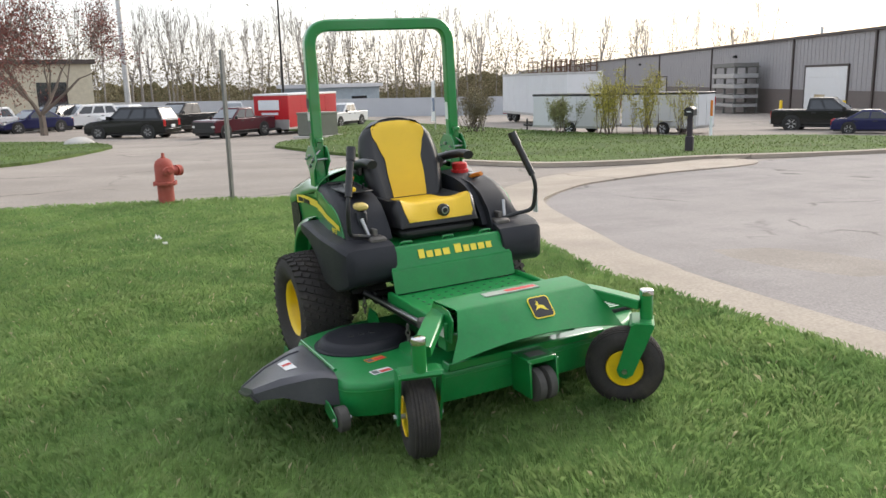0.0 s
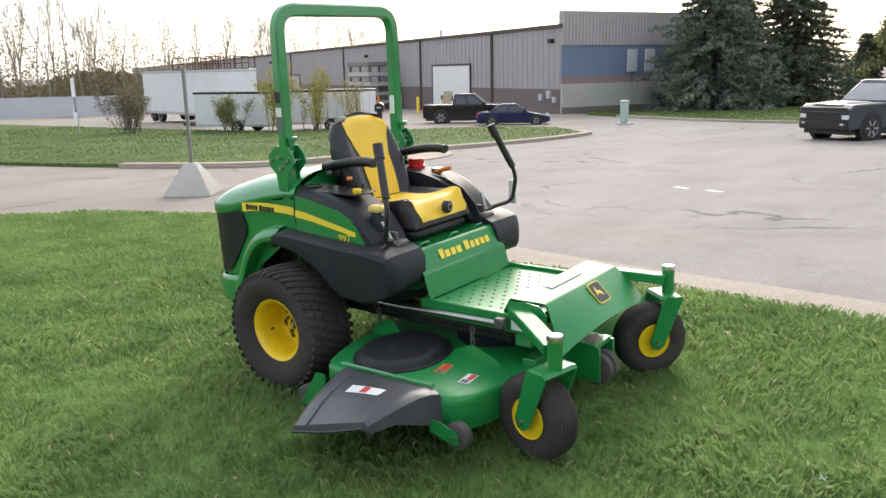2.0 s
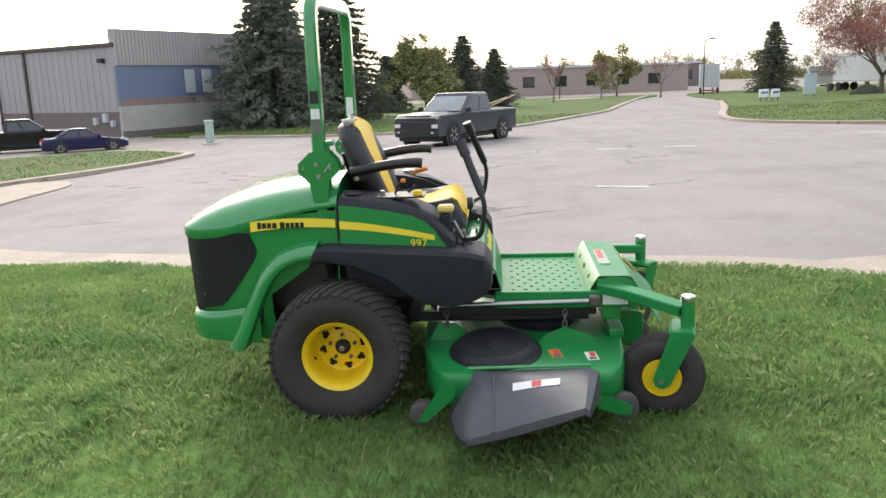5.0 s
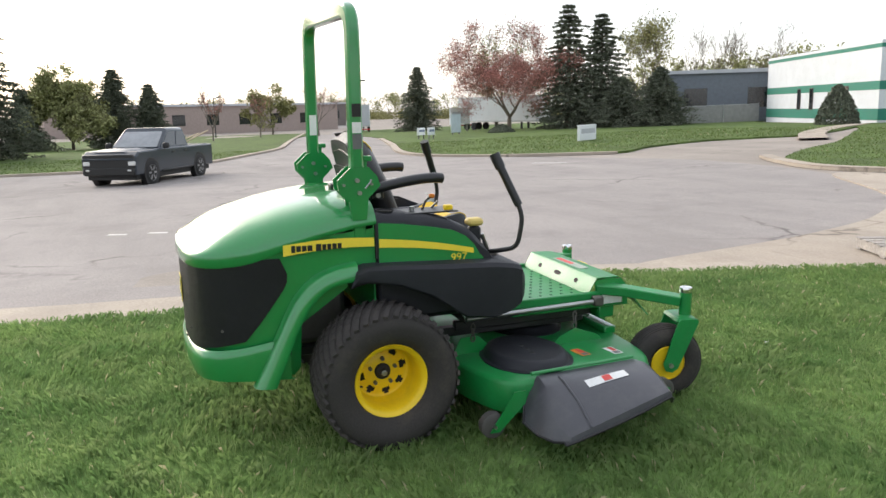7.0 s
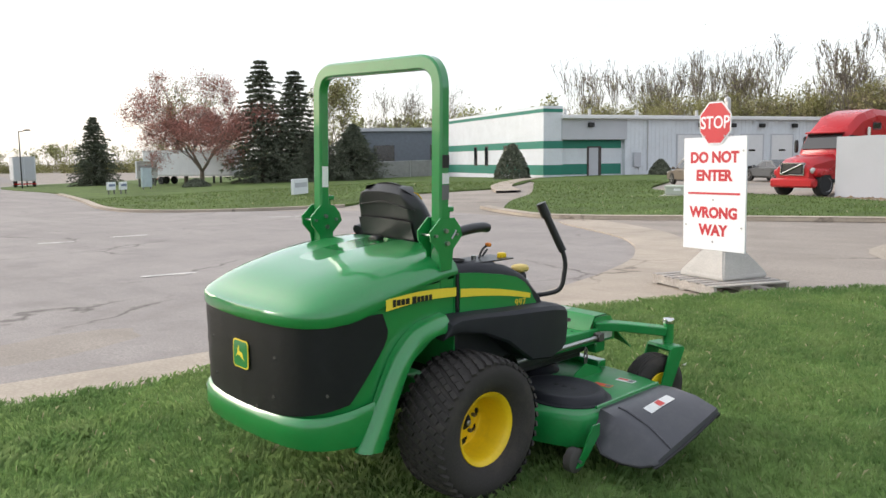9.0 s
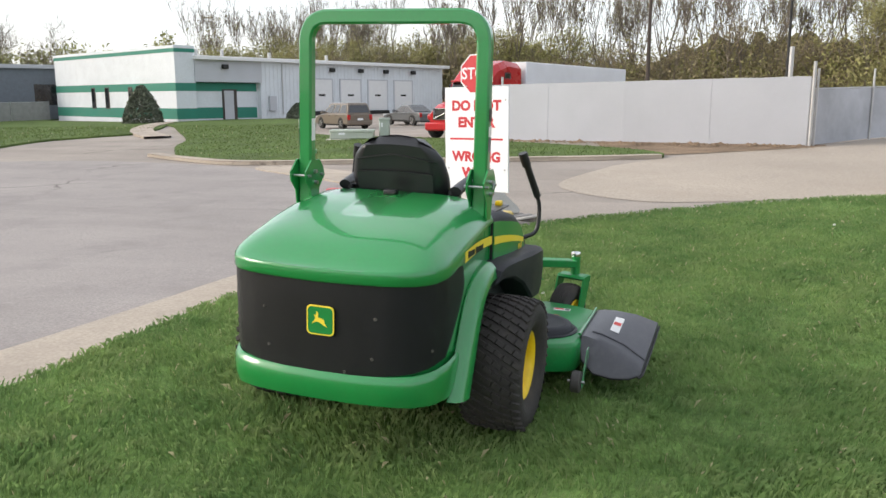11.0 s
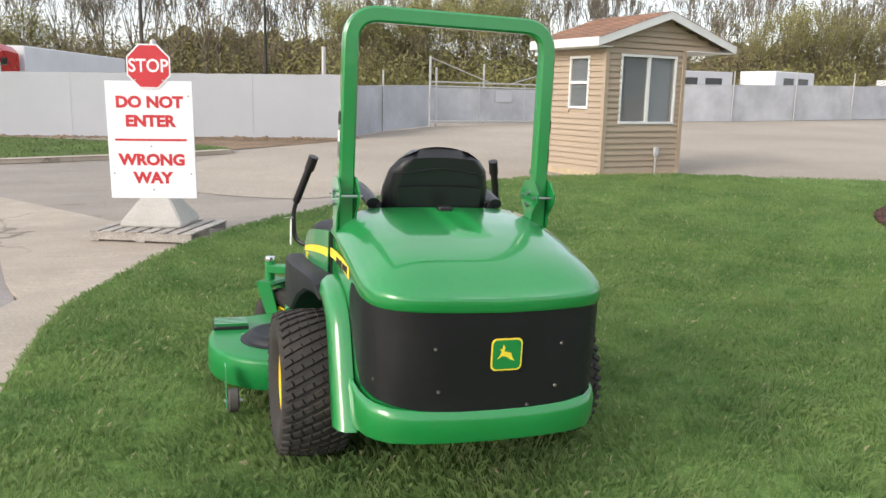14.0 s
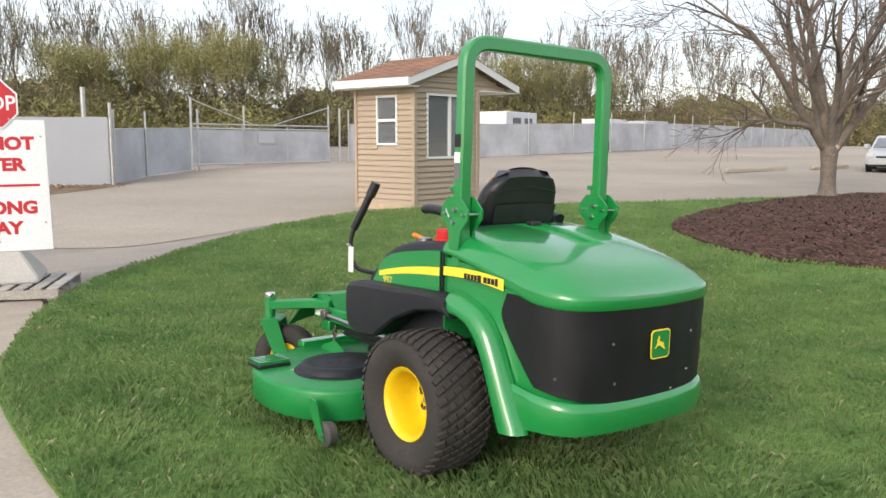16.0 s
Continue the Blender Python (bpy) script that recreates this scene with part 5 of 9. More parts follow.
# car park to the south
park("suv", "black suv parked at the edge of the lot", BLACKPAINT, -3.1, -37.6, -38, 0.88)
park("pickup", "maroon pickup with a chrome front on grass edge", MAROON, -7.4, -34.6, 34, 0.72, "pickup truck")
park("suv", "white suv in the car park", WHITEPAINT, -2.2, -55.5, 20, 0.95)
park("sedan", "navy car in the car park", BLUEPAINT, 1.0, -51.0, 30, 0.95)
park("suv", "white hatchback in the car park", WHITEPAINT, 4.0, -50.0, 30, 0.9)
park("suv", "black square off-roader in the car park", BLACKPAINT, -0.4, -55.0, 50, 0.95)
park("pickup", "black pickup in the car park", BLACKPAINT, -6.4, -43.0, 40, 0.85, "pickup truck")
park("pickup", "white pickup beside the red trailer", WHITEPAINT, -16.4, -43.8, 40, 0.75, "pickup truck")
park("suv", "white suv in the car park", WHITEPAINT, -4.8, -56.0, 60, 0.9)
park("sedan", "silver sedan at the back of the car park", SILVER, -9.5, -62.0, 80, 0.95)
park("suv", "silver suv at the back of the car park", SILVER, -14.5, -64.0, 80, 0.95)
park("minivan", "white van with red markings beside the warehouse", WHITEPAINT, -36.0, -64.0, 35, 0.95, "van")
# loading yard to the north
park("minivan", "tan metallic minivan by the loading doors", TANPAINT, -17.2, 35.8, 142, 0.76, "minivan", 0.05)
park("sedan", "dark grey sedan by the loading doors", SILVERG, -14.9, 39.9, 147, 0.76, "car", 0.05)
park("pickup", "black pickup behind the parked cars", BLACKPAINT, -12.3, 44.5, 160, 0.72, "pickup truck", 0.05)
park("sedan", "silver sedan in the gravel lot", SILVER, 30.0, 10.6, 200, 0.92)


def cargo_trailer(x, y, deg, L, W, H, col, label, deco=False, dz=0.0, z0=0.35, single=False):
    b = thing("cargo_trailer", label, "trailer", on_ground(x, y, deg, dz))
    part("body", boxes((-L / 2, -W / 2, z0, L / 2, W / 2, H, 0.03)), col, b)
    part("roof_trim", boxes((-L / 2 - 0.02, -W / 2 - 0.02, H - 0.07, L / 2 + 0.02, W / 2 + 0.02, H + 0.03, 0.02)), DOORW if deco else CARK, b)
    part("bottom_trim", boxes((-L / 2 - 0.01, -W / 2 - 0.01, z0 - 0.04, L / 2 + 0.01, W / 2 + 0.01, z0 + 0.06)), GALV, b)
    n = int(L / 1.2)
    for k in range(1, n):
        part("panel_seam", boxes((-L / 2 + k * L / n - 0.012, -W / 2 - 0.006, z0 + 0.06, -L / 2 + k * L / n + 0.012, W / 2 + 0.006, H - 0.08)), GREYWALL if not deco else REDTR, b)
    for xx in ((-0.3,) if single else (-0.35, 0.35)):
        for s in (1, -1):
            wheel(b, xx, s * (W / 2 + (0.02 if single else -0.05)), 0.29, 0.2, rim=SIGNW)
    part("fender", boxes((-0.75, -W / 2 - 0.10, 0.58, 0.15 if single else 0.8, W / 2 + 0.10, 0.64, 0.01)), GALV, b)
    part("hitch", tube(bmesh.new(), [(L / 2, -0.5, z0), (L / 2 + 1.2, 0, z0), (L / 2, 0.5, z0)], 0.05, 6), CARK, b)
    part("jack_stand", rod(bmesh.new(), (L / 2 + 1.0, 0, -0.02), (L / 2 + 1.0, 0, z0 + 0.3), 0.04, 6), CARK, b)
    if deco:
        for xa, xb, za, zb in ((-0.9, 0.6, 0.62, 0.86), (-0.7, 0.5, 0.5, 0.56)):
            part("lettering_bar", boxes((xa, -W / 2 - 0.008, H * za, xb, -W / 2 - 0.002, H * zb)), SIGNW, b)
            part("lettering_bar", boxes((L / 2 + 0.002, xa * 0.8, H * za, L / 2 + 0.008, xb * 0.8, H * zb)), SIGNW, b)
        part("panel_frame", boxes((-L / 2 + 0.3, -W / 2 - 0.007, H * 0.45, -L / 2 + 0.35, -W / 2, H * 0.9), (-L / 2 + 1.2, -W / 2 - 0.007, H * 0.45, -L / 2 + 1.25, -W / 2, H * 0.9)), SIGNW, b)
        part("diamond_skirt", boxes((L / 2 - 0.02, -W / 2 - 0.01, z0, L / 2 + 0.02, W / 2 + 0.01, z0 + 0.45)), GALV, b)
    else:
        part("rear_door", boxes((-L / 2 - 0.03, -W * 0.42, z0 + 0.1, -L / 2, -0.02, H - 0.15), (-L / 2 - 0.03, 0.02, z0 + 0.1, -L / 2, W * 0.42, H - 0.15)), col, b)
        part("tail_lamp", boxes((-L / 2 - 0.02, -W / 2, z0 + 0.9, -L / 2 + 0.25, -W / 2 - 0.015, H - 0.2)), LAMPR, b)
    return b


cargo_trailer(-11.4, -37.2, 42, 5.2, 2.0, 2.05, REDTR, "red enclosed cargo trailer with white graphics", True)
cargo_trailer(-21.0, -25.6, -72, 3.7, 1.7, 1.80, WHITEBOX, "white enclosed cargo trailer on the grass edge", False, -0.05, single=True)
cargo_trailer(-23.5, -22.3, -72, 3.6, 1.7, 1.80, WHITEBOX, "white enclosed cargo trailer with rear doors", False, -0.05, single=True)


def box_trailer(P, Q, W, zb, zt, label, rack=False):
    """Long road trailer between two ground points."""
    P, Q = Vector((*P, 0)), Vector((*Q, 0))
    d = (Q - P)
    L = d.length
    m = (P + Q) / 2
    b = thing("road_trailer", label, "trailer", pose(m.x, m.y, ground_z(m.x, m.y) - 0.085, 0, 0, math.degrees(math.atan2(d.y, d.x))))
    part("box", boxes((-L / 2, -W / 2, zb, L / 2, W / 2, zt, 0.03)), WHITEBOX, b)
    part("top_rail", boxes((-L / 2 - 0.02, -W / 2 - 0.02, zt - 0.12, L / 2 + 0.02, W / 2 + 0.02, zt + 0.02, 0.01)), GALV, b)
    part("bottom_rail", boxes((-L / 2 - 0.01, -W / 2 - 0.01, zb - 0.1, L / 2 + 0.01, W / 2 + 0.01, zb + 0.05)), GALV, b)
    for k in range(1, int(L / 1.2)):
        part("side_post", boxes((-L / 2 + k * 1.2 - 0.02, -W / 2 - 0.012, zb, -L / 2 + k * 1.2 + 0.02, W / 2 + 0.012, zt - 0.1)), WHITEBOX, b)
    for xx in (-L / 2 + 1.2, -L / 2 + 2.3):
        for s in (1, -1):
            wheel(b, xx, s * (W / 2 - 0.15), 0.42, 0.28, rim=SIGNW)
    for s in (1, -1):
        part("landing_leg", boxes((L / 2 - 2.6, s * 0.6 - 0.07, 0.0, L / 2 - 2.4, s * 0.6 + 0.07, zb)), CARK, b)
    part("dock_door", boxes((-L / 2 - 0.03, -W * 0.46, zb + 0.05, -L / 2, -0.02, zt - 0.15), (-L / 2 - 0.03, 0.02, zb + 0.05, -L / 2, W * 0.46, zt - 0.15)), GREYWALL, b)
    part("rear_frame", boxes((-L / 2 - 0.05, -W / 2, 0.45, -L / 2 + 0.05, W / 2, 0.60)), LAMPR, b)
    if rack:
        bm = bmesh.new()
        for x0 in (L / 2 - 6.5, L / 2 - 4.2, L / 2 - 2.0):
            for xx in (x0, x0 + 0.8, x0 + 1.6):
                for s in (-0.9, 0.0, 0.9):
                    rod(bm, (xx, s, zt), (xx, s, zt + 0.75), 0.03, 5)
            for s in (-0.9, 0.9):
                rod(bm, (x0, s, zt + 0.72), (x0 + 1.6, s, zt + 0.72), 0.03, 5)
                rod(bm, (x0, s, zt + 0.36), (x0 + 1.6, s, zt + 0.36), 0.03, 5)
                rod(bm, (x0, s, zt + 0.05), (x0 + 1.6, s, zt + 0.05), 0.04, 5)
        part("roof_rack", bm, RUSTY, b, "stacked rusty steel racks on top")
    return b


box_trailer((-29.1, -42.8), (-26.6, -32.15), 2.2, 0.62, 3.08, "long white road trailer with rusty racks on top", True)
box_trailer((-84, 37.6), (-73.5, 42.2), 2.4, 1.0, 3.7, "white road trailer parked under the trees")
box_trailer((-104.5, 30.8), (-114, 33.2), 2.5, 1.0, 3.9, "white road trailer seen from the rear on the street")


def semi():
    """Red sleeper tractor with a white trailer, nose to the street."""
    b = thing("semi_truck", "bright red sleeper semi truck with white trailer", "truck", on_ground(-7.5, 28.1, -105.6, 0.0))
    k = 0.79
    def B(*r, bevel=0.05):
        return boxes(*[tuple(v * k for v in q) for q in r], bevel=bevel)
    rings = []
    for x, w, z0, z1 in ((1.2, 1.02, 0.75, 1.85), (2.0, 1.0, 0.75, 1.80), (2.9, 0.9, 0.75, 1.62), (3.2, 0.82, 0.75, 1.42)):
        rings.append([(x * k, s * k, z * k) for s, z in ((-w, z0), (-w, z1 - 0.25), (-w + 0.3, z1), (w - 0.3, z1), (w, z1 - 0.25), (w, z0))])
    part("hood", loft(rings), REDTRUCK, b, "sloping red hood", 35)
    rings = []
    for x, w, z0, z1 in ((-2.4, 1.15, 0.8, 3.75), (-1.0, 1.18, 0.8, 3.85), (0.1, 1.16, 0.8, 3.55), (0.85, 1.12, 0.8, 2.95), (1.45, 1.08, 0.8, 1.95)):
        rings.append([(x * k, s * k, z * k) for s, z in ((-w, z0), (-w, z1 - 0.3), (-w + 0.28, z1), (w - 0.28, z1), (w, z1 - 0.3), (w, z0))])
    part("cab", loft(rings), REDTRUCK, b, "tall red sleeper cab", 35)
    ws = bmesh.new()
    ring_faces(ws, [[(1.42 * k, -0.9 * k, 2.05 * k), (1.42 * k, 0.9 * k, 2.05 * k), (0.98 * k, 0.86 * k, 2.75 * k), (0.98 * k, -0.86 * k, 2.75 * k)], [(1.47 * k, -0.9 * k, 2.08 * k), (1.47 * k, 0.9 * k, 2.08 * k), (1.03 * k, 0.86 * k, 2.78 * k), (1.03 * k, -0.86 * k, 2.78 * k)]])
    part("windshield", ws, CARGLASS, b, "dark windshield")
    part("visor", B((0.95, -0.95, 2.74, 1.25, 0.95, 2.84)), REDTRUCK, b)
    for s in (1, -1):
        part("side_window", B((0.35, s * 1.13 - 0.03, 2.1, 1.0, s * 1.13 + 0.03, 2.65)), CARGLASS, b)
        part("sleeper_window", B((-1.2, s * 1.17 - 0.03, 2.9, -0.6, s * 1.17 + 0.03, 3.25)), CARGLASS, b)
        part("mirror", B((1.1, s * 1.38 - 0.1, 1.9, 1.25, s * 1.38 + 0.1, 2.5)), CARK, b)
        part("headlight", B((2.85, s * 0.78 - 0.16, 1.0, 3.12, s * 0.78 + 0.16, 1.25)), LAMPW, b)
        part("exhaust_stack", rod(bmesh.new(), (-0.2 * k, s * 1.25 * k, 1.0 * k), (-0.2 * k, s * 1.25 * k, 3.0 * k), 0.08, 10), CHROME, b)
        part("fuel_tank", rod(bmesh.new(), (-1.6 * k, s * 1.0 * k, 0.75 * k), (0.6 * k, s * 1.0 * k, 0.75 * k), 0.30, 14), CHROME, b)
        part("fender", B((2.0, s * 1.0 - 0.2, 0.85, 3.0, s * 1.0 + 0.2, 1.2), bevel=0.08), REDTRUCK, b)
        wheel(b, 2.45 * k, s * 0.98 * k, 0.50 * k, 0.32, rim=CHROME)
        for x in (-3.2, -4.4):
            wheel(b, x * k, s * 0.95 * k, 0.50 * k, 0.55, rim=CHROME)
    part("radiator_grille", B((3.16, -0.55, 0.95, 3.24, 0.55, 1.42)), CARK, b, "black grille with a slanted bar")
    part("grille_frame", B((3.15, -0.62, 1.40, 3.26, 0.62, 1.47), (3.15, -0.62, 0.90, 3.26, 0.62, 0.96), (3.15, -0.62, 0.9, 3.26, -0.55, 1.47), (3.15, 0.55, 0.9, 3.26, 0.62, 1.47), bevel=0.01), CHROME, b)
    part("grille_bar", rod(bmesh.new(), (3.27 * k, -0.55 * k, 0.96 * k), (3.27 * k, 0.55 * k, 1.42 * k), 0.025, 6), CHROME, b)
    part("bumper", B((2.9, -1.1, 0.38, 3.32, 1.1, 0.78), bevel=0.06), REDTRUCK, b)
    part("chassis", B((-5.0, -0.45, 0.55, 1.5, 0.45, 0.80)), CARK, b)
    part("fifth_wheel", B((-4.2, -0.5, 0.80, -3.2, 0.5, 1.0)), CARK, b)
    L0, L1 = -2.8, -17.0
    part("trailer_box", B((L1, -1.25, 1.15, L0, 1.25, 3.85), bevel=0.03), WHITEBOX, b, "long white trailer box")
    part("trailer_rail", B((L1, -1.27, 1.05, L0, 1.27, 1.18), bevel=0.01), GALV, b)
    for x in (-14.5, -15.8):
        for s in (1, -1):
            wheel(b, x * k, s * 0.95 * k, 0.50 * k, 0.55)
    part("yellow_placard", B((L1 + 0.6, -1.27, 3.2, L1 + 1.6, -1.25, 3.6), bevel=0.0), YELLOW, b)


semi()


def light_pole(x, y, h, r, material, label, arm=False, name="street_lamp"):
    b = thing(name, label, "pole", on_ground(x, y, 40))
    part("pole", turn(bmesh.new(), [(-0.2, r), (h, r * 0.65)], 10, "z"), material, b)
    if arm:
        part("arm", rod(bmesh.new(), (0, 0, h - 0.1), (0.9, 0, h + 0.1), 0.05, 6), material, b)
        part("lamp_head", boxes((0.7, -0.2, h + 0.02, 1.35, 0.2, h + 0.18, 0.04)), material, b)
    return b


light_pole(-6.0, -62.0, 16.0, 0.24, GALV, "tall pale wooden utility pole behind the car park", name="utility_pole")
light_pole(-16.4, -55.8, 9.6, 0.10, CARK, "slim dark lamp pole beside the lot", True)
light_pole(-2.2, 46.0, 9.5, 0.13, WOODPOLE, "dark utility pole behind the fence", name="utility_pole")
light_pole(6.8, 64.0, 11.0, 0.13, CARK, "dark yard lamp pole behind the fence", True)
light_pole(-95, 27.5, 6.5, 0.08, CARK, "slim twin lamp pole by the far car park", True)
light_pole(-112, 12.0, 5.5, 0.08, CARK, "slim lamp pole by the far building", True)


def feather_sign(x, y, h):
    b = thing("banner_sign", "narrow white feather banner with blue print", "banner", on_ground(x, y, 30))
    part("pole", rod(bmesh.new(), (0, 0, -0.1), (0, 0, h), 0.03, 6), GALV, b)
    part("banner", solid_sheet([[(0.0, 0, 0.5 + t * (h - 0.5)), (0.42 * (1 - 0.4 * t), 0.03 * math.sin(t * 5), 0.5 + t * (h - 0.55))] for t in (0, 0.2, 0.4, 0.6, 0.8, 1.0)], 0.006), SIGNW, b)
    part("text_bar", boxes((0.08, -0.012, 1.0, 0.30, 0.03, 1.7)), BLUEWALL, b)


feather_sign(-17.5, -33.0, 2.6)


def storage_rack(k0):
    u = Vector((-0.466, -0.885)).normalized()
    b = thing("storage_rack", "steel storage rack loaded with grey sheet metal", "rack", Matrix(((u.x, u.y, 0, -40.8), (u.y, -u.x, 0, -19.7), (0, 0, 1, 0), (0, 0, 0, 1))) @ Matrix.Translation((k0, -2.6, ground_z(-52, -43) - 0.09)))
    for x in (0, 2.4, 4.8):
        for y in (0, 1.8):
            part("upright", boxes((x - 0.08, y - 0.08, -0.4, x + 0.08, y + 0.08, 3.9)), POLEM, b)
    for z in (0.6, 1.3, 2.1, 2.9, 3.8):
        part("shelf_beam", boxes((-0.3, -0.1, z - 0.08, 5.1, 0.0, z), (-0.3, 1.8, z - 0.08, 5.1, 1.9, z)), POLEM, b)
        part("metal_bundle", boxes((-0.6 + 0.2 * (z % 1), -0.3, z, 4.6 + 0.5 * (z % 0.7), 1.7, z + 0.25 + 0.2 * (z % 0.6))), GALV if z < 3 else POLEM, b, "stack of grey metal sheets")


storage_rack(24.5)
bp = thing("leaning_pallet", "brown wooden pallet leaning on the warehouse wall", "pallet", pose(-44.6, -31.5, ground_z(-44, -31) - 0.05, 0, 0, 62))
for k in range(5):
    part("slat", boxes((0.3 * k, 0.0, 0.0, 0.3 * k + 0.16, 0.06, 1.5)), LUMBER, bp).matrix_basis = Matrix.Rotation(radians(-14), 4, "X")
for k, (x, y) in enumerate(((-43.2, -27.6), (-44.7, -33.2))):
    bl = thing("bollard", "yellow steel safety bollard", "bollard", on_ground(x + 2.6, y + 1.6), "bollards at the roller door")
    part("post", turn(bmesh.new(), [(-0.2, 0.1), (1.1, 0.1), (1.16, 0.06), (1.16, 0)], 12, "z"), YELLOW, bl)
mk = thing("cable_marker", "white and orange utility marker post", "marker", on_ground(-21.9, -18.2, 0, 0.08))
part("post", rod(bmesh.new(), (0, 0, -0.1), (0, 0, 0.75), 0.06, 8), SIGNW, mk)
part("flag_top", rod(bmesh.new(), (0, 0, 0.7), (0, 0, 1.35), 0.05, 8), ORANGE, mk)
bo = thing("boulder", "rounded grey boulder on the grass bed", "boulder", on_ground(-0.2, -31.6, 20, 0.05))
bm = bmesh.new()
bmesh.ops.create_icosphere(bm, subdivisions=3, radius=0.5)
for v in bm.verts:
    v.co *= 1 + 0.18 * noise.noise(v.co * 2.1)
    v.co.z *= 0.62
    v.co.x *= 1.25
part("stone", bm, CONC2, bo)
for x, y, L, a in ((25.2, 13.5, 3.6, -6), (29.0, 12.6, 2.4, -6)):
    kb = thing("parking_block", "pale concrete parking block in the gravel lot", "parking block", on_ground(x, y, a, 0.0), "parking blocks")
    part("block", boxes((-L / 2, -0.10, -0.02, L / 2, 0.10, 0.16, 0.04)), CONCRETE, kb)


def far_block(x, y, w, d, h, deg, mt, label, roof=None, band=None):
    b = thing("far_building", label, "building", on_ground(x, y, deg, -0.3))
    part("wall", boxes((-w / 2, -d / 2, 0, w / 2, d / 2, h)), mt, b)
    part("roof", boxes((-w / 2 - 0.3, -d / 2 - 0.3, h, w / 2 + 0.3, d / 2 + 0.3, h + 0.35)), roof or GREYWALL, b)
    for k in range(int(w / 6)):
        x0 = -w / 2 + 2 + k * 6
        for s in (1, -1):
            part("window", boxes((x0, s * d / 2 - 0.05, h * 0.35, x0 + 2.2, s * d / 2 + 0.05, h * 0.72)), WINDARK, b)
    if band:
        for s in (1, -1):
            part("band", boxes((-w / 2 - 0.02, s * d / 2 - 0.03, 0, w / 2 + 0.02, s * d / 2 + 0.03, h * 0.25)), band, b)


far_block(8, -72, 22, 14, 5.0, 10, mat("cream_block", (0.52, 0.47, 0.36), 0.8), "cream building behind the car park", TRIMDK, TRIMDK)
far_block(-150, 12, 52, 16, 5.0, 105, mat("faded_brick_wall", (0.34, 0.27, 0.24), 0.8), "low faded brick building across the street", GREYWALL)
far_block(-190, 20, 60, 20, 5.5, 105, METALDK, "low brown building far down the street")
far_block(-65.5, 60.5, 13, 14, 5.2, 50, mat("slate_metal_wall", (0.15, 0.17, 0.20), 0.6), "slate grey metal building behind the chain fence")
far_block(-27, -74, 9, 5, 3.2, 25, mat("blue_grey_shed", (0.24, 0.29, 0.33), 0.6), "blue-grey shed beyond the fence")
run_fence("fence", "pale grey yard fence behind the car park", [(-40, -58), (-24, -68), (-10, -74), (12, -78)], 1.7, GREYWALL, 5.0, False, 0.0)
run_fence("fence", "galvanised chain fence beside the office", [(-59, 44.6), (-60.5, 51), (-57.6, 57.2)], 1.7, mat("chain_mesh", (0.28, 0.28, 0.27), 0.7), 3.0, True, 0.1)
for x, y, a, c in ((36, 39, 20, WHITEBOX), (30, 40, 0, GREYWALL), (57, 48, 15, WHITEBOX), (66, 50, 10, GREYWALL)):
    sh = thing("job_trailer", "pale job-site trailer behind the fence", "trailer", on_ground(x, y, a))
    part("body", boxes((-2.4, -1.2, 0.4, 2.4, 1.2, 2.6, 0.04)), c, sh)
    part("window", boxes((-1.4, -1.23, 1.5, -0.2, -1.19, 2.2)), WINDARK, sh)
    part("window", boxes((0.4, -1.23, 1.5, 1.6, -1.19, 2.2)), WINDARK, sh)
    part("underframe", boxes((-2.2, -1.0, 0.0, -1.6, 1.0, 0.4), (1.6, -1.0, 0.0, 2.2, 1.0, 0.4)), CARK, sh)


def dirt_clods():
    """Crumbled dirt along the foot of the slatted fence and the drive."""
    rng = np.random.default_rng(17)
    V, F = [], []
    for k in range(420):
        t = rng.random()
        x, y = 4.3 - 11.0 * t + rng.normal(0, 0.25), 22.0 + 3.4 * t - abs(rng.normal(0.35, 0.35))
        r = abs(rng.normal(0.035, 0.03)) + 0.012
        z = ground_z(x, y) - 0.06
        n = len(V)
        V += [(x + r * a * rng.uniform(0.7, 1.5), y + r * c * rng.uniform(0.7, 1.5), z + r * e * rng.uniform(0.5, 1.0)) for a, c, e in ((1, 0, 0.2), (0, 1, 0.2), (-1, 0, 0.2), (0, -1, 0.2), (0, 0, 1.0))]
        F += [(n, n + 1, n + 4), (n + 1, n + 2, n + 4), (n + 2, n + 3, n + 4), (n + 3, n, n + 4)]
    me = bpy.data.meshes.new("dirt_clods")
    me.from_pydata(V, [], F)
    tagged(mesh_object("dirt_clods", me, DIRT), "crumbled brown dirt clods along the fence foot", "dirt", kind="stuff")


dirt_clods()

# ---- zero-turn mower ----
MOW = pose(-0.03, 0, 0.017, 0, 1.7, -1)
mower = thing("riding_mower", "green and yellow zero-turn riding mower parked on grass", "riding mower", MOW)


def mirrored(fn, *a):
    for s in (1, -1):
        fn(s, *a)


def sx(s, pts):
    return [(s * p[0], p[1], p[2]) for p in pts]


def plan(u):
    """Plan outline of the tail from the right front (u=1) round the back (u=0) to the left (u=-1)."""
    pts = [(0.520, 0.02), (0.522, -0.25), (0.520, -0.5), (0.512, -0.63), (0.484, -0.732), (0.42, -0.802), (0.32, -0.838), (0.165, -0.857), (0.0, -0.863)]
    ds = [0]
    for a, b in zip(pts, pts[1:]):
        ds.append(ds[-1] + math.dist(a, b))
    v = (1 - abs(u)) * ds[-1]
    return math.copysign(interp(ds, [p[0] for p in pts], v), u), interp(ds, [p[1] for p in pts], v)



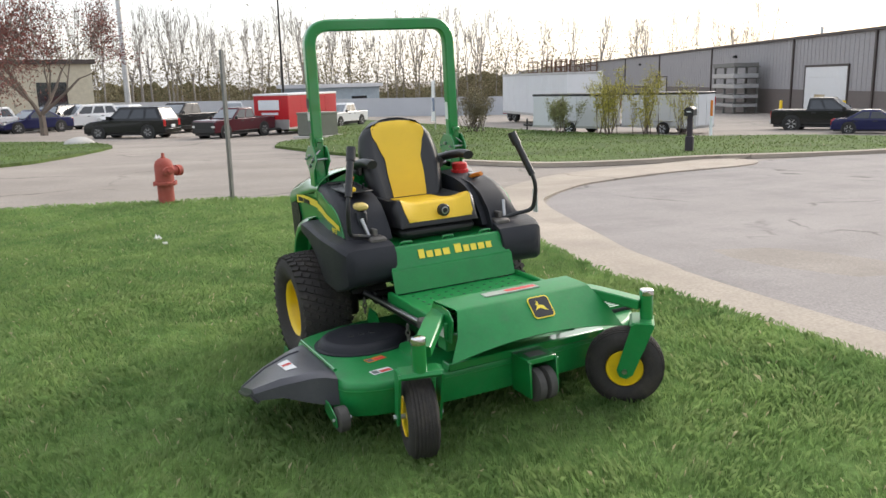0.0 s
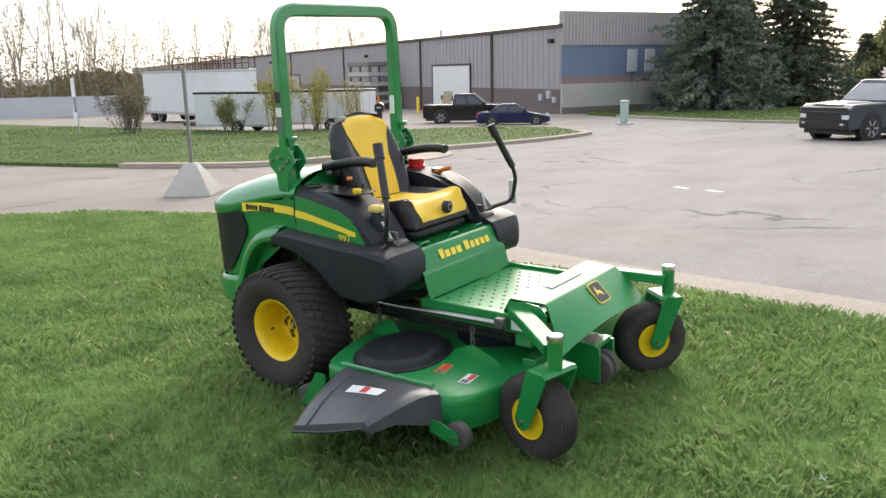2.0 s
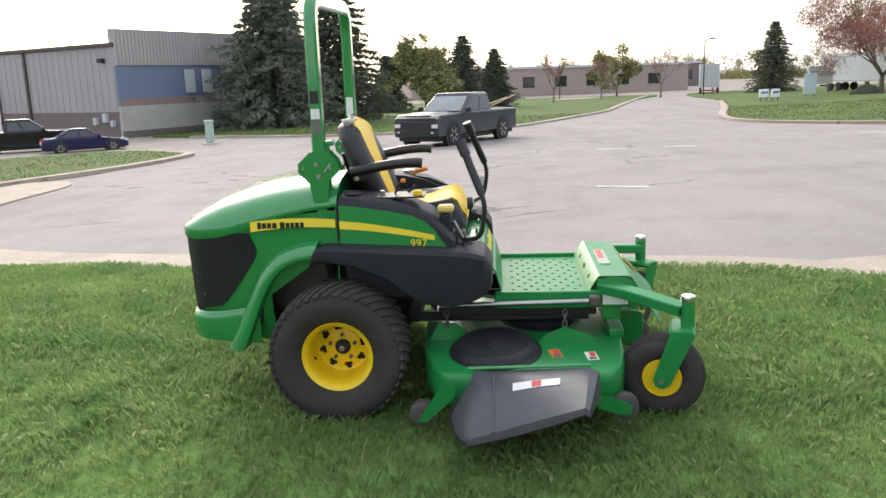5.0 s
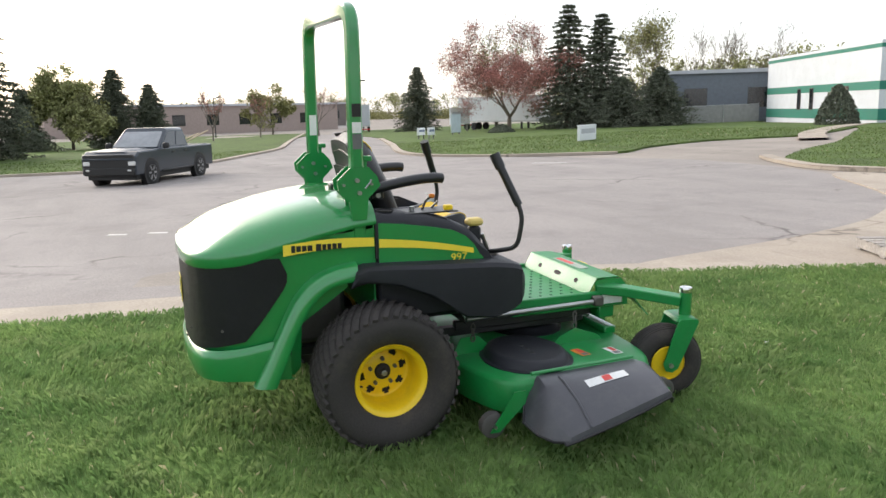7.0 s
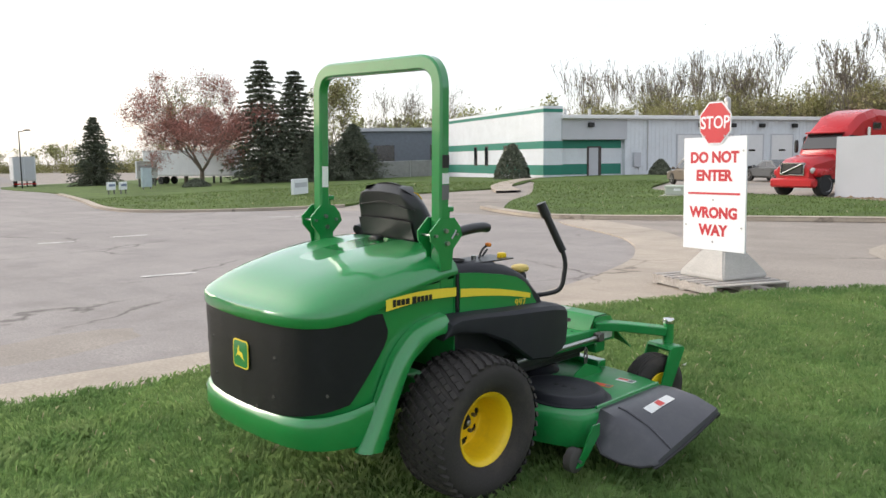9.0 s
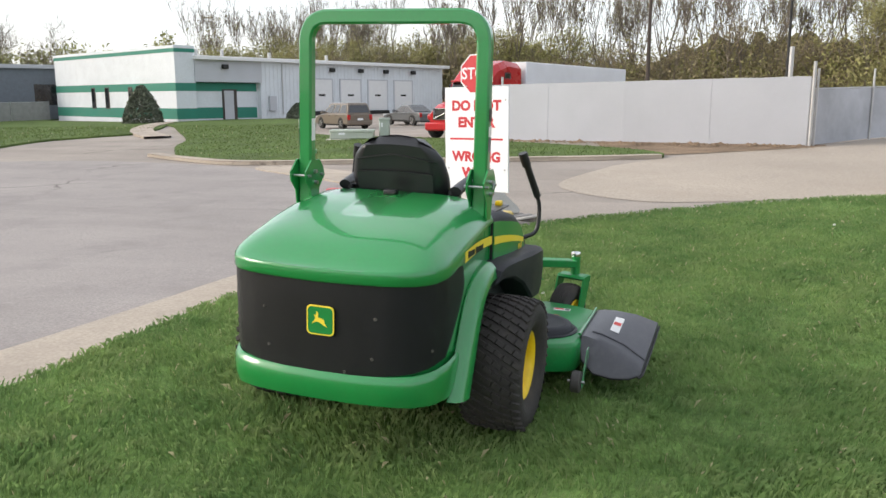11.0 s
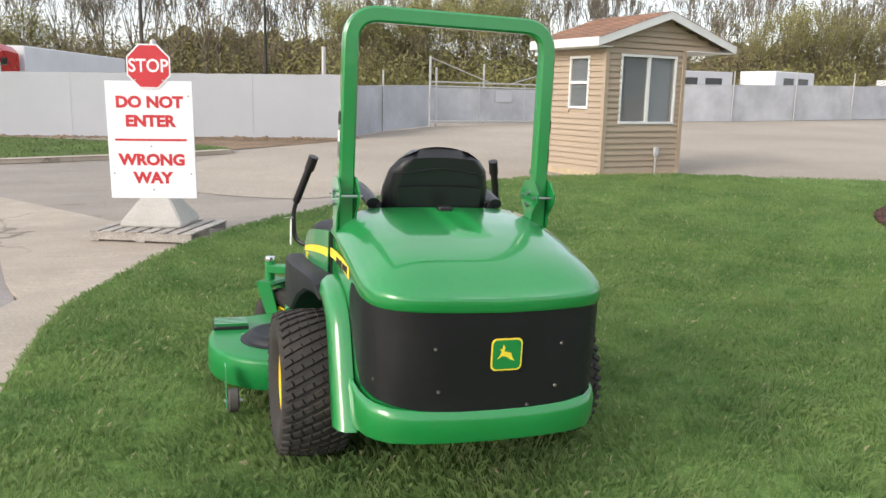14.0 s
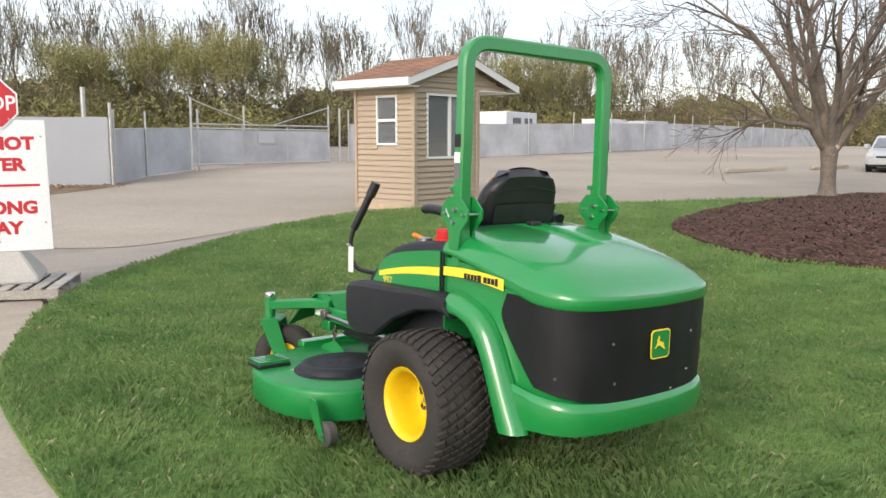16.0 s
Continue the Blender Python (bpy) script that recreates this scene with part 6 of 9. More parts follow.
def hood():
    """Engine hood: a rounded shell that droops to the tail, with a lip along its rear rim."""
    crown_y = [-0.875, -0.85, -0.81, -0.76, -0.70, -0.60, -0.45, -0.30, -0.14, 0.02]
    crown_z = [0.950, 0.970, 0.998, 1.033, 1.060, 1.091, 1.130, 1.159, 1.178, 1.187]
    rim_u = [0.0, 0.42, 0.55, 0.68, 0.80, 0.92, 1.0]
    rim_z = [0.952, 0.958, 0.972, 1.012, 1.045, 1.072, 1.082]
    us = [-1 + k / 26 for k in range(53)]
    rings = []
    for lip, grow in ((0.058, 1.012), (0.050, 1.018), (0.012, 1.018)):
        ring = []
        for u in us:
            x, y = plan(u)
            z = interp(rim_u, rim_z, abs(u)) - lip * interp([0, 0.5, 0.75, 1], [1, 1, 0.55, 0.4], abs(u))
            ring.append((x * grow, y * grow, z))
        rings.append(ring)
    for t in (0.0, 0.02, 0.05, 0.09, 0.15, 0.23, 0.33, 0.45, 0.6, 0.8, 1.0):
        ring = []
        for u in us:
            x, y = plan(u)
            x, y = x * 1.014, y * 1.014
            yy = y + (max(-0.40, y) - y) * t
            zr = interp(rim_u, rim_z, abs(u))
            zc = interp(crown_y, crown_z, yy)
            ring.append((x * (1 - t), yy, max(zr, zr + (zc - zr) * (1 - (1 - t) ** 5) ** 0.7)))
        rings.append(ring)
    bm = solid_sheet(rings, 0.006)
    bmesh.ops.remove_doubles(bm, verts=bm.verts, dist=0.0005)
    ob = part("hood", bm, GREEN, mower, "glossy green engine hood", 55)
    part("latch", boxes((-0.035, -0.08, 1.178, 0.035, -0.03, 1.204, 0.006)), BLACK, ob, "black hood latch")
    back = [[(x, 0.012, z) for x, z in ((-0.52, 1.0), (-0.52, 1.08), (-0.3, 1.165), (0, 1.188), (0.3, 1.165), (0.52, 1.08), (0.52, 1.0))], [(x, 0.012, 0.62) for x in (-0.52, -0.52, -0.3, 0, 0.3, 0.52, 0.52)]]
    part("firewall", solid_sheet(back, 0.006), GREEN, mower, "green bulkhead behind the seat")


hood()




def tail():
    # grille screen between hood and bumper, wrapping round the corners
    top, bot = 0.93, 0.485
    def lim(z):
        return interp([0.485, 0.55, 0.64, 0.80, 0.85, 0.93], [0.42, 0.50, 0.56, 0.655, 0.66, 0.635], z)
    rings = []
    for i in range(11):
        z0 = bot + (top - bot) * i / 10
        ring = []
        for k in range(41):
            q = -1 + k / 20
            z = z0 + (0.06 * (1 - i / 10)) * (abs(q) ** 3)
            x, y = plan(q * lim(z))
            t = 1.0 - 0.03 * (0.93 - z)
            ring.append((x * t, y * t, z))
        rings.append(ring)
    part("grille", solid_sheet(rings, -0.006), GRILLE, mower, "black mesh grille screen at the tail", 60)
    # green shell under and beside the grille
    rings = []
    for i in range(12):
        f = i / 11
        ring = []
        for k in range(61):
            u = -1 + k / 30
            x, y = plan(u)
            au = abs(u)
            low = interp([0, 0.3, 0.5, 0.6, 0.66, 0.7, 1.0], [0.345, 0.35, 0.36, 0.34, 0.325, 0.60, 0.86], au)
            hi = interp([0, 0.45, 0.65, 1.0], [0.93, 0.945, 1.00, 1.04], au)
            z = low + (hi - low) * f
            tuck = 1.0 - 0.10 * smooth01(0.50, 0.33, z) * (1 if au < 0.68 else 0) - 0.03 * max(0, 0.93 - z)
            t = tuck - 0.012
            ring.append((x * t, y * t, z))
        rings.append(ring)
    part("tail_shell", solid_sheet(rings, 0.006), GREEN, mower, "green moulded tail shell and bumper", 50)
    # raised bumper band
    rings = []
    for zo, off in ((0.352, 0.965), (0.36, 1.0), (0.40, 1.012), (0.455, 1.012), (0.485, 1.0), (0.492, 0.985)):
        ring = []
        for k in range(41):
            q = -1 + k / 20
            x, y = plan(q * 0.66)
            z = zo + (0.06 * abs(q) ** 3 if zo > 0.44 else -0.02 * abs(q) ** 4)
            ring.append((x * off * 1.025, y * off, z))
        rings.append(ring)
    part("bumper", solid_sheet(rings, 0.008), GREEN, mower, "scuffed green bumper below the grille", 60)


tail()


def fender(s):
    # flared green arch
    outer = smooth_line([(0, -0.60, 0.325), (0, -0.53, 0.46), (0, -0.455, 0.62), (0, -0.385, 0.745), (0, -0.29, 0.832), (0, -0.18, 0.872), (0, -0.085, 0.885)], 4)
    inner = smooth_line([(0, -0.50, 0.325), (0, -0.445, 0.45), (0, -0.385, 0.59), (0, -0.325, 0.695), (0, -0.25, 0.765), (0, -0.17, 0.795), (0, -0.10, 0.80)], 4)
    rings = []
    for a, b in zip(outer, inner):
        m1 = a.lerp(b, 0.35)
        m2 = a.lerp(b, 0.85)
        rings.append([(s * 0.515, a.y, a.z), (s * 0.560, a.lerp(b, 0.08).y, a.lerp(b, 0.08).z), (s * 0.585, m1.y, m1.z), (s * 0.598, m2.y, m2.z), (s * 0.592, b.y, b.z), (s * 0.46, b.y + 0.01, b.z - 0.005)])
    part("fender_flare", solid_sheet(rings, 0.006 * s), GREEN, mower, "green flared wheel arch", 50)
    # charcoal moulding over the wheel
    ys = [-0.125, -0.10, -0.05, 0.10, 0.27, 0.38, 0.44, 0.60, 0.70, 0.755, 0.786, 0.794]
    tp = [0.79, 0.850, 0.870, 0.870, 0.866, 0.862, 0.860, 0.85, 0.835, 0.815, 0.77, 0.72]
    bt = [0.76, 0.78, 0.792, 0.768, 0.70, 0.62, 0.578, 0.56, 0.585, 0.61, 0.64, 0.66]
    xi = [0.50, 0.50, 0.50, 0.50, 0.47, 0.40, 0.35, 0.345, 0.345, 0.345, 0.345, 0.36]
    xo = [0.60, 0.622, 0.635, 0.645, 0.655, 0.665, 0.668, 0.665, 0.655, 0.635, 0.60, 0.56]
    rings = []
    for y, a, b, i, o in zip(ys, tp, bt, xi, xo):
        h = a - b
        rings.append(sx(s, [(i, y, b + 0.01), (i, y, a), (o - 0.05, y, a), (o - 0.018, y, a - 0.006), (o - 0.002, y, a - 0.026 * min(1, h / 0.15)), (o, y, b + h * 0.45), (o - 0.006, y, b + 0.012), (o - 0.02, y, b)]))
    part("wheel_moulding", loft(rings), PLASTIC, mower, "charcoal plastic moulding over the wheel", 28)
    # console: dark top rail and green side panel
    ys = [0.025, 0.06, 0.10, 0.16, 0.22, 0.28, 0.40, 0.49, 0.55, 0.60, 0.63]
    tp = [1.105, 1.104, 1.102, 1.097, 1.091, 1.085, 1.055, 1.012, 0.955, 0.89, 0.83]
    def inset(y):
        return 0.036 * (1 - smooth01(0.02, 0.34, y))
    rings = [sx(s, [(0.30, y, 0.83 - 0.002), (0.30, y, t), (0.50 - inset(y), y, t + 0.004), (0.542 - inset(y), y, t - 0.008), (0.562 - inset(y), y, t - 0.035 if t > 0.9 else t - 0.01), (0.566 - inset(y), y, 0.828)]) for y, t in zip(ys, tp)]
    part("console", loft(rings), PLASTIC, mower, "charcoal plastic side console", 40)
    front = [0.0, 0.06, 0.10, 0.16, 0.22, 0.28, 0.40, 0.47, 0.515, 0.545, 0.565]
    tops = [1.062, 1.060, 1.058, 1.051, 1.043, 1.035, 1.01, 0.975, 0.93, 0.88, 0.86]
    bm = bmesh.new()
    lowr, top = [], []
    for y, t in zip(front, tops):
        yy = max(0.03, y)
        lowr.append((s * (0.572 - inset(yy)), yy, 0.835))
        top.append((s * (0.570 - inset(yy)), yy, t))
    rings = [[a, b, (b[0] - s * 0.012, b[1], b[2] + 0.002)] for a, b in zip(lowr, top)]
    panel = part("side_panel", solid_sheet(rings, 0.005 * s), GREEN, mower, "green side panel with a yellow stripe", 40)

    def stripe(y0, z0, y1, z1, h0, h1, x, par, name="stripe", material=DECAL_Y):
        n = 12
        rings = []
        for k in range(n + 1):
            t = k / n
            y = y0 + (y1 - y0) * t
            sag = 0.012 * math.sin(math.pi * t) * min(1, abs(y1 - y0) / 0.4)
            out = x - (inset(y) if y > 0.02 else 0)
            z = z0 + (z1 - z0) * t + sag
            h = h0 + (h1 - h0) * t
            rings.append([(s * out, y, z - h / 2), (s * out, y, z + h / 2)])
        return part(name, solid_sheet(rings, 0.0015 * s), material, par, "", 40)
    stripe(0.03, 0.966, 0.51, 0.900, 0.042, 0.026, 0.5755, panel)
    # model number
    tx = lettering("model_number", "997", 0.058, DECAL_Y, panel, 0.0008)
    tx.matrix_local = Matrix.Translation((s * 0.5765, 0.43, 0.872)) @ (Matrix.Rotation(radians(90), 4, "Z") if s > 0 else Matrix.Rotation(radians(-90), 4, "Z")) @ Matrix.Rotation(radians(90), 4, "X")
    # tail stripe with a dark wordmark bar
    st = stripe(-0.43, 0.964, 0.008, 0.974, 0.052, 0.043, 0.5315, mower, "tail_stripe")
    tagged(st, "yellow stripe decal with a dark wordmark")
    y = -0.392
    for w, h in (((0.018, 0.042), (0.022, 0.034), (0.021, 0.034), (0.023, 0.034), (0, 0), (0.025, 0.042), (0.019, 0.034), (0.019, 0.034), (0.021, 0.034), (0.019, 0.034))):
        if w:
            stripe(y, 0.969, y + w, 0.969, h * 0.8, h * 0.8, 0.5335, st, "wordmark_bar", DECAL_K)
        y += (w + 0.005) if w else 0.012
    # solid dark strip painted for the shade in the gap behind the console
    part("panel_gap", boxes(*[(s * 0.50 if s > 0 else -0.531, 0.016, 0.89, 0.531 if s > 0 else -0.50, 0.024, 1.06)]), DARKGAP, mower)


mirrored(fender)


def rear_wheel(s):
    """Deep-dished steel wheel, eight vent holes, five bolts, and a turf tyre with slanting lugs."""
    m = Matrix.Translation((s * 0.626, 0.016, 0.338)) @ Matrix.Diagonal((s, 1, 1, 1))
    bm = bmesh.new()
    segs = 64
    turn(bm, [(-0.10, 0.172), (-0.10, 0.160), (0.0, 0.160), (0.085, 0.160), (0.100, 0.168), (0.112, 0.181), (0.117, 0.178), (0.108, 0.163), (0.092, 0.151), (0.01, 0.147), (-0.045, 0.143), (-0.058, 0.136)], segs)
    for f in [f for f in bm.faces if len(f.verts) > 4]:
        bm.faces.remove(f)
    radii = [0.137, 0.129, 0.115, 0.092, 0.080, 0.05, 0.03]
    xs = [-0.058, -0.062, -0.060, -0.052, -0.046, -0.044, -0.044]
    rows = [[bm.verts.new((x, r * math.cos(2 * math.pi * k / segs), r * math.sin(2 * math.pi * k / segs))) for k in range(segs)] for r, x in zip(radii, xs)]
    for i, (a, b) in enumerate(zip(rows, rows[1:])):
        for k in range(segs):
            if i == 2 and k % 8 < 4 or i == 1 and k % 8 in (1, 2):
                continue
            j = (k + 1) % segs
            bm.faces.new((a[k], a[j], b[j], b[k]))
    bmesh.ops.transform(bm, matrix=m, verts=bm.verts)
    rim = part("rear_wheel", bm, YELLOW, mower, "yellow dished steel wheel with turf tyre", 40)
    bm = turn(bmesh.new(), [(-0.09, 0.05), (-0.075, 0.125), (-0.08, 0.14), (-0.12, 0.145), (-0.12, 0.05)], 32, m=m)
    part("brake_drum", bm, DARKGAP, rim)
    bm = turn(bmesh.new(), [(-0.05, 0.040), (-0.034, 0.040), (-0.026, 0.034), (-0.022, 0.020), (-0.008, 0.018), (-0.006, 0.0)], 20, m=m)
    part("hub", bm, DARKGAP, rim, "dark rusty steel hub")
    part("hub_nut", turn(bmesh.new(), [(-0.012, 0.015), (-0.003, 0.015), (0.0, 0.011), (0.0, 0.0)], 6, m=m), STEEL, rim)
    for k in range(5):
        a = 2 * math.pi * (k / 5 + 0.05)
        bm = rod(bmesh.new(), m @ Vector((-0.05, 0.066 * math.cos(a), 0.066 * math.sin(a))), m @ Vector((-0.026, 0.066 * math.cos(a), 0.066 * math.sin(a))), 0.010, 6)
        part("wheel_bolt", bm, ENGINE, rim)
    part("valve", rod(bmesh.new(), m @ Vector((0.01, -0.140, -0.04)), m @ Vector((0.04, -0.125, -0.036)), 0.005, 6), BLACK, rim)
    prof = [(-0.090, 0.168), (-0.12, 0.186), (-0.148, 0.225), (-0.158, 0.270), (-0.153, 0.308), (-0.132, 0.331), (-0.06, 0.340), (0, 0.342), (0.06, 0.340), (0.132, 0.331), (0.153, 0.308), (0.158, 0.270), (0.148, 0.225), (0.12, 0.186), (0.090, 0.168)]
    bm = turn(bmesh.new(), prof, 64, m=m, close=True)
    part("tyre", bm, RUBBER, rim, "black turf tyre with slanting lugs", 60)
    # long slanting lugs in bands across the crown, wrapping on to the shoulders
    bm = bmesh.new()
    n = 42
    for row in range(7):
        x = -0.132 + row * 0.044
        r0 = interp([-0.155, -0.132, -0.06, 0, 0.06, 0.132, 0.155], [0.302, 0.329, 0.338, 0.340, 0.338, 0.329, 0.302], x)
        for k in range(n):
            a = 2 * math.pi * (k + 0.42 * row) / n
            w, l, h = 0.0235, 0.0145, 0.011
            mm = m @ Matrix.Rotation(a, 4, "X") @ Matrix.Translation((x, 0, r0)) @ Matrix.Rotation(x * 2.6, 4, "Y") @ Matrix.Rotation(radians(-27), 4, "Z")
            q = [(-w, -l), (w, -l), (w, l), (-w, l)]
            ring_faces(bm, [[mm @ Vector((u, v, -0.002)) for u, v in q], [mm @ Vector((u * 0.88, v * 0.78, h)) for u, v in q]], True, (False, True))
    part("tread", bm, RUBBER, rim, "", 30)


mirrored(rear_wheel)


def roll_bar():
    x, y0 = 0.482, -0.058
    sec = rect_section(0.036, 0.030, 0.010)
    up = rounded_path([(-x, y0, 1.33), (-x + 0.004, y0, 2.063), (x - 0.004, y0, 2.063), (x, y0, 1.33)], 0.13, 8)
    bar = part("roll_bar", tube(bmesh.new(), up, 0, section=sec), GREEN, mower, "green folding roll bar", 40)
    for s in (1, -1):
        post = part("roll_bar_post", tube(bmesh.new(), [(s * x, y0, 1.0), (s * x, y0, 1.34)], 0, section=rect_section(0.036, 0.032, 0.008)), GREEN, mower, "green lower roll bar post")
        for d in (-0.047, 0.039):
            out = [(-0.035, -0.16), (0.035, -0.16), (0.045, -0.06), (0.105, 0.0), (0.09, 0.045), (0.05, 0.09), (-0.04, 0.09), (-0.105, 0.03), (-0.10, -0.015), (-0.05, -0.07)]
            mm = Matrix.Translation((s * x + d, y0, 1.245)) @ Matrix(((0, 0, 1, 0), (1, 0, 0, 0), (0, 1, 0, 0), (0, 0, 0, 1)))
            part("hinge_plate", plate(bmesh.new(), out, 0.008, mm), GREEN, mower, "green hinge plate of the roll bar", 30)
        for yy, zz in ((-0.01, 0.03), (0.0, -0.03), (0.06, 0.01), (-0.075, 0.01)):
            part("hinge_bolt", rod(bmesh.new(), (s * x - 0.062, y0 + yy, 1.245 + zz), (s * x + 0.062, y0 + yy, 1.245 + zz), 0.011 if yy in (-0.01, 0.0) else 0.007, 8), STEEL, bar)
        part("clip_chain", tube(bmesh.new(), [(s * x, y0 + 0.05, 1.31), (s * x + s * 0.05, y0 + 0.06, 1.27), (s * x + s * 0.052, y0 + 0.03, 1.235)], 0.005, 6), STEEL, bar)
        part("bar_lug", boxes((s * x - 0.02, y0 + 0.03, 1.36, s * x + 0.02, y0 + 0.075, 1.385, 0.004), (s * x - 0.015, y0 + 0.03, 1.33, s * x + 0.015, y0 + 0.05, 1.36)), GREEN, bar)
        # warning labels up the post
        for z, h, mt in ((1.60, 0.06, DECAL_K), (1.52, 0.05, WHITE), (1.455, 0.07, LABELGREY)):
            face = s * (x + 0.0368) if s > 0 else -(x + 0.0368)
            lab = boxes((face - 0.0006, y0 - 0.022, z - h / 2, face + 0.0006, y0 + 0.022, z + h / 2))
            part("warning_label", lab, mt, bar, "small printed warning label")
    for z, h in ((1.52, 0.17), (1.72, 0.17)):
        part("warning_label", boxes((-x + 0.0360, y0 - 0.02, z - h / 2, -x + 0.0372, y0 + 0.02, z + h / 2)), WHITE, bar, "white printed instruction label")


roll_bar()


def emblem(parent, m, w, border, field, name="emblem"):
    """Rounded square badge with a plain leaping mark."""
    def rr(h, r):
        pts = []
        for cx, cy, a0 in ((h - r, h - r, 0), (-h + r, h - r, 90), (-h + r, -h + r, 180), (h - r, -h + r, 270)):
            pts += [(cx + r * math.cos(radians(a0 + k * 22.5)), cy + r * math.sin(radians(a0 + k * 22.5))) for k in range(5)]
        return pts
    ob = part(name, plate(bmesh.new(), rr(w, w * 0.32), 0.003, m), border, parent, "rounded square badge with a plain yellow mark")
    part("badge_field", plate(bmesh.new(), rr(w * 0.90, w * 0.28), 0.0042, m), field, ob)
    mark = [(-0.62, -0.28), (-0.30, -0.10), (-0.05, -0.12), (0.22, -0.30), (0.52, -0.42), (0.35, -0.18), (0.28, 0.08), (0.05, 0.16), (-0.18, 0.20), (-0.12, 0.45), (-0.25, 0.62), (-0.30, 0.34), (-0.46, 0.36), (-0.34, 0.16), (-0.44, -0.02)]
    part("badge_mark", plate(bmesh.new(), [(a * w, b * w) for a, b in mark], 0.0052, m), DECAL_Y, ob)
    return ob


emblem(mower, Matrix.Translation((0.02, -0.866, 0.722)) @ Matrix.Rotation(radians(90), 4, "X") @ Matrix.Rotation(0, 4, "Y"), 0.066, DECAL_Y, GREEN)
for x, y, z in ((-0.27, -0.846, 0.75), (0.27, -0.846, 0.75), (0.255, -0.846, 0.57), (-0.25, -0.846, 0.575), (0.13, -0.856, 0.50), (0.484, -0.72, 0.6), (-0.484, -0.72, 0.6), (-0.488, -0.70, 0.76)):
    d = Vector((x, y + 0.5, 0)).normalized()
    part("grille_screw", rod(bmesh.new(), Vector((x, y, z)) - d * 0.03, Vector((x, y, z)) + d * 0.004, 0.007, 8), ENGINE, mower)


def frame_and_engine():
    part("engine", boxes((-0.28, -0.62, 0.42, 0.28, -0.08, 0.92, 0.03), (-0.2, -0.5, 0.36, 0.2, -0.1, 0.45, 0.02)), ENGINE, mower, "dull grey engine under the hood")
    part("muffler", rod(bmesh.new(), (-0.36, -0.5, 0.62), (0.36, -0.5, 0.62), 0.07, 16), ENGINE, mower)
    part("chassis", boxes((-0.33, -0.45, 0.38, -0.27, 1.30, 0.43, 0.006), (0.27, -0.45, 0.38, 0.33, 1.30, 0.43, 0.006), (-0.36, -0.45, 0.37, 0.36, -0.38, 0.44, 0.006), (-0.34, 0.34, 0.38, 0.34, 0.40, 0.46, 0.006)), BLACK, mower, "black steel chassis rails")
    part("wheel_motor", boxes((0.33, -0.09, 0.24, 0.47, 0.09, 0.44, 0.02)), DARKGAP, mower)
    part("wheel_motor", boxes((-0.47, -0.09, 0.24, -0.33, 0.09, 0.44, 0.02)), DARKGAP, mower)
    part("axle", rod(bmesh.new(), (-0.58, 0, 0.333), (0.58, 0, 0.333), 0.03, 12), BLACK, mower)
    for s in (1, -1):
        part("inner_fender", solid_sheet([[(s * 0.30, y, z), (s * 0.52, y, z)] for y, z in ((-0.42, 0.45), (-0.40, 0.62), (-0.30, 0.76), (-0.1, 0.82), (0.2, 0.80), (0.42, 0.66), (0.50, 0.50))], 0.006), DARKGAP, mower)
        part("tank", boxes((s * 0.32 if s > 0 else -0.50, 0.02, 0.55, 0.50 if s > 0 else -0.32, 0.50, 0.84, 0.03)), PLASTIC, mower, "black plastic fuel tank in the console")


frame_and_engine()


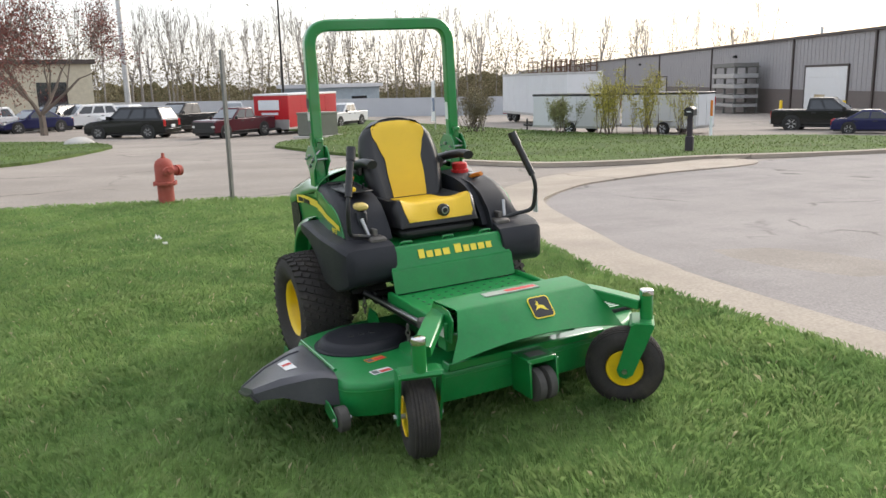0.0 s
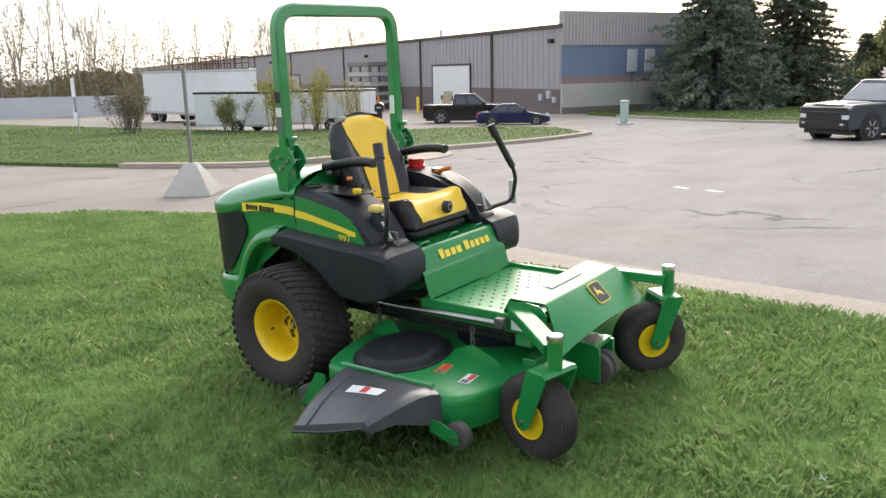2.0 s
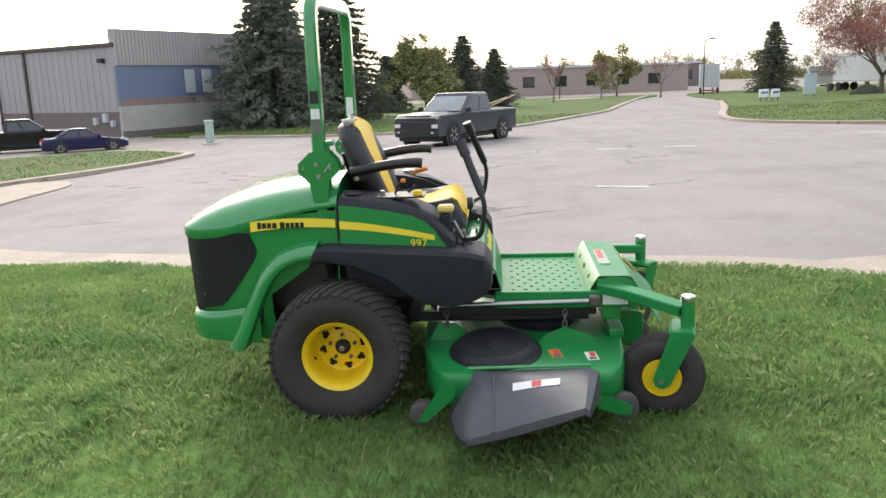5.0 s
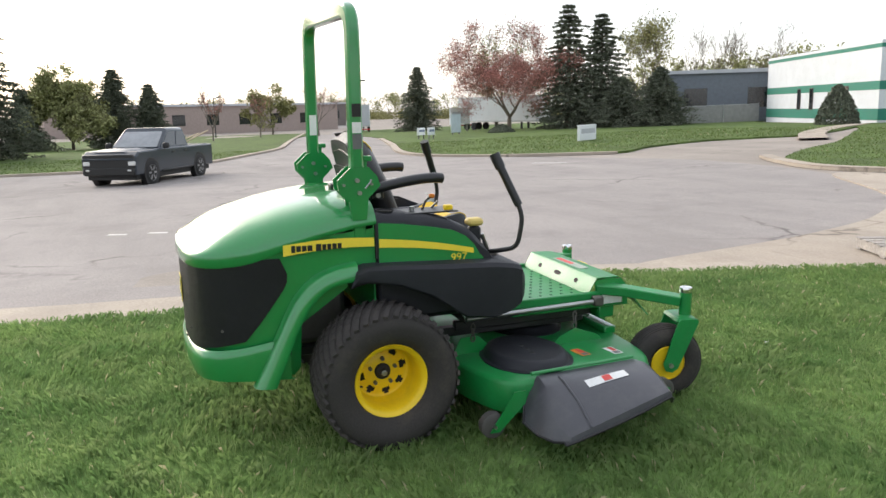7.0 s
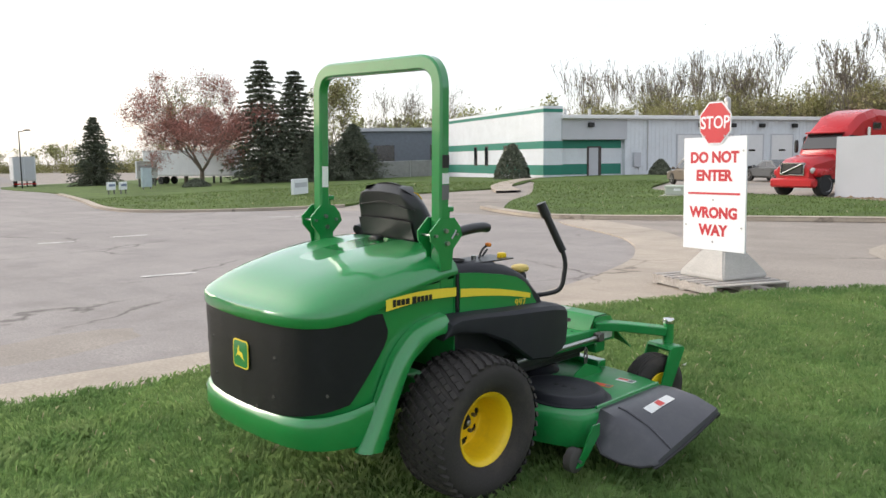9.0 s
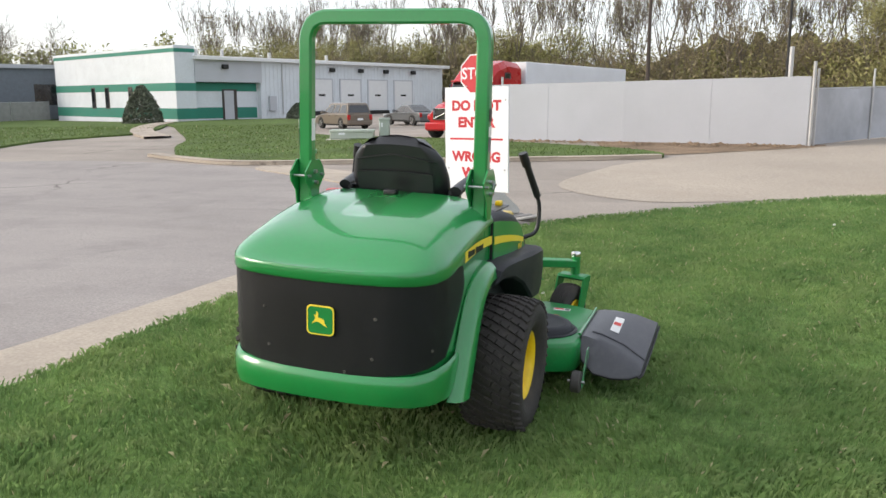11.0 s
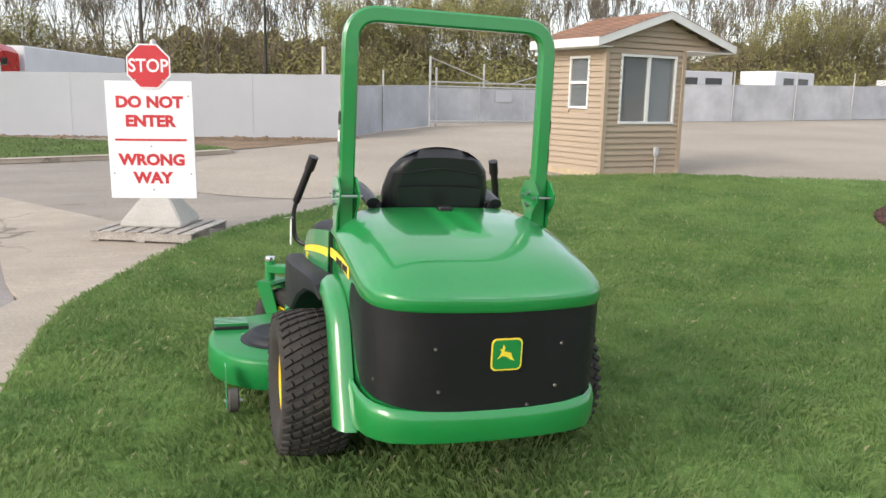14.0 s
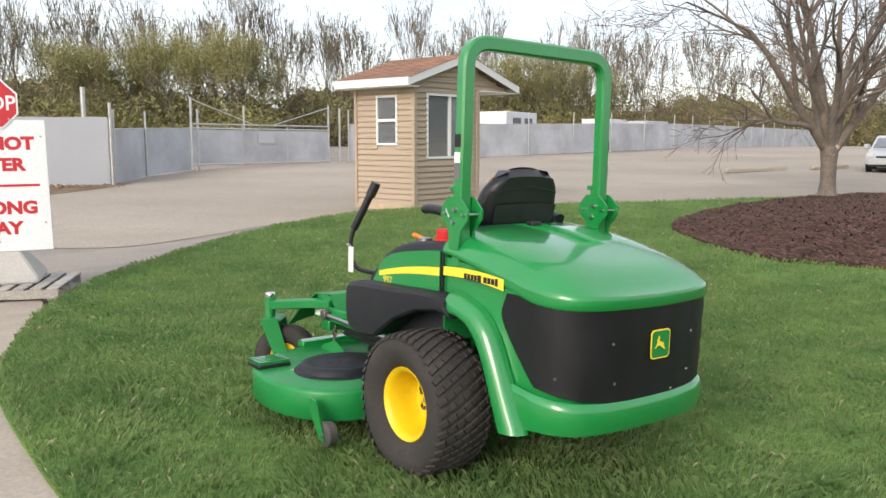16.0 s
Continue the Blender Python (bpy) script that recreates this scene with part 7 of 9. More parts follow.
def seat():
    part("seat_base", boxes((-0.33, 0.02, 0.56, 0.33, 0.70, 0.775, 0.01)), GREEN, mower, "green box under the seat")
    top = part("seat_platform", boxes((-0.385, 0.02, 0.775, 0.385, 0.735, 0.797, 0.006)), GREEN, mower, "green hinged seat platform")
    for x in (-0.27, -0.02, 0.25):
        part("platform_hinge", tube(bmesh.new(), rounded_path([(x - 0.035, 0.70, 0.797), (x - 0.035, 0.71, 0.815), (x + 0.035, 0.71, 0.815), (x + 0.035, 0.70, 0.797)], 0.01, 3), 0.006, 6), GREEN, top)
    st = part("seat", boxes((-0.245, 0.14, 0.80, 0.245, 0.68, 0.875, 0.03)), BLACK, mower, "black and yellow vinyl suspension seat")
    # seat cushion: black bolsters and a yellow centre
    def base_z(u, v):
        """u across -1..1, v from back 0 to front 1"""
        bol = 0.03 * smooth01(0.55, 0.9, abs(u)) - 0.055 * smooth01(0.9, 1.0, abs(u))
        lip = 0.018 * smooth01(0.6, 0.85, v) - 0.10 * smooth01(0.88, 1.0, v)
        return 0.985 + bol + lip
    rings = []
    for i in range(21):
        v = i / 20
        y = 0.16 + 0.53 * v
        ring = []
        for j in range(25):
            u = -1 + j / 12
            w = 0.27 - 0.02 * smooth01(0.8, 1, v)
            ring.append((u * w, y, base_z(u, v)))
        ring = [(ring[0][0] * 1.02, y, 0.875)] + ring + [(ring[-1][0] * 1.02, y, 0.875)]
        rings.append(ring)
    rings.append([(p[0] * 0.98, 0.692, 0.875) for p in rings[-1]])
    part("cushion", solid_sheet(rings, 0.01), VINYL, st, "black vinyl seat cushion with yellow centre", 60)
    rings = []
    for i in range(21):
        v = 0.04 + 0.965 * i / 20
        y = 0.16 + 0.53 * v
        ww = interp([0, 0.45, 0.75, 0.9, 1.0], [0.50, 0.52, 0.78, 0.88, 0.86], v)
        ring = []
        for j in range(13):
            u = (-1 + j / 6) * ww
            w = 0.27 - 0.02 * smooth01(0.8, 1, v)
            ring.append((u * w, y + 0.004 * (v > 0.9), base_z(u, min(v, 1)) + 0.004))
        rings.append(ring)
    rings.append([(p[0] * 0.95, 0.698, 0.905) for p in rings[-1]])
    part("cushion_insert", solid_sheet(rings, 0.004), VINYL_Y, st, "yellow vinyl seat insert", 60)
    # backrest
    def back_pt(u, v, side):
        """u across, v up, side 0 front 1 rear"""
        w = interp([0, 0.35, 0.6, 0.8, 0.92, 1.0], [0.235, 0.262, 0.265, 0.245, 0.20, 0.13], v)
        y = 0.275 - 0.185 * v ** 1.15
        bol = 0.035 * smooth01(0.5, 0.9, abs(u)) * (1 - 0.6 * v)
        th = interp([0, 0.5, 0.9, 1.0], [0.13, 0.13, 0.10, 0.05], v)
        round_off = 0.05 * smooth01(0.82, 1.0, abs(u))
        top_off = 0.03 * smooth01(0.9, 1.0, v)
        z = 0.985 + 0.49 * v - 0.02 * u * u * v
        if side == 0:
            return (u * w, y + bol - round_off - top_off, z)
        return (u * w, y - th + round_off + top_off, z)
    rings = []
    for i in range(22):
        v = i / 21
        f = [back_pt(-1 + j / 10, v, 0) for j in range(21)]
        r = [back_pt(1 - j / 10, v, 1) for j in range(21)]
        rings.append(f + r)
    part("backrest", loft(rings), VINYL, st, "tall black vinyl backrest with yellow centre", 60)
    rings = []
    for i in range(20):
        v = 0.02 + 0.945 * i / 19
        ww = interp([0, 0.3, 0.5, 0.72, 0.9, 1.0], [0.48, 0.48, 0.46, 0.62, 0.86, 0.90], v)
        rings.append([(p[0], p[1] + 0.006, p[2]) for p in (back_pt((-1 + j / 6) * ww, v, 0) for j in range(13))])
    part("backrest_insert", solid_sheet(rings, 0.004), VINYL_Y, st, "yellow vinyl backrest insert", 60)
    # stitched seam and pocket over the rear of the backrest
    seam = [back_pt(-0.9 + 1.8 * k / 14, 0.80 - 0.05 * abs(-0.9 + 1.8 * k / 14), 1) for k in range(15)]
    part("rear_seam", tube(bmesh.new(), [(x, y - 0.002, z) for x, y, z in seam], 0.004, 6), VINYL, st)
    rows = [[(p[0], p[1] - 0.008, p[2]) for p in (back_pt(-0.8 + 1.6 * k / 12, v, 1) for k in range(13))] for v in (0.12, 0.3, 0.5, 0.62)]
    part("rear_pocket", solid_sheet(rows, 0.006), VINYL, st, "", 60)
    kn = turn(bmesh.new(), [(0.690, 0.036), (0.715, 0.036), (0.722, 0.030), (0.724, 0.0)], 24, "y", Matrix.Translation((-0.015, 0, 0.957)))
    knob = part("adjuster_knob", kn, BLACK, st, "round black seat adjuster knob")
    part("knob_ring", turn(bmesh.new(), [(0.718, 0.022), (0.726, 0.022), (0.727, 0.016), (0.720, 0.014)], 20, "y", Matrix.Translation((-0.015, 0, 0.957))), STEEL, knob)
    for s in (1, -1):
        arm = [(s * 0.315, 0.10, 1.195), (s * 0.32, 0.20, 1.215), (s * 0.325, 0.33, 1.235), (s * 0.325, 0.43, 1.240), (s * 0.322, 0.475, 1.235)]
        ar = part("armrest", tube(bmesh.new(), smooth_line(arm, 4), 0, section=[(0.034 * math.cos(2 * math.pi * k / 12), 0.027 * math.sin(2 * math.pi * k / 12)) for k in range(12)]), VINYL, st, "padded black armrest", 60)
        part("armrest_bracket", boxes((s * 0.27 if s > 0 else -0.30, 0.10, 1.14, 0.30 if s > 0 else -0.27, 0.17, 1.20, 0.006)), BLACK, ar)
        part("armrest_bolt", rod(bmesh.new(), (s * 0.30, 0.13, 1.165), (s * 0.335, 0.13, 1.165), 0.013, 8), STEEL, ar)
    st.location = (-0.005, -0.035, 0.004)


seat()


def controls():
    for s in (1, -1):
        path = rounded_path([(s * 0.40, 0.64, 0.85), (s * 0.52, 0.66, 0.875), (s * 0.600, 0.74, 0.90), (s * 0.606, 0.765, 1.05), (s * 0.590, 0.745, 1.13), (s * 0.525, 0.66, 1.34)], 0.05, 5)
        lev = part("drive_lever", tube(bmesh.new(), path, 0.0125, 8), BLACK, mower, "bent black steering lever with a long grip")
        gp = [(s * 0.593, 0.750, 1.115), (s * 0.568, 0.715, 1.20), (s * 0.534, 0.67, 1.315), (s * 0.520, 0.652, 1.362)]
        part("grip", tube(bmesh.new(), smooth_line(gp, 4), 0.021, 10), VINYL, lev, "black rubber grip")
        part("grip_head", tube(bmesh.new(), [(s * 0.537, 0.675, 1.30), (s * 0.524, 0.657, 1.345), (s * 0.517, 0.648, 1.372)], 0.027, 10), VINYL, lev)
        part("lever_linkage", boxes((s * 0.36 if s > 0 else -0.46, 0.58, 0.80, 0.46 if s > 0 else -0.36, 0.70, 0.86, 0.012), (s * 0.40 if s > 0 else -0.425, 0.60, 0.84, 0.425 if s > 0 else -0.40, 0.66, 0.90, 0.005)), ENGINE, lev, "greasy steel lever linkage")
        part("damper", rod(bmesh.new(), (s * 0.44, 0.66, 0.83), (s * 0.47, 0.60, 0.96), 0.011, 8), STEEL, lev)
    # right console: cup holder, switch knobs, brake handle
    cup = turn(bmesh.new(), [(1.108, 0.046), (1.114, 0.046), (1.114, 0.040), (1.07, 0.036)], 24, "z", Matrix.Translation((0.44, 0.09, 0)))
    part("cup_holder", cup, DARKGAP, mower, "round cup holder in the console")
    dash = part("control_panel", boxes((0.33, 0.17, 1.088, 0.50, 0.46, 1.096, 0.003)), BLACK, mower, "black control panel with knobs and keys")
    part("choke_knob", boxes((0.43, 0.40, 1.09, 0.465, 0.445, 1.12, 0.006)), YELLOW, dash, "yellow push knob")
    part("ignition", rod(bmesh.new(), (0.42, 0.24, 1.09), (0.42, 0.24, 1.118), 0.013, 10), STEEL, dash)
    part("throttle_lever", tube(bmesh.new(), rounded_path([(0.40, 0.30, 1.09), (0.40, 0.32, 1.14), (0.42, 0.345, 1.165)], 0.02, 3), 0.006, 6), BLACK, dash)
    part("throttle_grip", boxes((0.405, 0.335, 1.155, 0.435, 0.36, 1.175, 0.005)), ORANGE, dash)
    part("deck_lift_lever", tube(bmesh.new(), [(0.36, 0.36, 1.09), (0.365, 0.40, 1.13)], 0.006, 6), BLACK, dash)
    post = part("pto_post", boxes((0.425, 0.530, 0.83, 0.485, 0.595, 1.005, 0.015)), PLASTIC, mower, "black column with a yellow height knob")
    part("height_knob", boxes((0.420, 0.520, 1.005, 0.490, 0.605, 1.043, 0.012)), mat("faded_yellow_plastic", (0.66, 0.50, 0.15), 0.55, var=0.08, bump=0.05), post, "yellow plastic height knob")
    # left console: red fuel cap, gauge, orange handle
    cap = turn(bmesh.new(), [(1.09, 0.058), (1.115, 0.058), (1.118, 0.048), (1.128, 0.050), (1.155, 0.050), (1.160, 0.044), (1.160, 0.0)], 24, "z", Matrix.Translation((-0.42, 0.14, 0)))
    part("filler_neck", turn(bmesh.new(), [(1.06, 0.056), (1.112, 0.056), (1.114, 0.04)], 20, "z", Matrix.Translation((-0.42, 0.14, 0))), BLACK, mower)
    part("fuel_cap", cap, RED, mower, "red plastic fuel cap")
    part("fuel_gauge", turn(bmesh.new(), [(1.08, 0.036), (1.102, 0.036), (1.104, 0.03), (1.104, 0.0)], 20, "z", Matrix.Translation((-0.44, 0.29, 0))), STEEL, mower, "round gauge in a grey bezel")
    part("brake_handle", tube(bmesh.new(), smooth_line([(-0.41, 0.29, 1.07), (-0.42, 0.33, 1.092), (-0.435, 0.40, 1.108)], 4), 0.014, 8), ORANGE, mower, "orange parking brake handle")
    part("side_guard", solid_sheet([[(-0.345, y, 0.80), (-0.35, y, z)] for y, z in ((0.30, 1.08), (0.42, 1.065), (0.55, 1.01), (0.64, 0.92), (0.68, 0.82))], 0.012), PLASTIC, mower, "black curved guard beside the seat")
    tag = part("price_tag", boxes((-0.625, 0.70, 0.88, -0.622, 0.75, 1.02)), WHITE, mower, "white paper tag tied to the lever")
    tag.rotation_euler = (0, 0, 0)
    part("tag_tie", tube(bmesh.new(), [(-0.66, 0.70, 1.03), (-0.60, 0.77, 1.03), (-0.623, 0.73, 1.02)], 0.002, 5), WHITE, tag)


controls()


def platform():
    fp = part("front_panel", solid_sheet([[(-0.385, y, z), (0.385, y, z)] for y, z in ((0.735, 0.80), (0.748, 0.792), (0.798, 0.685), (0.803, 0.683))], 0.006), MATTEGREEN, mower, "green panel below the seat with a yellow wordmark", 30)
    # plain wordmark bars
    up = (Vector((0, 0.748, 0.792)) - Vector((0, 0.798, 0.685))).normalized()
    mm = Matrix.Translation((-0.037, 0.7745, 0.742)) @ Matrix(((-1, 0, 0, 0), (0, up.y, -up.z * -1, 0), (0, up.z, up.y * -1, 0), (0, 0, 0, 1)))
    x = -0.243
    for w, h in (((0.036, 0.062), (0.040, 0.046), (0.040, 0.046), (0.042, 0.046), (0, 0), (0.044, 0.062), (0.036, 0.046), (0.036, 0.046), (0.040, 0.046), (0.036, 0.046))):
        if w == 0:
            x += 0.022
            continue
        part("wordmark_bar", plate(bmesh.new(), [(x, -0.023), (x + w, -0.023), (x + w, h * 0.85 - 0.023), (x, h * 0.85 - 0.023)], 0.0025, mm), DECAL_Y, fp)
        x += w + 0.013
    part("kick_panel", solid_sheet([[(-0.39, y, z), (0.39, y, z)] for y, z in ((0.800, 0.682), (0.808, 0.676), (0.842, 0.552))], 0.006), MATTEGREEN, mower, "green sloping kick panel", 30)
    part("floor_pan", boxes((-0.395, 0.835, 0.520, 0.395, 1.31, 0.545, 0.004)), MATTEGREEN, mower, "green steel foot platform")
    bm = bmesh.new()
    for r in range(12):
        for c in range(11):
            if (r + c) % 2 == 0:
                turn(bm, [(0.5449, 0.010), (0.5478, 0.0075), (0.548, 0.0)], 8, "z", Matrix.Translation((-0.31 + c * 0.062, 0.90 + r * 0.033, 0)))
    # dimples are a darker green than the pan
    part("grip_dimple", bm, mat("dark_dimple_green", (0.006, 0.09, 0.028), 0.6, var=0.2, scale=8, bump=0.0), mower, "rows of small raised grip dimples", 60)["kind"] = "stuff"
    for s in (1, -1):
        part("side_rail", boxes((s * 0.395 if s > 0 else -0.425, 0.80, 0.475, 0.425 if s > 0 else -0.395, 1.50, 0.565, 0.006)), MATTEGREEN, mower, "green platform side rail")
        part("lower_rail", boxes((s * 0.30 if s > 0 else -0.34, 0.50, 0.41, 0.34 if s > 0 else -0.30, 1.34, 0.465, 0.006)), BLACK, mower, "black lower frame rail")
        rodp = part("lift_rod", rod(bmesh.new(), (s * 0.45, 0.52, 0.505), (s * 0.45, 1.31, 0.52), 0.014, 10), STEEL, mower, "bare steel deck lift rod")
        part("rod_end", boxes((s * 0.45 - 0.025, 1.285, 0.495, s * 0.45 + 0.025, 1.345, 0.55, 0.008)), ENGINE, rodp)
        part("reflective_label", boxes((s * 0.4262 - 0.0008, 1.36, 0.492, s * 0.4262 + 0.0008, 1.49, 0.55)), WHITE, mower, "pale reflective label on the rail")
    # wedge-shaped foot cover and front shield
    prof = [(1.285, 0.546), (1.335, 0.634), (1.345, 0.640), (1.50, 0.628), (1.52, 0.618), (1.60, 0.515), (1.675, 0.42)]
    rings = []
    for i, (y, z) in enumerate(prof):
        ring = []
        for k in range(17):
            u = -1 + k / 8
            w = interp([1.285, 1.345, 1.52, 1.60, 1.675], [0.395, 0.40, 0.42, 0.50, 0.545], y)
            arch = 0.0
            if y > 1.52:
                arch = 0.055 * (1 - u * u) * (y - 1.52) / 0.155
            bend = -0.05 * (u * u) * max(0, (y - 1.52) / 0.155)
            if u > 0:
                w *= interp([1.285, 1.345, 1.52, 1.60, 1.675], [1.0, 1.0, 0.86, 0.80, 0.86], y)
            ring.append((u * w, y + bend * 0.6, z + arch + bend * 0.2))
        rings.append(ring)
    sh = part("front_shield", solid_sheet(rings, 0.006), MATTEGREEN, mower, "sunlit green front shield with a badge", 30)
    n = (Vector((0, 1.60, 0.54)) - Vector((0, 1.52, 0.62))).normalized()
    side = Vector((-1, 0, 0))
    upv = -n
    nor = side.cross(upv)
    em = Matrix.Translation((-0.085, 1.572, 0.575)) @ Matrix((( -1, upv.x, nor.x, 0), (0, upv.y, nor.y, 0), (0, upv.z, nor.z, 0), (0, 0, 0, 1)))
    emblem(sh, em, 0.062, DECAL_Y, BLACK, "shield_badge")
    for x in (-0.22, 0.0, 0.22):
        c = Matrix.Translation((x, 1.309, 0.591)) @ Matrix.Rotation(radians(60), 4, "X")
        # dark oval plate laid on the sheet as the shade of an open slot
        part("slot", plate(bmesh.new(), [(0.035 * math.cos(a) * (1.2 if x == 0 else 0.6), 0.014 * math.sin(a)) for a in (2 * math.pi * k / 14 for k in range(14))], 0.0035, c @ Matrix.Translation((0, 0, -0.0005)) @ Matrix.Rotation(math.pi, 4, "X")), DARKGAP, sh)
    part("caution_label", boxes((-0.17, 1.375, 0.6335, 0.15, 1.435, 0.6395)), FADED, sh, "faded pale printed caution label").rotation_euler = (0, 0, 0)
    part("caution_bar", boxes((-0.16, 1.385, 0.637, 0.02, 1.42, 0.6402)), LABELRED, sh)
    for s in (1, -1):
        part("shield_cheek", solid_sheet([[(s * 0.40, y, z), (s * 0.41, y, 0.47)] for y, z in ((1.33, 0.625), (1.42, 0.63), (1.50, 0.622), (1.54, 0.58))], 0.006), GREEN, mower)
    part("front_beam", boxes((-0.40, 1.36, 0.40, 0.40, 1.46, 0.49, 0.008)), GREEN, mower, "green front cross beam")


platform()


def caster(s, x, y, yaw):
    """Front caster: frame arm, swivel post with chrome cap, fork and wheel."""
    arm = rounded_path([(s * 0.38, 1.36, 0.575), (s * 0.47, 1.47, 0.572), (x - s * 0.02, y - 0.02, 0.535)], 0.06, 4)
    ar = part("caster_arm", tube(bmesh.new(), arm, 0, section=[(b, a) for a, b in rect_section(0.046, 0.026, 0.006)]), MATTEGREEN, mower, "green box-section front arm", 30)
    pst = part("caster_post", rod(bmesh.new(), (x, y, 0.455), (x, y, 0.588), 0.034, 16), GREEN, ar)
    part("caster_cap", turn(bmesh.new(), [(0.584, 0.036), (0.598, 0.037), (0.611, 0.034), (0.615, 0.025), (0.615, 0.0)], 20, "z", Matrix.Translation((x, y, 0))), CHROME, ar, "chrome dust cap")
    m = Matrix.Translation((x, y, 0)) @ Matrix.Rotation(radians(yaw), 4, "Z")
    bm = box(bmesh.new(), -0.104, -0.085, 0.428, 0.104, 0.040, 0.458, 0.014, m)
    for d in (1, -1):
        out = [(-0.075, 0.445), (-0.055, 0.456), (0.028, 0.456), (0.038, 0.440), (-0.068, 0.180), (-0.10, 0.158), (-0.135, 0.168), (-0.150, 0.205)]
        pm = m @ Matrix.Translation((d * 0.098 - 0.006, 0, 0)) @ Matrix(((0, 0, 1, 0), (1, 0, 0, 0), (0, 1, 0, 0), (0, 0, 0, 1)))
        plate(bm, out, 0.012, pm)
    fork = part("caster_fork", bm, MATTEGREEN, mower, "green caster fork with wheel", 30)
    w = m @ Matrix.Translation((0, -0.11, 0.200)) @ Matrix.Scale(1.05, 4)
    prof = [(-0.05, 0.085), (-0.066, 0.11), (-0.070, 0.14), (-0.064, 0.168), (-0.05, 0.184), (-0.03, 0.190), (0, 0.192), (0.03, 0.190), (0.05, 0.184), (0.064, 0.168), (0.070, 0.14), (0.066, 0.11), (0.05, 0.085)]
    part("tyre", turn(bmesh.new(), prof, 48, m=w, close=True), RUBBER, fork, "ribbed black caster tyre", 60)
    bm = bmesh.new()
    for k in range(7):
        xx = -0.046 + k * 0.0153
        r = interp([-0.05, -0.03, 0, 0.03, 0.05], [0.183, 0.189, 0.191, 0.189, 0.183], xx)
        turn(bm, [(xx - 0.0052, r - 0.003), (xx - 0.0045, r + 0.004), (xx + 0.0045, r + 0.004), (xx + 0.0052, r - 0.003)], 48, m=w)
    for f in [f for f in bm.faces if len(f.verts) > 4]:
        bm.faces.remove(f)
    part("tread_rib", bm, RUBBER, fork, "", 60)
    part("rim", turn(bmesh.new(), [(-0.06, 0.092), (-0.066, 0.088), (-0.03, 0.074), (-0.03, 0.0), (0.03, 0.0), (0.03, 0.074), (0.066, 0.088), (0.06, 0.092)], 36, m=w), YELLOW, fork, "yellow steel rim")
    part("axle_bolt", rod(bmesh.new(), w @ Vector((-0.112, 0, 0)), w @ Vector((0.112, 0, 0)), 0.013, 8), STEEL, fork)


caster(1, 0.675, 1.735, -14)
caster(-1, -0.625, 1.735, 50)


def roller(x, y, z, r=0.062, w=0.055, yaw=0, bracket=None):
    m = Matrix.Translation((x, y, z)) @ Matrix.Rotation(radians(yaw), 4, "Z")
    ob = part("anti_scalp_roller", turn(bmesh.new(), [(-w / 2, r * 0.3), (-w / 2, r * 0.85), (-w * 0.38, r), (w * 0.38, r), (w / 2, r * 0.85), (w / 2, r * 0.3)], 24, m=m), SMOOTHGREY, mower, "worn grey anti-scalp roller")
    part("roller_bolt", rod(bmesh.new(), m @ Vector((-w / 2 - 0.02, 0, 0)), m @ Vector((w / 2 + 0.02, 0, 0)), 0.009, 8), STEEL, ob)
    if bracket:
        d, ly, up = bracket
        bm = bmesh.new()
        pm = m @ Matrix.Translation((d * (w / 2 + 0.008) - 0.003, 0, 0)) @ Matrix(((0, 0, 1, 0), (1, 0, 0, 0), (0, 1, 0, 0), (0, 0, 0, 1)))
        plate(bm, [(-0.025, -0.028), (0.025, -0.028), (ly + 0.03, up - 0.06), (ly + 0.03, up), (ly - 0.03, up)] if ly > 0 else [(0.025, -0.028), (0.025, 0.02), (ly + 0.03, up), (ly - 0.03, up), (ly - 0.03, up - 0.06), (-0.025, -0.028)], 0.006, pm)
        part("roller_bracket", bm, GREEN, ob, "green roller bracket", 30)
    return ob


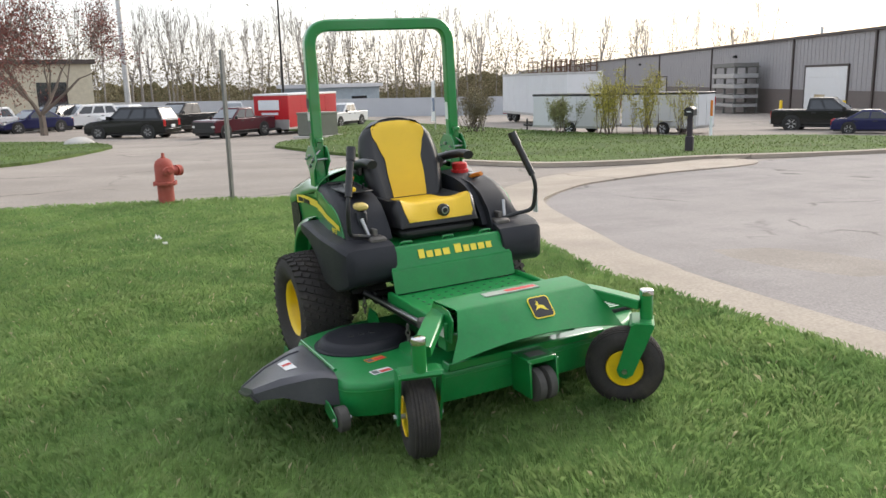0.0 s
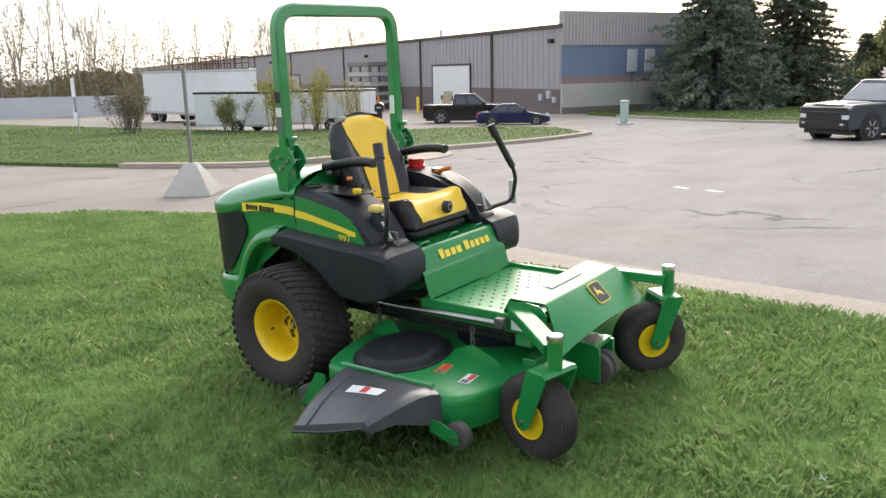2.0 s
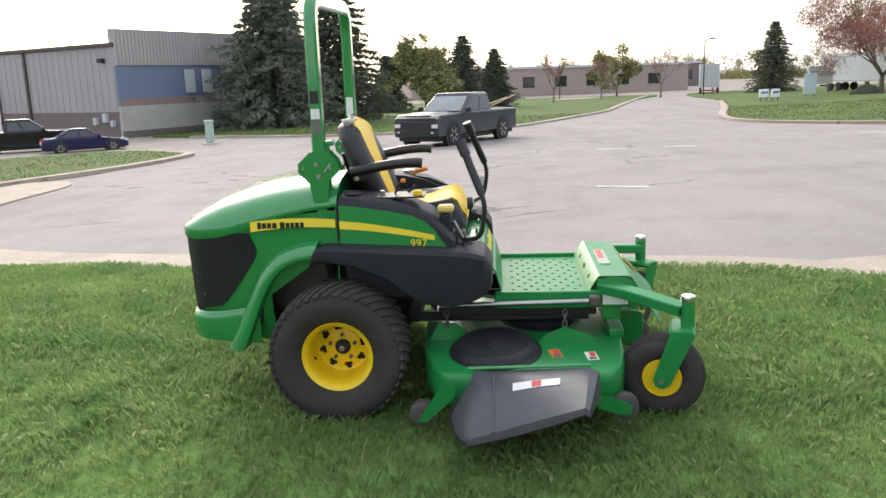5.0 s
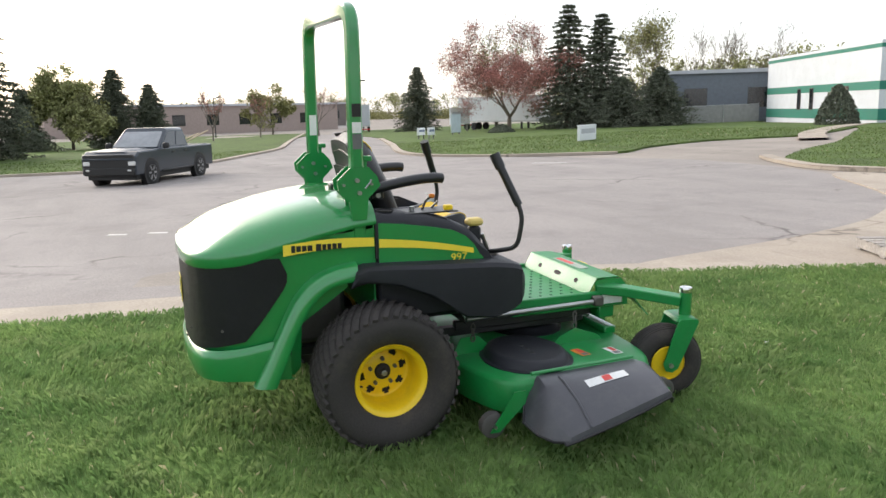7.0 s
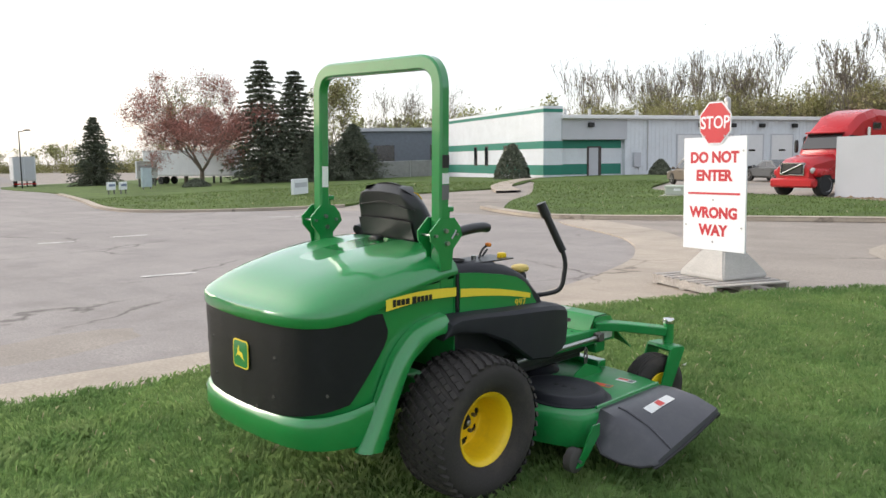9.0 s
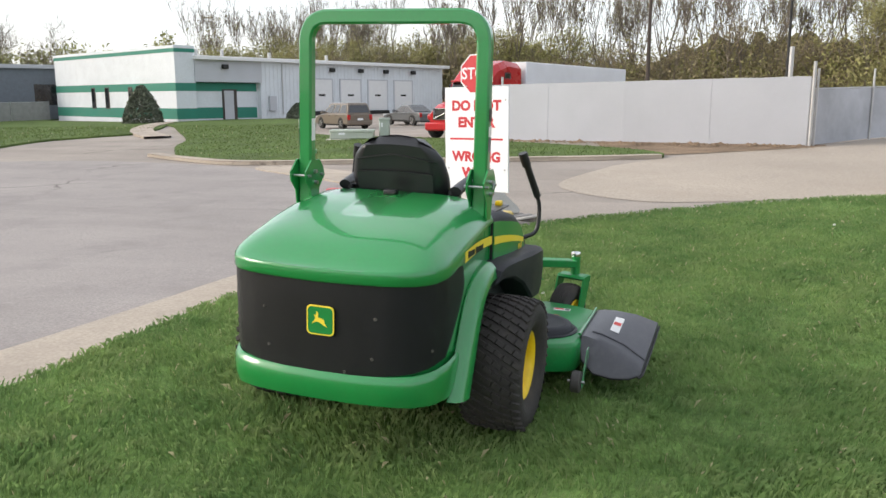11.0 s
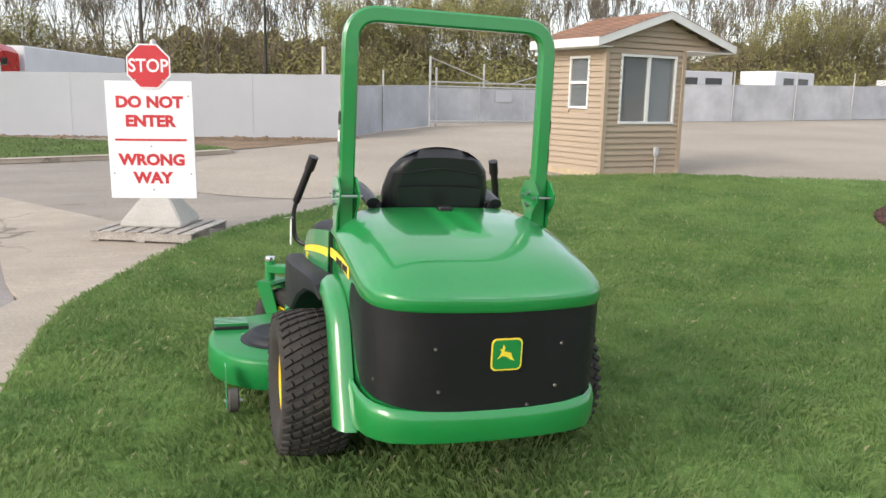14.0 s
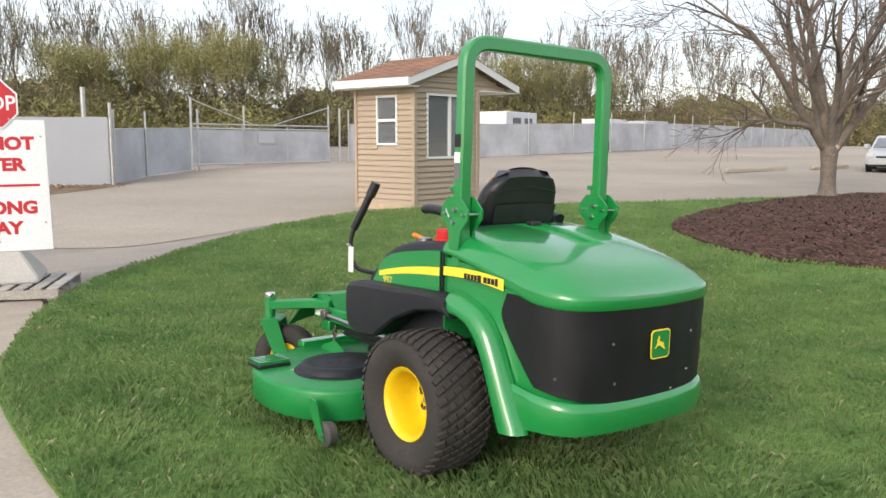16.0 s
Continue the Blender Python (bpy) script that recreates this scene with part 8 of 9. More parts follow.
def deck():
    out = smooth_line([(x, y, 0) for x, y in ((0.905, 0.64), (0.912, 0.95), (0.912, 1.27), (0.86, 1.37), (0.70, 1.43), (0.40, 1.46), (0.0, 1.465), (-0.45, 1.45), (-0.80, 1.36), (-0.99, 1.18), (-1.05, 0.95), (-1.03, 0.72), (-0.92, 0.53), (-0.74, 0.43), (-0.45, 0.40), (-0.1, 0.42), (0.25, 0.42), (0.55, 0.44), (0.78, 0.50), (0.88, 0.56), (0.905, 0.64))], 4)[:-1]
    c = Vector((-0.05, 0.94, 0))
    rings = []
    for z, k in ((0.145, 1.0), (0.150, 1.004), (0.285, 1.004), (0.302, 0.996), (0.308, 0.975)):
        rings.append([((c + (p - c) * k).x, (c + (p - c) * k).y, z) for p in out])
    dk = part("mower_deck", loft(rings, True, (False, True)), MATTEGREEN, mower, "wide green steel mowing deck", 50)
    part("deck_skirt", solid_sheet([[(p.x * 1.006, p.y * 1.004, z) for p in out[4:40]] for z in (0.262, 0.272)], 0.008), GREEN, dk)
    # spindle and belt covers
    for cx, cy, a in ((0.60, 0.80, 0), (-0.62, 0.84, 180), (0.0, 1.05, 90)):
        rings = []
        for z, k in ((0.306, 1.12), (0.314, 1.12), (0.318, 1.03), (0.340, 0.98), (0.352, 0.92), (0.356, 0.80), (0.350, 0.74), (0.352, 0.3)):
            ring = []
            for i in range(32):
                t = 2 * math.pi * i / 32
                rx = 0.235 if math.cos(t) * (1 if a == 0 else -1) > 0 else 0.28
                ring.append((cx + rx * k * math.cos(t), cy + 0.21 * k * math.sin(t), z))
            rings.append(ring)
        cv = part("belt_cover", loft(rings), PLASTIC, dk, "black plastic belt cover", 50)
        for i in range(3):
            # dark block on the cover, coloured as the shade inside a slot
            part("cover_slot", boxes((cx - 0.08 + i * 0.06, cy - 0.012, 0.350, cx - 0.05 + i * 0.06, cy + 0.012, 0.3555, 0.002)), DARKGAP, cv)
    # reinforcement plates, hangers and chains
    for s in (1, -1):
        part("hanger_plate", plate(bmesh.new(), [(1.02, 0.30), (1.34, 0.30), (1.30, 0.34), (1.16, 0.39), (1.06, 0.35)], 0.006, Matrix.Translation((s * 0.47, 0, 0)) @ Matrix(((0, 0, 1, 0), (1, 0, 0, 0), (0, 1, 0, 0), (0, 0, 0, 1)))), GREEN, dk, "green hanger plate", 30)
        part("hanger_plate", plate(bmesh.new(), [(0.45, 0.30), (0.70, 0.30), (0.60, 0.40), (0.50, 0.40)], 0.006, Matrix.Translation((s * 0.42, 0, 0)) @ Matrix(((0, 0, 1, 0), (1, 0, 0, 0), (0, 1, 0, 0), (0, 0, 0, 1)))), GREEN, dk, "green hanger plate", 30)
        for yy in (1.16, 0.55):
            for i in range(3):
                lk = tube(bmesh.new(), [(s * 0.47 + 0.011 * math.cos(a) * (1 if i % 2 else 0), yy + 0.011 * math.cos(a) * (0 if i % 2 else 1), 0.405 + i * 0.03 + 0.02 * math.sin(a)) for a in (2 * math.pi * k / 10 for k in range(11))], 0.0045, 5)
                part("chain_link", lk, ENGINE, dk)
    part("front_lip", boxes((-0.56, 1.40, 0.30, 0.40, 1.475, 0.345, 0.006)), GREEN, dk, "raised front edge of the deck")
    for x, y, a, w, h in ((0.64, 1.10, 10, 0.055, 0.028), (0.68, 1.275, 6, 0.055, 0.028), (-0.80, 0.95, 20, 0.06, 0.03)):
        m = Matrix.Translation((x, y, 0.3085)) @ Matrix.Rotation(radians(a), 4, "Z")
        lb = part("warning_decal", box(bmesh.new(), -w, -h, 0, w, h, 0.001, m=m), WHITE if y != 1.10 else ORANGE, dk, "small printed warning decal")
        part("decal_bar", box(bmesh.new(), -w * 0.9, -h * 0.2, 0.001, w * 0.2, h * 0.8, 0.0016, m=m), LABELRED, lb)
        part("decal_bar", box(bmesh.new(), w * 0.3, -h * 0.7, 0.001, w * 0.9, h * 0.7, 0.0016, m=m), LABELGREY, lb)
    # serrated step on the left corner
    sp = part("foot_step", boxes((-1.02, 1.05, 0.305, -0.82, 1.20, 0.330, 0.004)), BLACK, dk, "serrated step plate")
    for i in range(5):
        part("step_tooth", boxes((-1.015, 1.056 + i * 0.03, 0.330, -0.825, 1.072 + i * 0.03, 0.346)), GREEN, sp)
    # discharge chute
    A, B = Vector((0.905, 0.700, 0.325)), Vector((0.912, 1.243, 0.340))
    C, D = Vector((1.305, 1.175, 0.312)), Vector((1.262, 0.690, 0.150))
    E, F = Vector((1.000, 0.585, 0.140)), Vector((0.955, 1.285, 0.192))
    rows = [[A + Vector((0.02, -0.075, -0.125)), E, E.lerp(D, 0.4) + Vector((0, -0.022, -0.028)), E.lerp(D, 0.75) + Vector((0, -0.022, -0.034)), D + Vector((-0.018, -0.02, -0.022)), D + Vector((-0.012, -0.018, -0.034))],
            [A + Vector((0, -0.03, -0.06)), A.lerp(E, 0.62) + Vector((0.01, 0.01, 0.012)), A.lerp(D, 0.42) + Vector((0, -0.045, -0.012)), A.lerp(D, 0.72) + Vector((0, -0.035, -0.008)), D + Vector((0, -0.006, -0.002)), D + Vector((0.004, -0.004, -0.018))]]
    for i in range(13):
        t = i / 12
        p, q = A.lerp(B, t), D.lerp(C, t ** 0.9)
        swell = 0.03 + 0.012 * math.sin(math.pi * t)
        rows.append([p, p.lerp(q, 0.14) + Vector((0, 0, 0.016)), p.lerp(q, 0.30) + Vector((0, 0, swell * 0.85)), p.lerp(q, 0.66) + Vector((0, 0, swell)), q + Vector((0, 0, 0.008)), q + Vector((0.006, 0, -0.018 - 0.010 * math.sin(math.pi * t)))])
    rows.append([B + Vector((0, 0.04, -0.02)), B.lerp(C, 0.14) + Vector((0, 0.04, 0.0)), B.lerp(C, 0.3) + Vector((0, 0.035, 0.008)), B.lerp(C, 0.66) + Vector((0, 0.03, 0.006)), C + Vector((-0.005, 0.02, -0.01)), C + Vector((0, 0.018, -0.03))])
    rows.append([F + Vector((-0.04, 0.01, 0.0)), F, F.lerp(C, 0.3) + Vector((0, 0.02, 0.0)), F.lerp(C, 0.62) + Vector((0, 0.018, 0.0)), C + Vector((-0.03, 0.03, -0.045)), C + Vector((-0.022, 0.028, -0.055))])
    ch = part("discharge_chute", solid_sheet(rows, 0.006), CHUTEM, mower, "grey plastic discharge chute", 35)
    part("chute_edge", tube(bmesh.new(), [r[-1] + Vector((0.004, 0, 0)) for r in rows], 0.007, 6), BLACK, ch, "dark rolled lip of the chute")
    part("chute_edge", tube(bmesh.new(), [v + Vector((0, -0.004, 0)) for v in rows[0]], 0.006, 6), BLACK, ch, "dark rolled lip of the chute")
    part("chute_rib", tube(bmesh.new(), [v + Vector((0, 0, 0.002)) for v in rows[4][1:5]], 0.006, 6), CHUTEM, ch)
    part("chute_hinge", rod(bmesh.new(), A + Vector((-0.005, -0.03, 0.012)), B + Vector((-0.005, 0, 0.012)), 0.009, 8), GREEN, ch)
    def decal(i0, i1, u0, u1, lift):
        up = Vector((0, 0, lift))
        return solid_sheet([[r[2].lerp(r[3], u0 + (u1 - u0) * k / 3) + up for k in range(4)] for r in rows[i0:i1]], 0.0008)
    lb = part("danger_label", decal(6, 12, 0.22, 0.62, 0.004), WHITE, ch, "white danger label with a red panel")
    part("red_panel", decal(8, 10, 0.26, 0.58, 0.0062), LABELRED, lb)
    part("pictogram", decal(10, 11, 0.30, 0.55, 0.0062), LABELGREY, lb)
    roller(0.945, 1.40, 0.165, bracket=(1, -0.10, 0.06))
    roller(0.93, 0.45, 0.125, bracket=(1, 0.13, 0.16))
    roller(-0.95, 0.38, 0.125, bracket=(-1, 0.10, 0.16))
    roller(-0.02, 1.60, 0.185, 0.085, 0.05)
    roller(-0.085, 1.60, 0.185, 0.085, 0.05)
    br = part("roller_bracket", boxes((0.02, 1.47, 0.13, 0.035, 1.64, 0.32, 0.003), (-0.14, 1.47, 0.13, -0.125, 1.64, 0.32, 0.003), (-0.14, 1.46, 0.30, 0.035, 1.62, 0.33, 0.004)), GREEN, dk, "green bracket of the centre rollers")
    part("bracket_label", boxes((-0.10, 1.52, 0.33, 0.0, 1.59, 0.3315)), LABELGREY, br)



deck()

# ---- trees ----
def segs_mesh(name, S, sides=3):
    """A mesh of tapered twigs from rows (start, end, radius at start, radius at end)."""
    S = np.asarray(S, dtype=np.float64)
    a, b, r0, r1 = S[:, 0:3], S[:, 3:6], S[:, 6], S[:, 7]
    d = b - a
    d /= np.maximum(np.linalg.norm(d, axis=1, keepdims=True), 1e-9)
    ref = np.where(np.abs(d[:, 2:3]) < 0.9, np.array([[0, 0, 1.0]]), np.array([[1.0, 0, 0]]))
    u = np.cross(d, ref)
    u /= np.linalg.norm(u, axis=1, keepdims=True)
    w = np.cross(d, u)
    n = len(S)
    V = np.zeros((n, 2 * sides, 3))
    for k in range(sides):
        c, s = math.cos(2 * math.pi * k / sides), math.sin(2 * math.pi * k / sides)
        o = u * c + w * s
        V[:, k] = a + o * r0[:, None]
        V[:, sides + k] = b + o * r1[:, None]
    base = (np.arange(n) * 2 * sides)[:, None]
    F = np.concatenate([base + np.array([[k, (k + 1) % sides, sides + (k + 1) % sides, sides + k]]) for k in range(sides)], axis=1).reshape(-1, 4)
    return quick_mesh(name, V.reshape(-1, 3), F)


def ribbon_mesh(name, S, rng, thick=0.035, sides=3):
    """Stout pieces as round twigs, thin ones as single blades turned at random."""
    S = np.asarray(S, dtype=np.float64)
    fat = S[:, 6] >= thick
    me = segs_mesh(name, S[fat], sides) if fat.any() else None
    T = S[~fat]
    a, b = T[:, 0:3], T[:, 3:6]
    d = b - a
    d /= np.maximum(np.linalg.norm(d, axis=1, keepdims=True), 1e-9)
    u = np.cross(d, rng.normal(0, 1, d.shape))
    u /= np.maximum(np.linalg.norm(u, axis=1, keepdims=True), 1e-9)
    V = np.stack([a - u * T[:, 6:7], a + u * T[:, 6:7], b + u * T[:, 7:8], b - u * T[:, 7:8]], 1).reshape(-1, 3)
    F = np.arange(len(V)).reshape(-1, 4)
    if me is None:
        return quick_mesh(name, V, F)
    n = len(me.vertices)
    co = np.empty(n * 3, np.float32)
    me.vertices.foreach_get("co", co)
    q = np.empty(len(me.loops), np.int32)
    me.loops.foreach_get("vertex_index", q)
    return quick_mesh(name, np.concatenate([co.reshape(-1, 3), V]), np.concatenate([q.reshape(-1, 4), F + n]))


def quick_mesh(name, V, F):
    me = bpy.data.meshes.new(name)
    k = F.shape[1]
    me.vertices.add(len(V))
    me.vertices.foreach_set("co", np.ascontiguousarray(V, dtype=np.float32).ravel())
    me.loops.add(F.size)
    me.loops.foreach_set("vertex_index", np.ascontiguousarray(F, dtype=np.int32).ravel())
    me.polygons.add(len(F))
    me.polygons.foreach_set("loop_start", np.arange(0, F.size, k, dtype=np.int32))
    me.update(calc_edges=True)
    return me


def grow(rng, p, d, length, r, depth, out, tips, spread=0.6, kids=(3, 4), shrink=0.68, up=0.15, wob=0.12, min_r=0.004, steps=3, gnarl=0.0):
    """A branch that bends as it goes and forks along its length."""
    pts = [p]
    cur, cd, rr = p.copy(), d.copy(), r
    nodes = []
    for i in range(steps):
        cd = cd + rng.normal(0, wob, 3) + np.array([0, 0, up * 0.3])
        cd /= np.linalg.norm(cd)
        nxt = cur + cd * length / steps
        r2 = max(min_r, r * (1 - 0.55 * (i + 1) / steps))
        out.append((*cur, *nxt, rr, r2))
        nodes.append((nxt.copy(), cd.copy(), r2))
        cur, rr = nxt, r2
    if depth == 0:
        tips.append(cur)
        return
    n = rng.integers(kids[0], kids[1] + 1)
    for j in range(n):
        q, qd, qr = nodes[-1] if j == 0 else nodes[rng.integers(0, steps)]
        side = rng.normal(0, 1, 3)
        side -= qd * side.dot(qd)
        side /= max(1e-6, np.linalg.norm(side))
        nd = qd + side * spread * rng.uniform(0.6, 1.3) + np.array([0, 0, up])
        nd /= np.linalg.norm(nd)
        grow(rng, q, nd, length * shrink * rng.uniform(0.75, 1.15), max(min_r, qr * 0.72), depth - 1, out, tips, spread, kids, shrink, up, wob, min_r, max(2, steps - (depth < 3)))


def leaves_mesh(name, P, size, rng, single=False):
    """Small leaves: a bent pair of triangles at each point, or one."""
    P = np.asarray(P, dtype=np.float64)
    n = len(P)
    a = rng.normal(0, 1, (n, 3))
    a /= np.linalg.norm(a, axis=1, keepdims=True)
    b = rng.normal(0, 1, (n, 3))
    b -= a * (a * b).sum(1, keepdims=True)
    b /= np.linalg.norm(b, axis=1, keepdims=True)
    s = size * rng.uniform(0.6, 1.4, (n, 1))
    c = np.cross(a, b)
    V = np.stack([P - a * s, P + b * s * 0.5 + c * s * 0.15, P + a * s, P - b * s * 0.5 + c * s * 0.15], axis=1).reshape(-1, 3)
    if single:
        V = np.stack([P - a * s, P + b * s * 0.7, P + a * s], axis=1).reshape(-1, 3)
        return quick_mesh(name, V, np.arange(3 * n).reshape(n, 3))
    F = np.arange(4 * n).reshape(n, 4)
    return quick_mesh(name, V, F)


def tree_thing(name, label, cat, x, y, dz=0.0):
    return thing(name, label, cat, pose(x, y, ground_z(x, y) + dz))


# near bare maple in the mulch bed
def maple():
    rng = np.random.default_rng(5)
    b = tree_thing("bare_tree", "bare multi-stemmed maple standing in a mulch bed", "tree", 15.55, 6.05, 0.10)
    out, tips = [], []
    bm = bmesh.new()
    turn(bm, [(-0.1, 0.27), (0.05, 0.20), (0.3, 0.170), (0.7, 0.172), (1.0, 0.20), (1.2, 0.17), (1.3, 0.08)], 16, "z")
    for v in bm.verts:
        v.co.x += 0.02 * math.sin(v.co.z * 5)
        f = 1 + 0.07 * noise.noise(Vector((v.co.x * 4, v.co.y * 4, v.co.z * 2)))
        v.co.x *= f
        v.co.y *= f
    tr = part("trunk", bm, BARK, b, "rough grey-brown trunk", 60)
    part("pruning_scar", turn(bmesh.new(), [(0, 0.07), (0.02, 0.065), (0.025, 0.0)], 14, "z", Matrix.Translation((-0.125, -0.12, 0.95)) @ Vector((-1, -1, 0.2)).to_track_quat("Z", "Y").to_matrix().to_4x4()), LUMBER, tr)
    part("pruning_scar", turn(bmesh.new(), [(0, 0.06), (0.02, 0.055), (0.025, 0.0)], 14, "z", Matrix.Translation((-0.02, -0.185, 1.08)) @ Vector((0, -1, 0.2)).to_track_quat("Z", "Y").to_matrix().to_4x4()), LUMBER, tr)
    limbs = [((-0.10, 0.05, 1.0), (-0.75, 0.45, 1.05), 3.38, 0.12), ((-0.02, 0.0, 1.1), (-0.15, 0.12, 1.5), 3.64, 0.135), ((0.05, -0.05, 1.1), (0.12, -0.35, 1.5), 3.51, 0.13), ((0.12, -0.05, 1.0), (0.65, -0.6, 1.1), 3.38, 0.13), ((0.0, 0.1, 1.1), (0.2, 0.75, 1.1), 3.25, 0.11), ((-0.08, -0.08, 1.05), (-0.6, -0.35, 1.3), 3.12, 0.105), ((0.1, 0.05, 1.1), (0.8, 0.3, 1.2), 3.12, 0.11)]
    for p, d, L, r in limbs:
        d = np.array(d)
        grow(rng, np.array(p) * np.array((0.75, 0.75, 1)), d / np.linalg.norm(d), L, r * 0.95, 5, out, tips, 0.66, (4, 4), 0.70, 0.04, 0.10, 0.005, 5)
    S = np.array(out)
    big = S[:, 6] > 0.02
    br = mesh_object("branch", segs_mesh("branch", S[big], 7), BARK, b, 60)
    tw = mesh_object("twig", ribbon_mesh("twig", S[~big], rng, 0.012, 3), TWIG, b, 60)
    tw["kind"] = "stuff"
    bud = mesh_object("bud", leaves_mesh("bud", np.array(tips) + rng.normal(0, 0.02, (len(tips), 3)), 0.018, rng), REDBUD2, b)
    bud["kind"] = "stuff"


maple()


def conifer(x, y, h, r, seed, material, label, dense=1.0):
    """A spruce: trunk, drooping boughs in whorls, and needle sprays along each bough."""
    rng = np.random.default_rng(seed)
    b = tree_thing("spruce_tree", label, "tree", x, y, -0.05)
    part("trunk", turn(bmesh.new(), [(-0.2, 0.028 * h), (h * 0.5, 0.016 * h), (h * 0.98, 0.006)], 8, "z"), BARK, b)
    S, P, A = [], [], []
    z = 0.10
    while z < h * 0.985:
        t = z / h
        L = r * min(1.0, 1.12 * (1 - t) ** 0.78) * (0.84 + 0.22 * rng.random()) + 0.10
        n = int(11 + 12 * (1 - t))
        for k in range(n):
            a = 2 * math.pi * (k + rng.random() * 0.8) / n
            l = L * rng.uniform(0.58, 1.12) * (0.86 + 0.20 * math.sin(3 * a + seed + 2.2 * z) + 0.10 * math.sin(7 * a + 1.3 * z))
            m = 6
            prev = np.array([0, 0, z])
            for i in range(1, m + 1):
                f = i / m
                p = np.array([math.cos(a) * l * f, math.sin(a) * l * f, z + l * (0.10 * f - 0.34 * f * f + 0.12 * f ** 4)])
                S.append((*prev, *p, 0.02 * (1 - f) + 0.006, 0.02 * (1 - f) + 0.004))
                cnt = int((3 + 8 * f) * dense + rng.random())
                for _ in range(cnt):
                    q = prev + (p - prev) * rng.random() + rng.normal(0, 1, 3) * np.array([0.10, 0.10, 0.05]) * (0.5 + l * 0.22)
                    P.append(q)
                    A.append((math.cos(a), math.sin(a), -0.25))
                prev = p
        z += h * (0.030 + 0.012 * rng.random())
    mesh_object("bough", ribbon_mesh("bough", S, rng, 0.03, 3), BARK, b, 60)["kind"] = "stuff"
    P, A = np.array(P), np.array(A)
    n = len(P)
    d = A + rng.normal(0, 0.55, (n, 3))
    d /= np.linalg.norm(d, axis=1, keepdims=True)
    s = rng.normal(0, 1, (n, 3))
    s -= d * (d * s).sum(1, keepdims=True)
    s /= np.linalg.norm(s, axis=1, keepdims=True)
    L = (0.13 + 0.014 * h) * rng.uniform(0.6, 1.3, (n, 1))
    W = L * 0.24
    nrm = np.cross(d, s)
    # each spray is a three-bladed tuft
    V, F = [], []
    V = np.stack([P - s * W, P + s * W, P + d * L, P - nrm * W, P + nrm * W, P + d * L * 0.9 + nrm * W * 0.3], axis=1).reshape(-1, 3)
    base = (np.arange(n) * 6)[:, None]
    F = np.concatenate([base + np.array([[0, 1, 2]]), base + np.array([[3, 4, 5]])], axis=1).reshape(-1, 3)
    mesh_object("needles", quick_mesh("needles", V, F), material, b)["kind"] = "stuff"


conifer(-46.2, -12.2, 9.9, 4.7, 11, NEEDLE, "large blue-grey spruce beside the warehouse", 1.9)
conifer(-53.5, -9.4, 10.7, 4.4, 12, NEEDLE2, "tall dark spruce on the verge", 1.4)
conifer(-51.0, -12.5, 10.0, 4.0, 18, NEEDLE2, "dark spruce between two others", 1.0)
conifer(-74.5, -8.2, 5.6, 2.4, 13, NEEDLE2, "small dark spruce on the verge", 0.8)
conifer(-76.0, -0.9, 7.2, 3.0, 14, NEEDLE2, "dark spruce on the far verge", 0.9)
conifer(-77.0, 2.2, 5.8, 2.6, 19, NEEDLE2, "dark spruce at the end of the row", 0.8)
conifer(-66.2, 41.0, 12.3, 4.8, 15, NEEDLE2, "tall ragged dark spruce by the corner", 0.75)
conifer(-64.8, 43.9, 11.2, 4.8, 16, NEEDLE2, "tall ragged dark spruce by the corner", 0.75)
conifer(-58.3, 46.0, 5.4, 4.2, 20, NEEDLE2, "low dark evergreen beside the fence", 0.9)
conifer(-61.0, 43.6, 4.9, 4.0, 21, NEEDLE2, "broad low evergreen under the spruces", 0.9)
conifer(-92, 34.6, 8.0, 3.4, 17, NEEDLE2, "dark spruce by the street", 0.8)


def bare_tree(x, y, h, seed, branch_mat, label, buds=None, bud_size=0.12, spread=0.5, depth=4, trunk=0.3, name="bare_tree", cat="tree", n_bud=1, up=0.22, lean=0.0, min_r=0.012):
    rng = np.random.default_rng(seed)
    b = tree_thing(name, label, cat, x, y, -0.05)
    out, tips = [], []
    r = 0.022 * h
    th = h * trunk
    out.append((0, 0, -0.2, 0, 0, th * 0.5, r * 1.15, r))
    out.append((0, 0, th * 0.5, 0.02, 0.02, th, r, r * 0.85))
    for k in range(4 if depth > 2 else 3):
        a = 2 * math.pi * k / 4 + rng.random()
        d = np.array([math.cos(a) * spread, math.sin(a) * spread, 1.0])
        grow(rng, np.array([0.02, 0.02, th * rng.uniform(0.8, 1.0)]), d / np.linalg.norm(d), h * 0.34, r * 0.62, depth, out, tips, spread, (2, 4), 0.70, up, 0.10, min_r, 3)
    mesh_object("trunk", ribbon_mesh("trunk", out, rng, 0.03, 5), branch_mat, b, 60)
    if buds:
        T = np.repeat(np.array(tips), n_bud, axis=0)
        T = T + rng.normal(0, 0.03 * h, T.shape)
        mesh_object("blossom", leaves_mesh("blossom", T, bud_size, rng), buds, b)["kind"] = "stuff"


bare_tree(0.6, -45.0, 8.6, 31, BARK, "dark red flowering crabapple by the car park", REDBUD, 0.055, 0.85, 6, 0.14, "flowering_tree", n_bud=6, up=0.05)
bare_tree(-70.5, 36.6, 10.7, 32, BARK, "rosy budding maple on the grass corner", REDBUD2, 0.075, 0.9, 6, 0.14, "budding_tree", n_bud=12, up=0.08)
bare_tree(-79.5, 39.5, 10.0, 33, FARTWIG, "budding tree beside the street", BUDS, 0.10, 0.5, 5, 0.2, "budding_tree", n_bud=3)
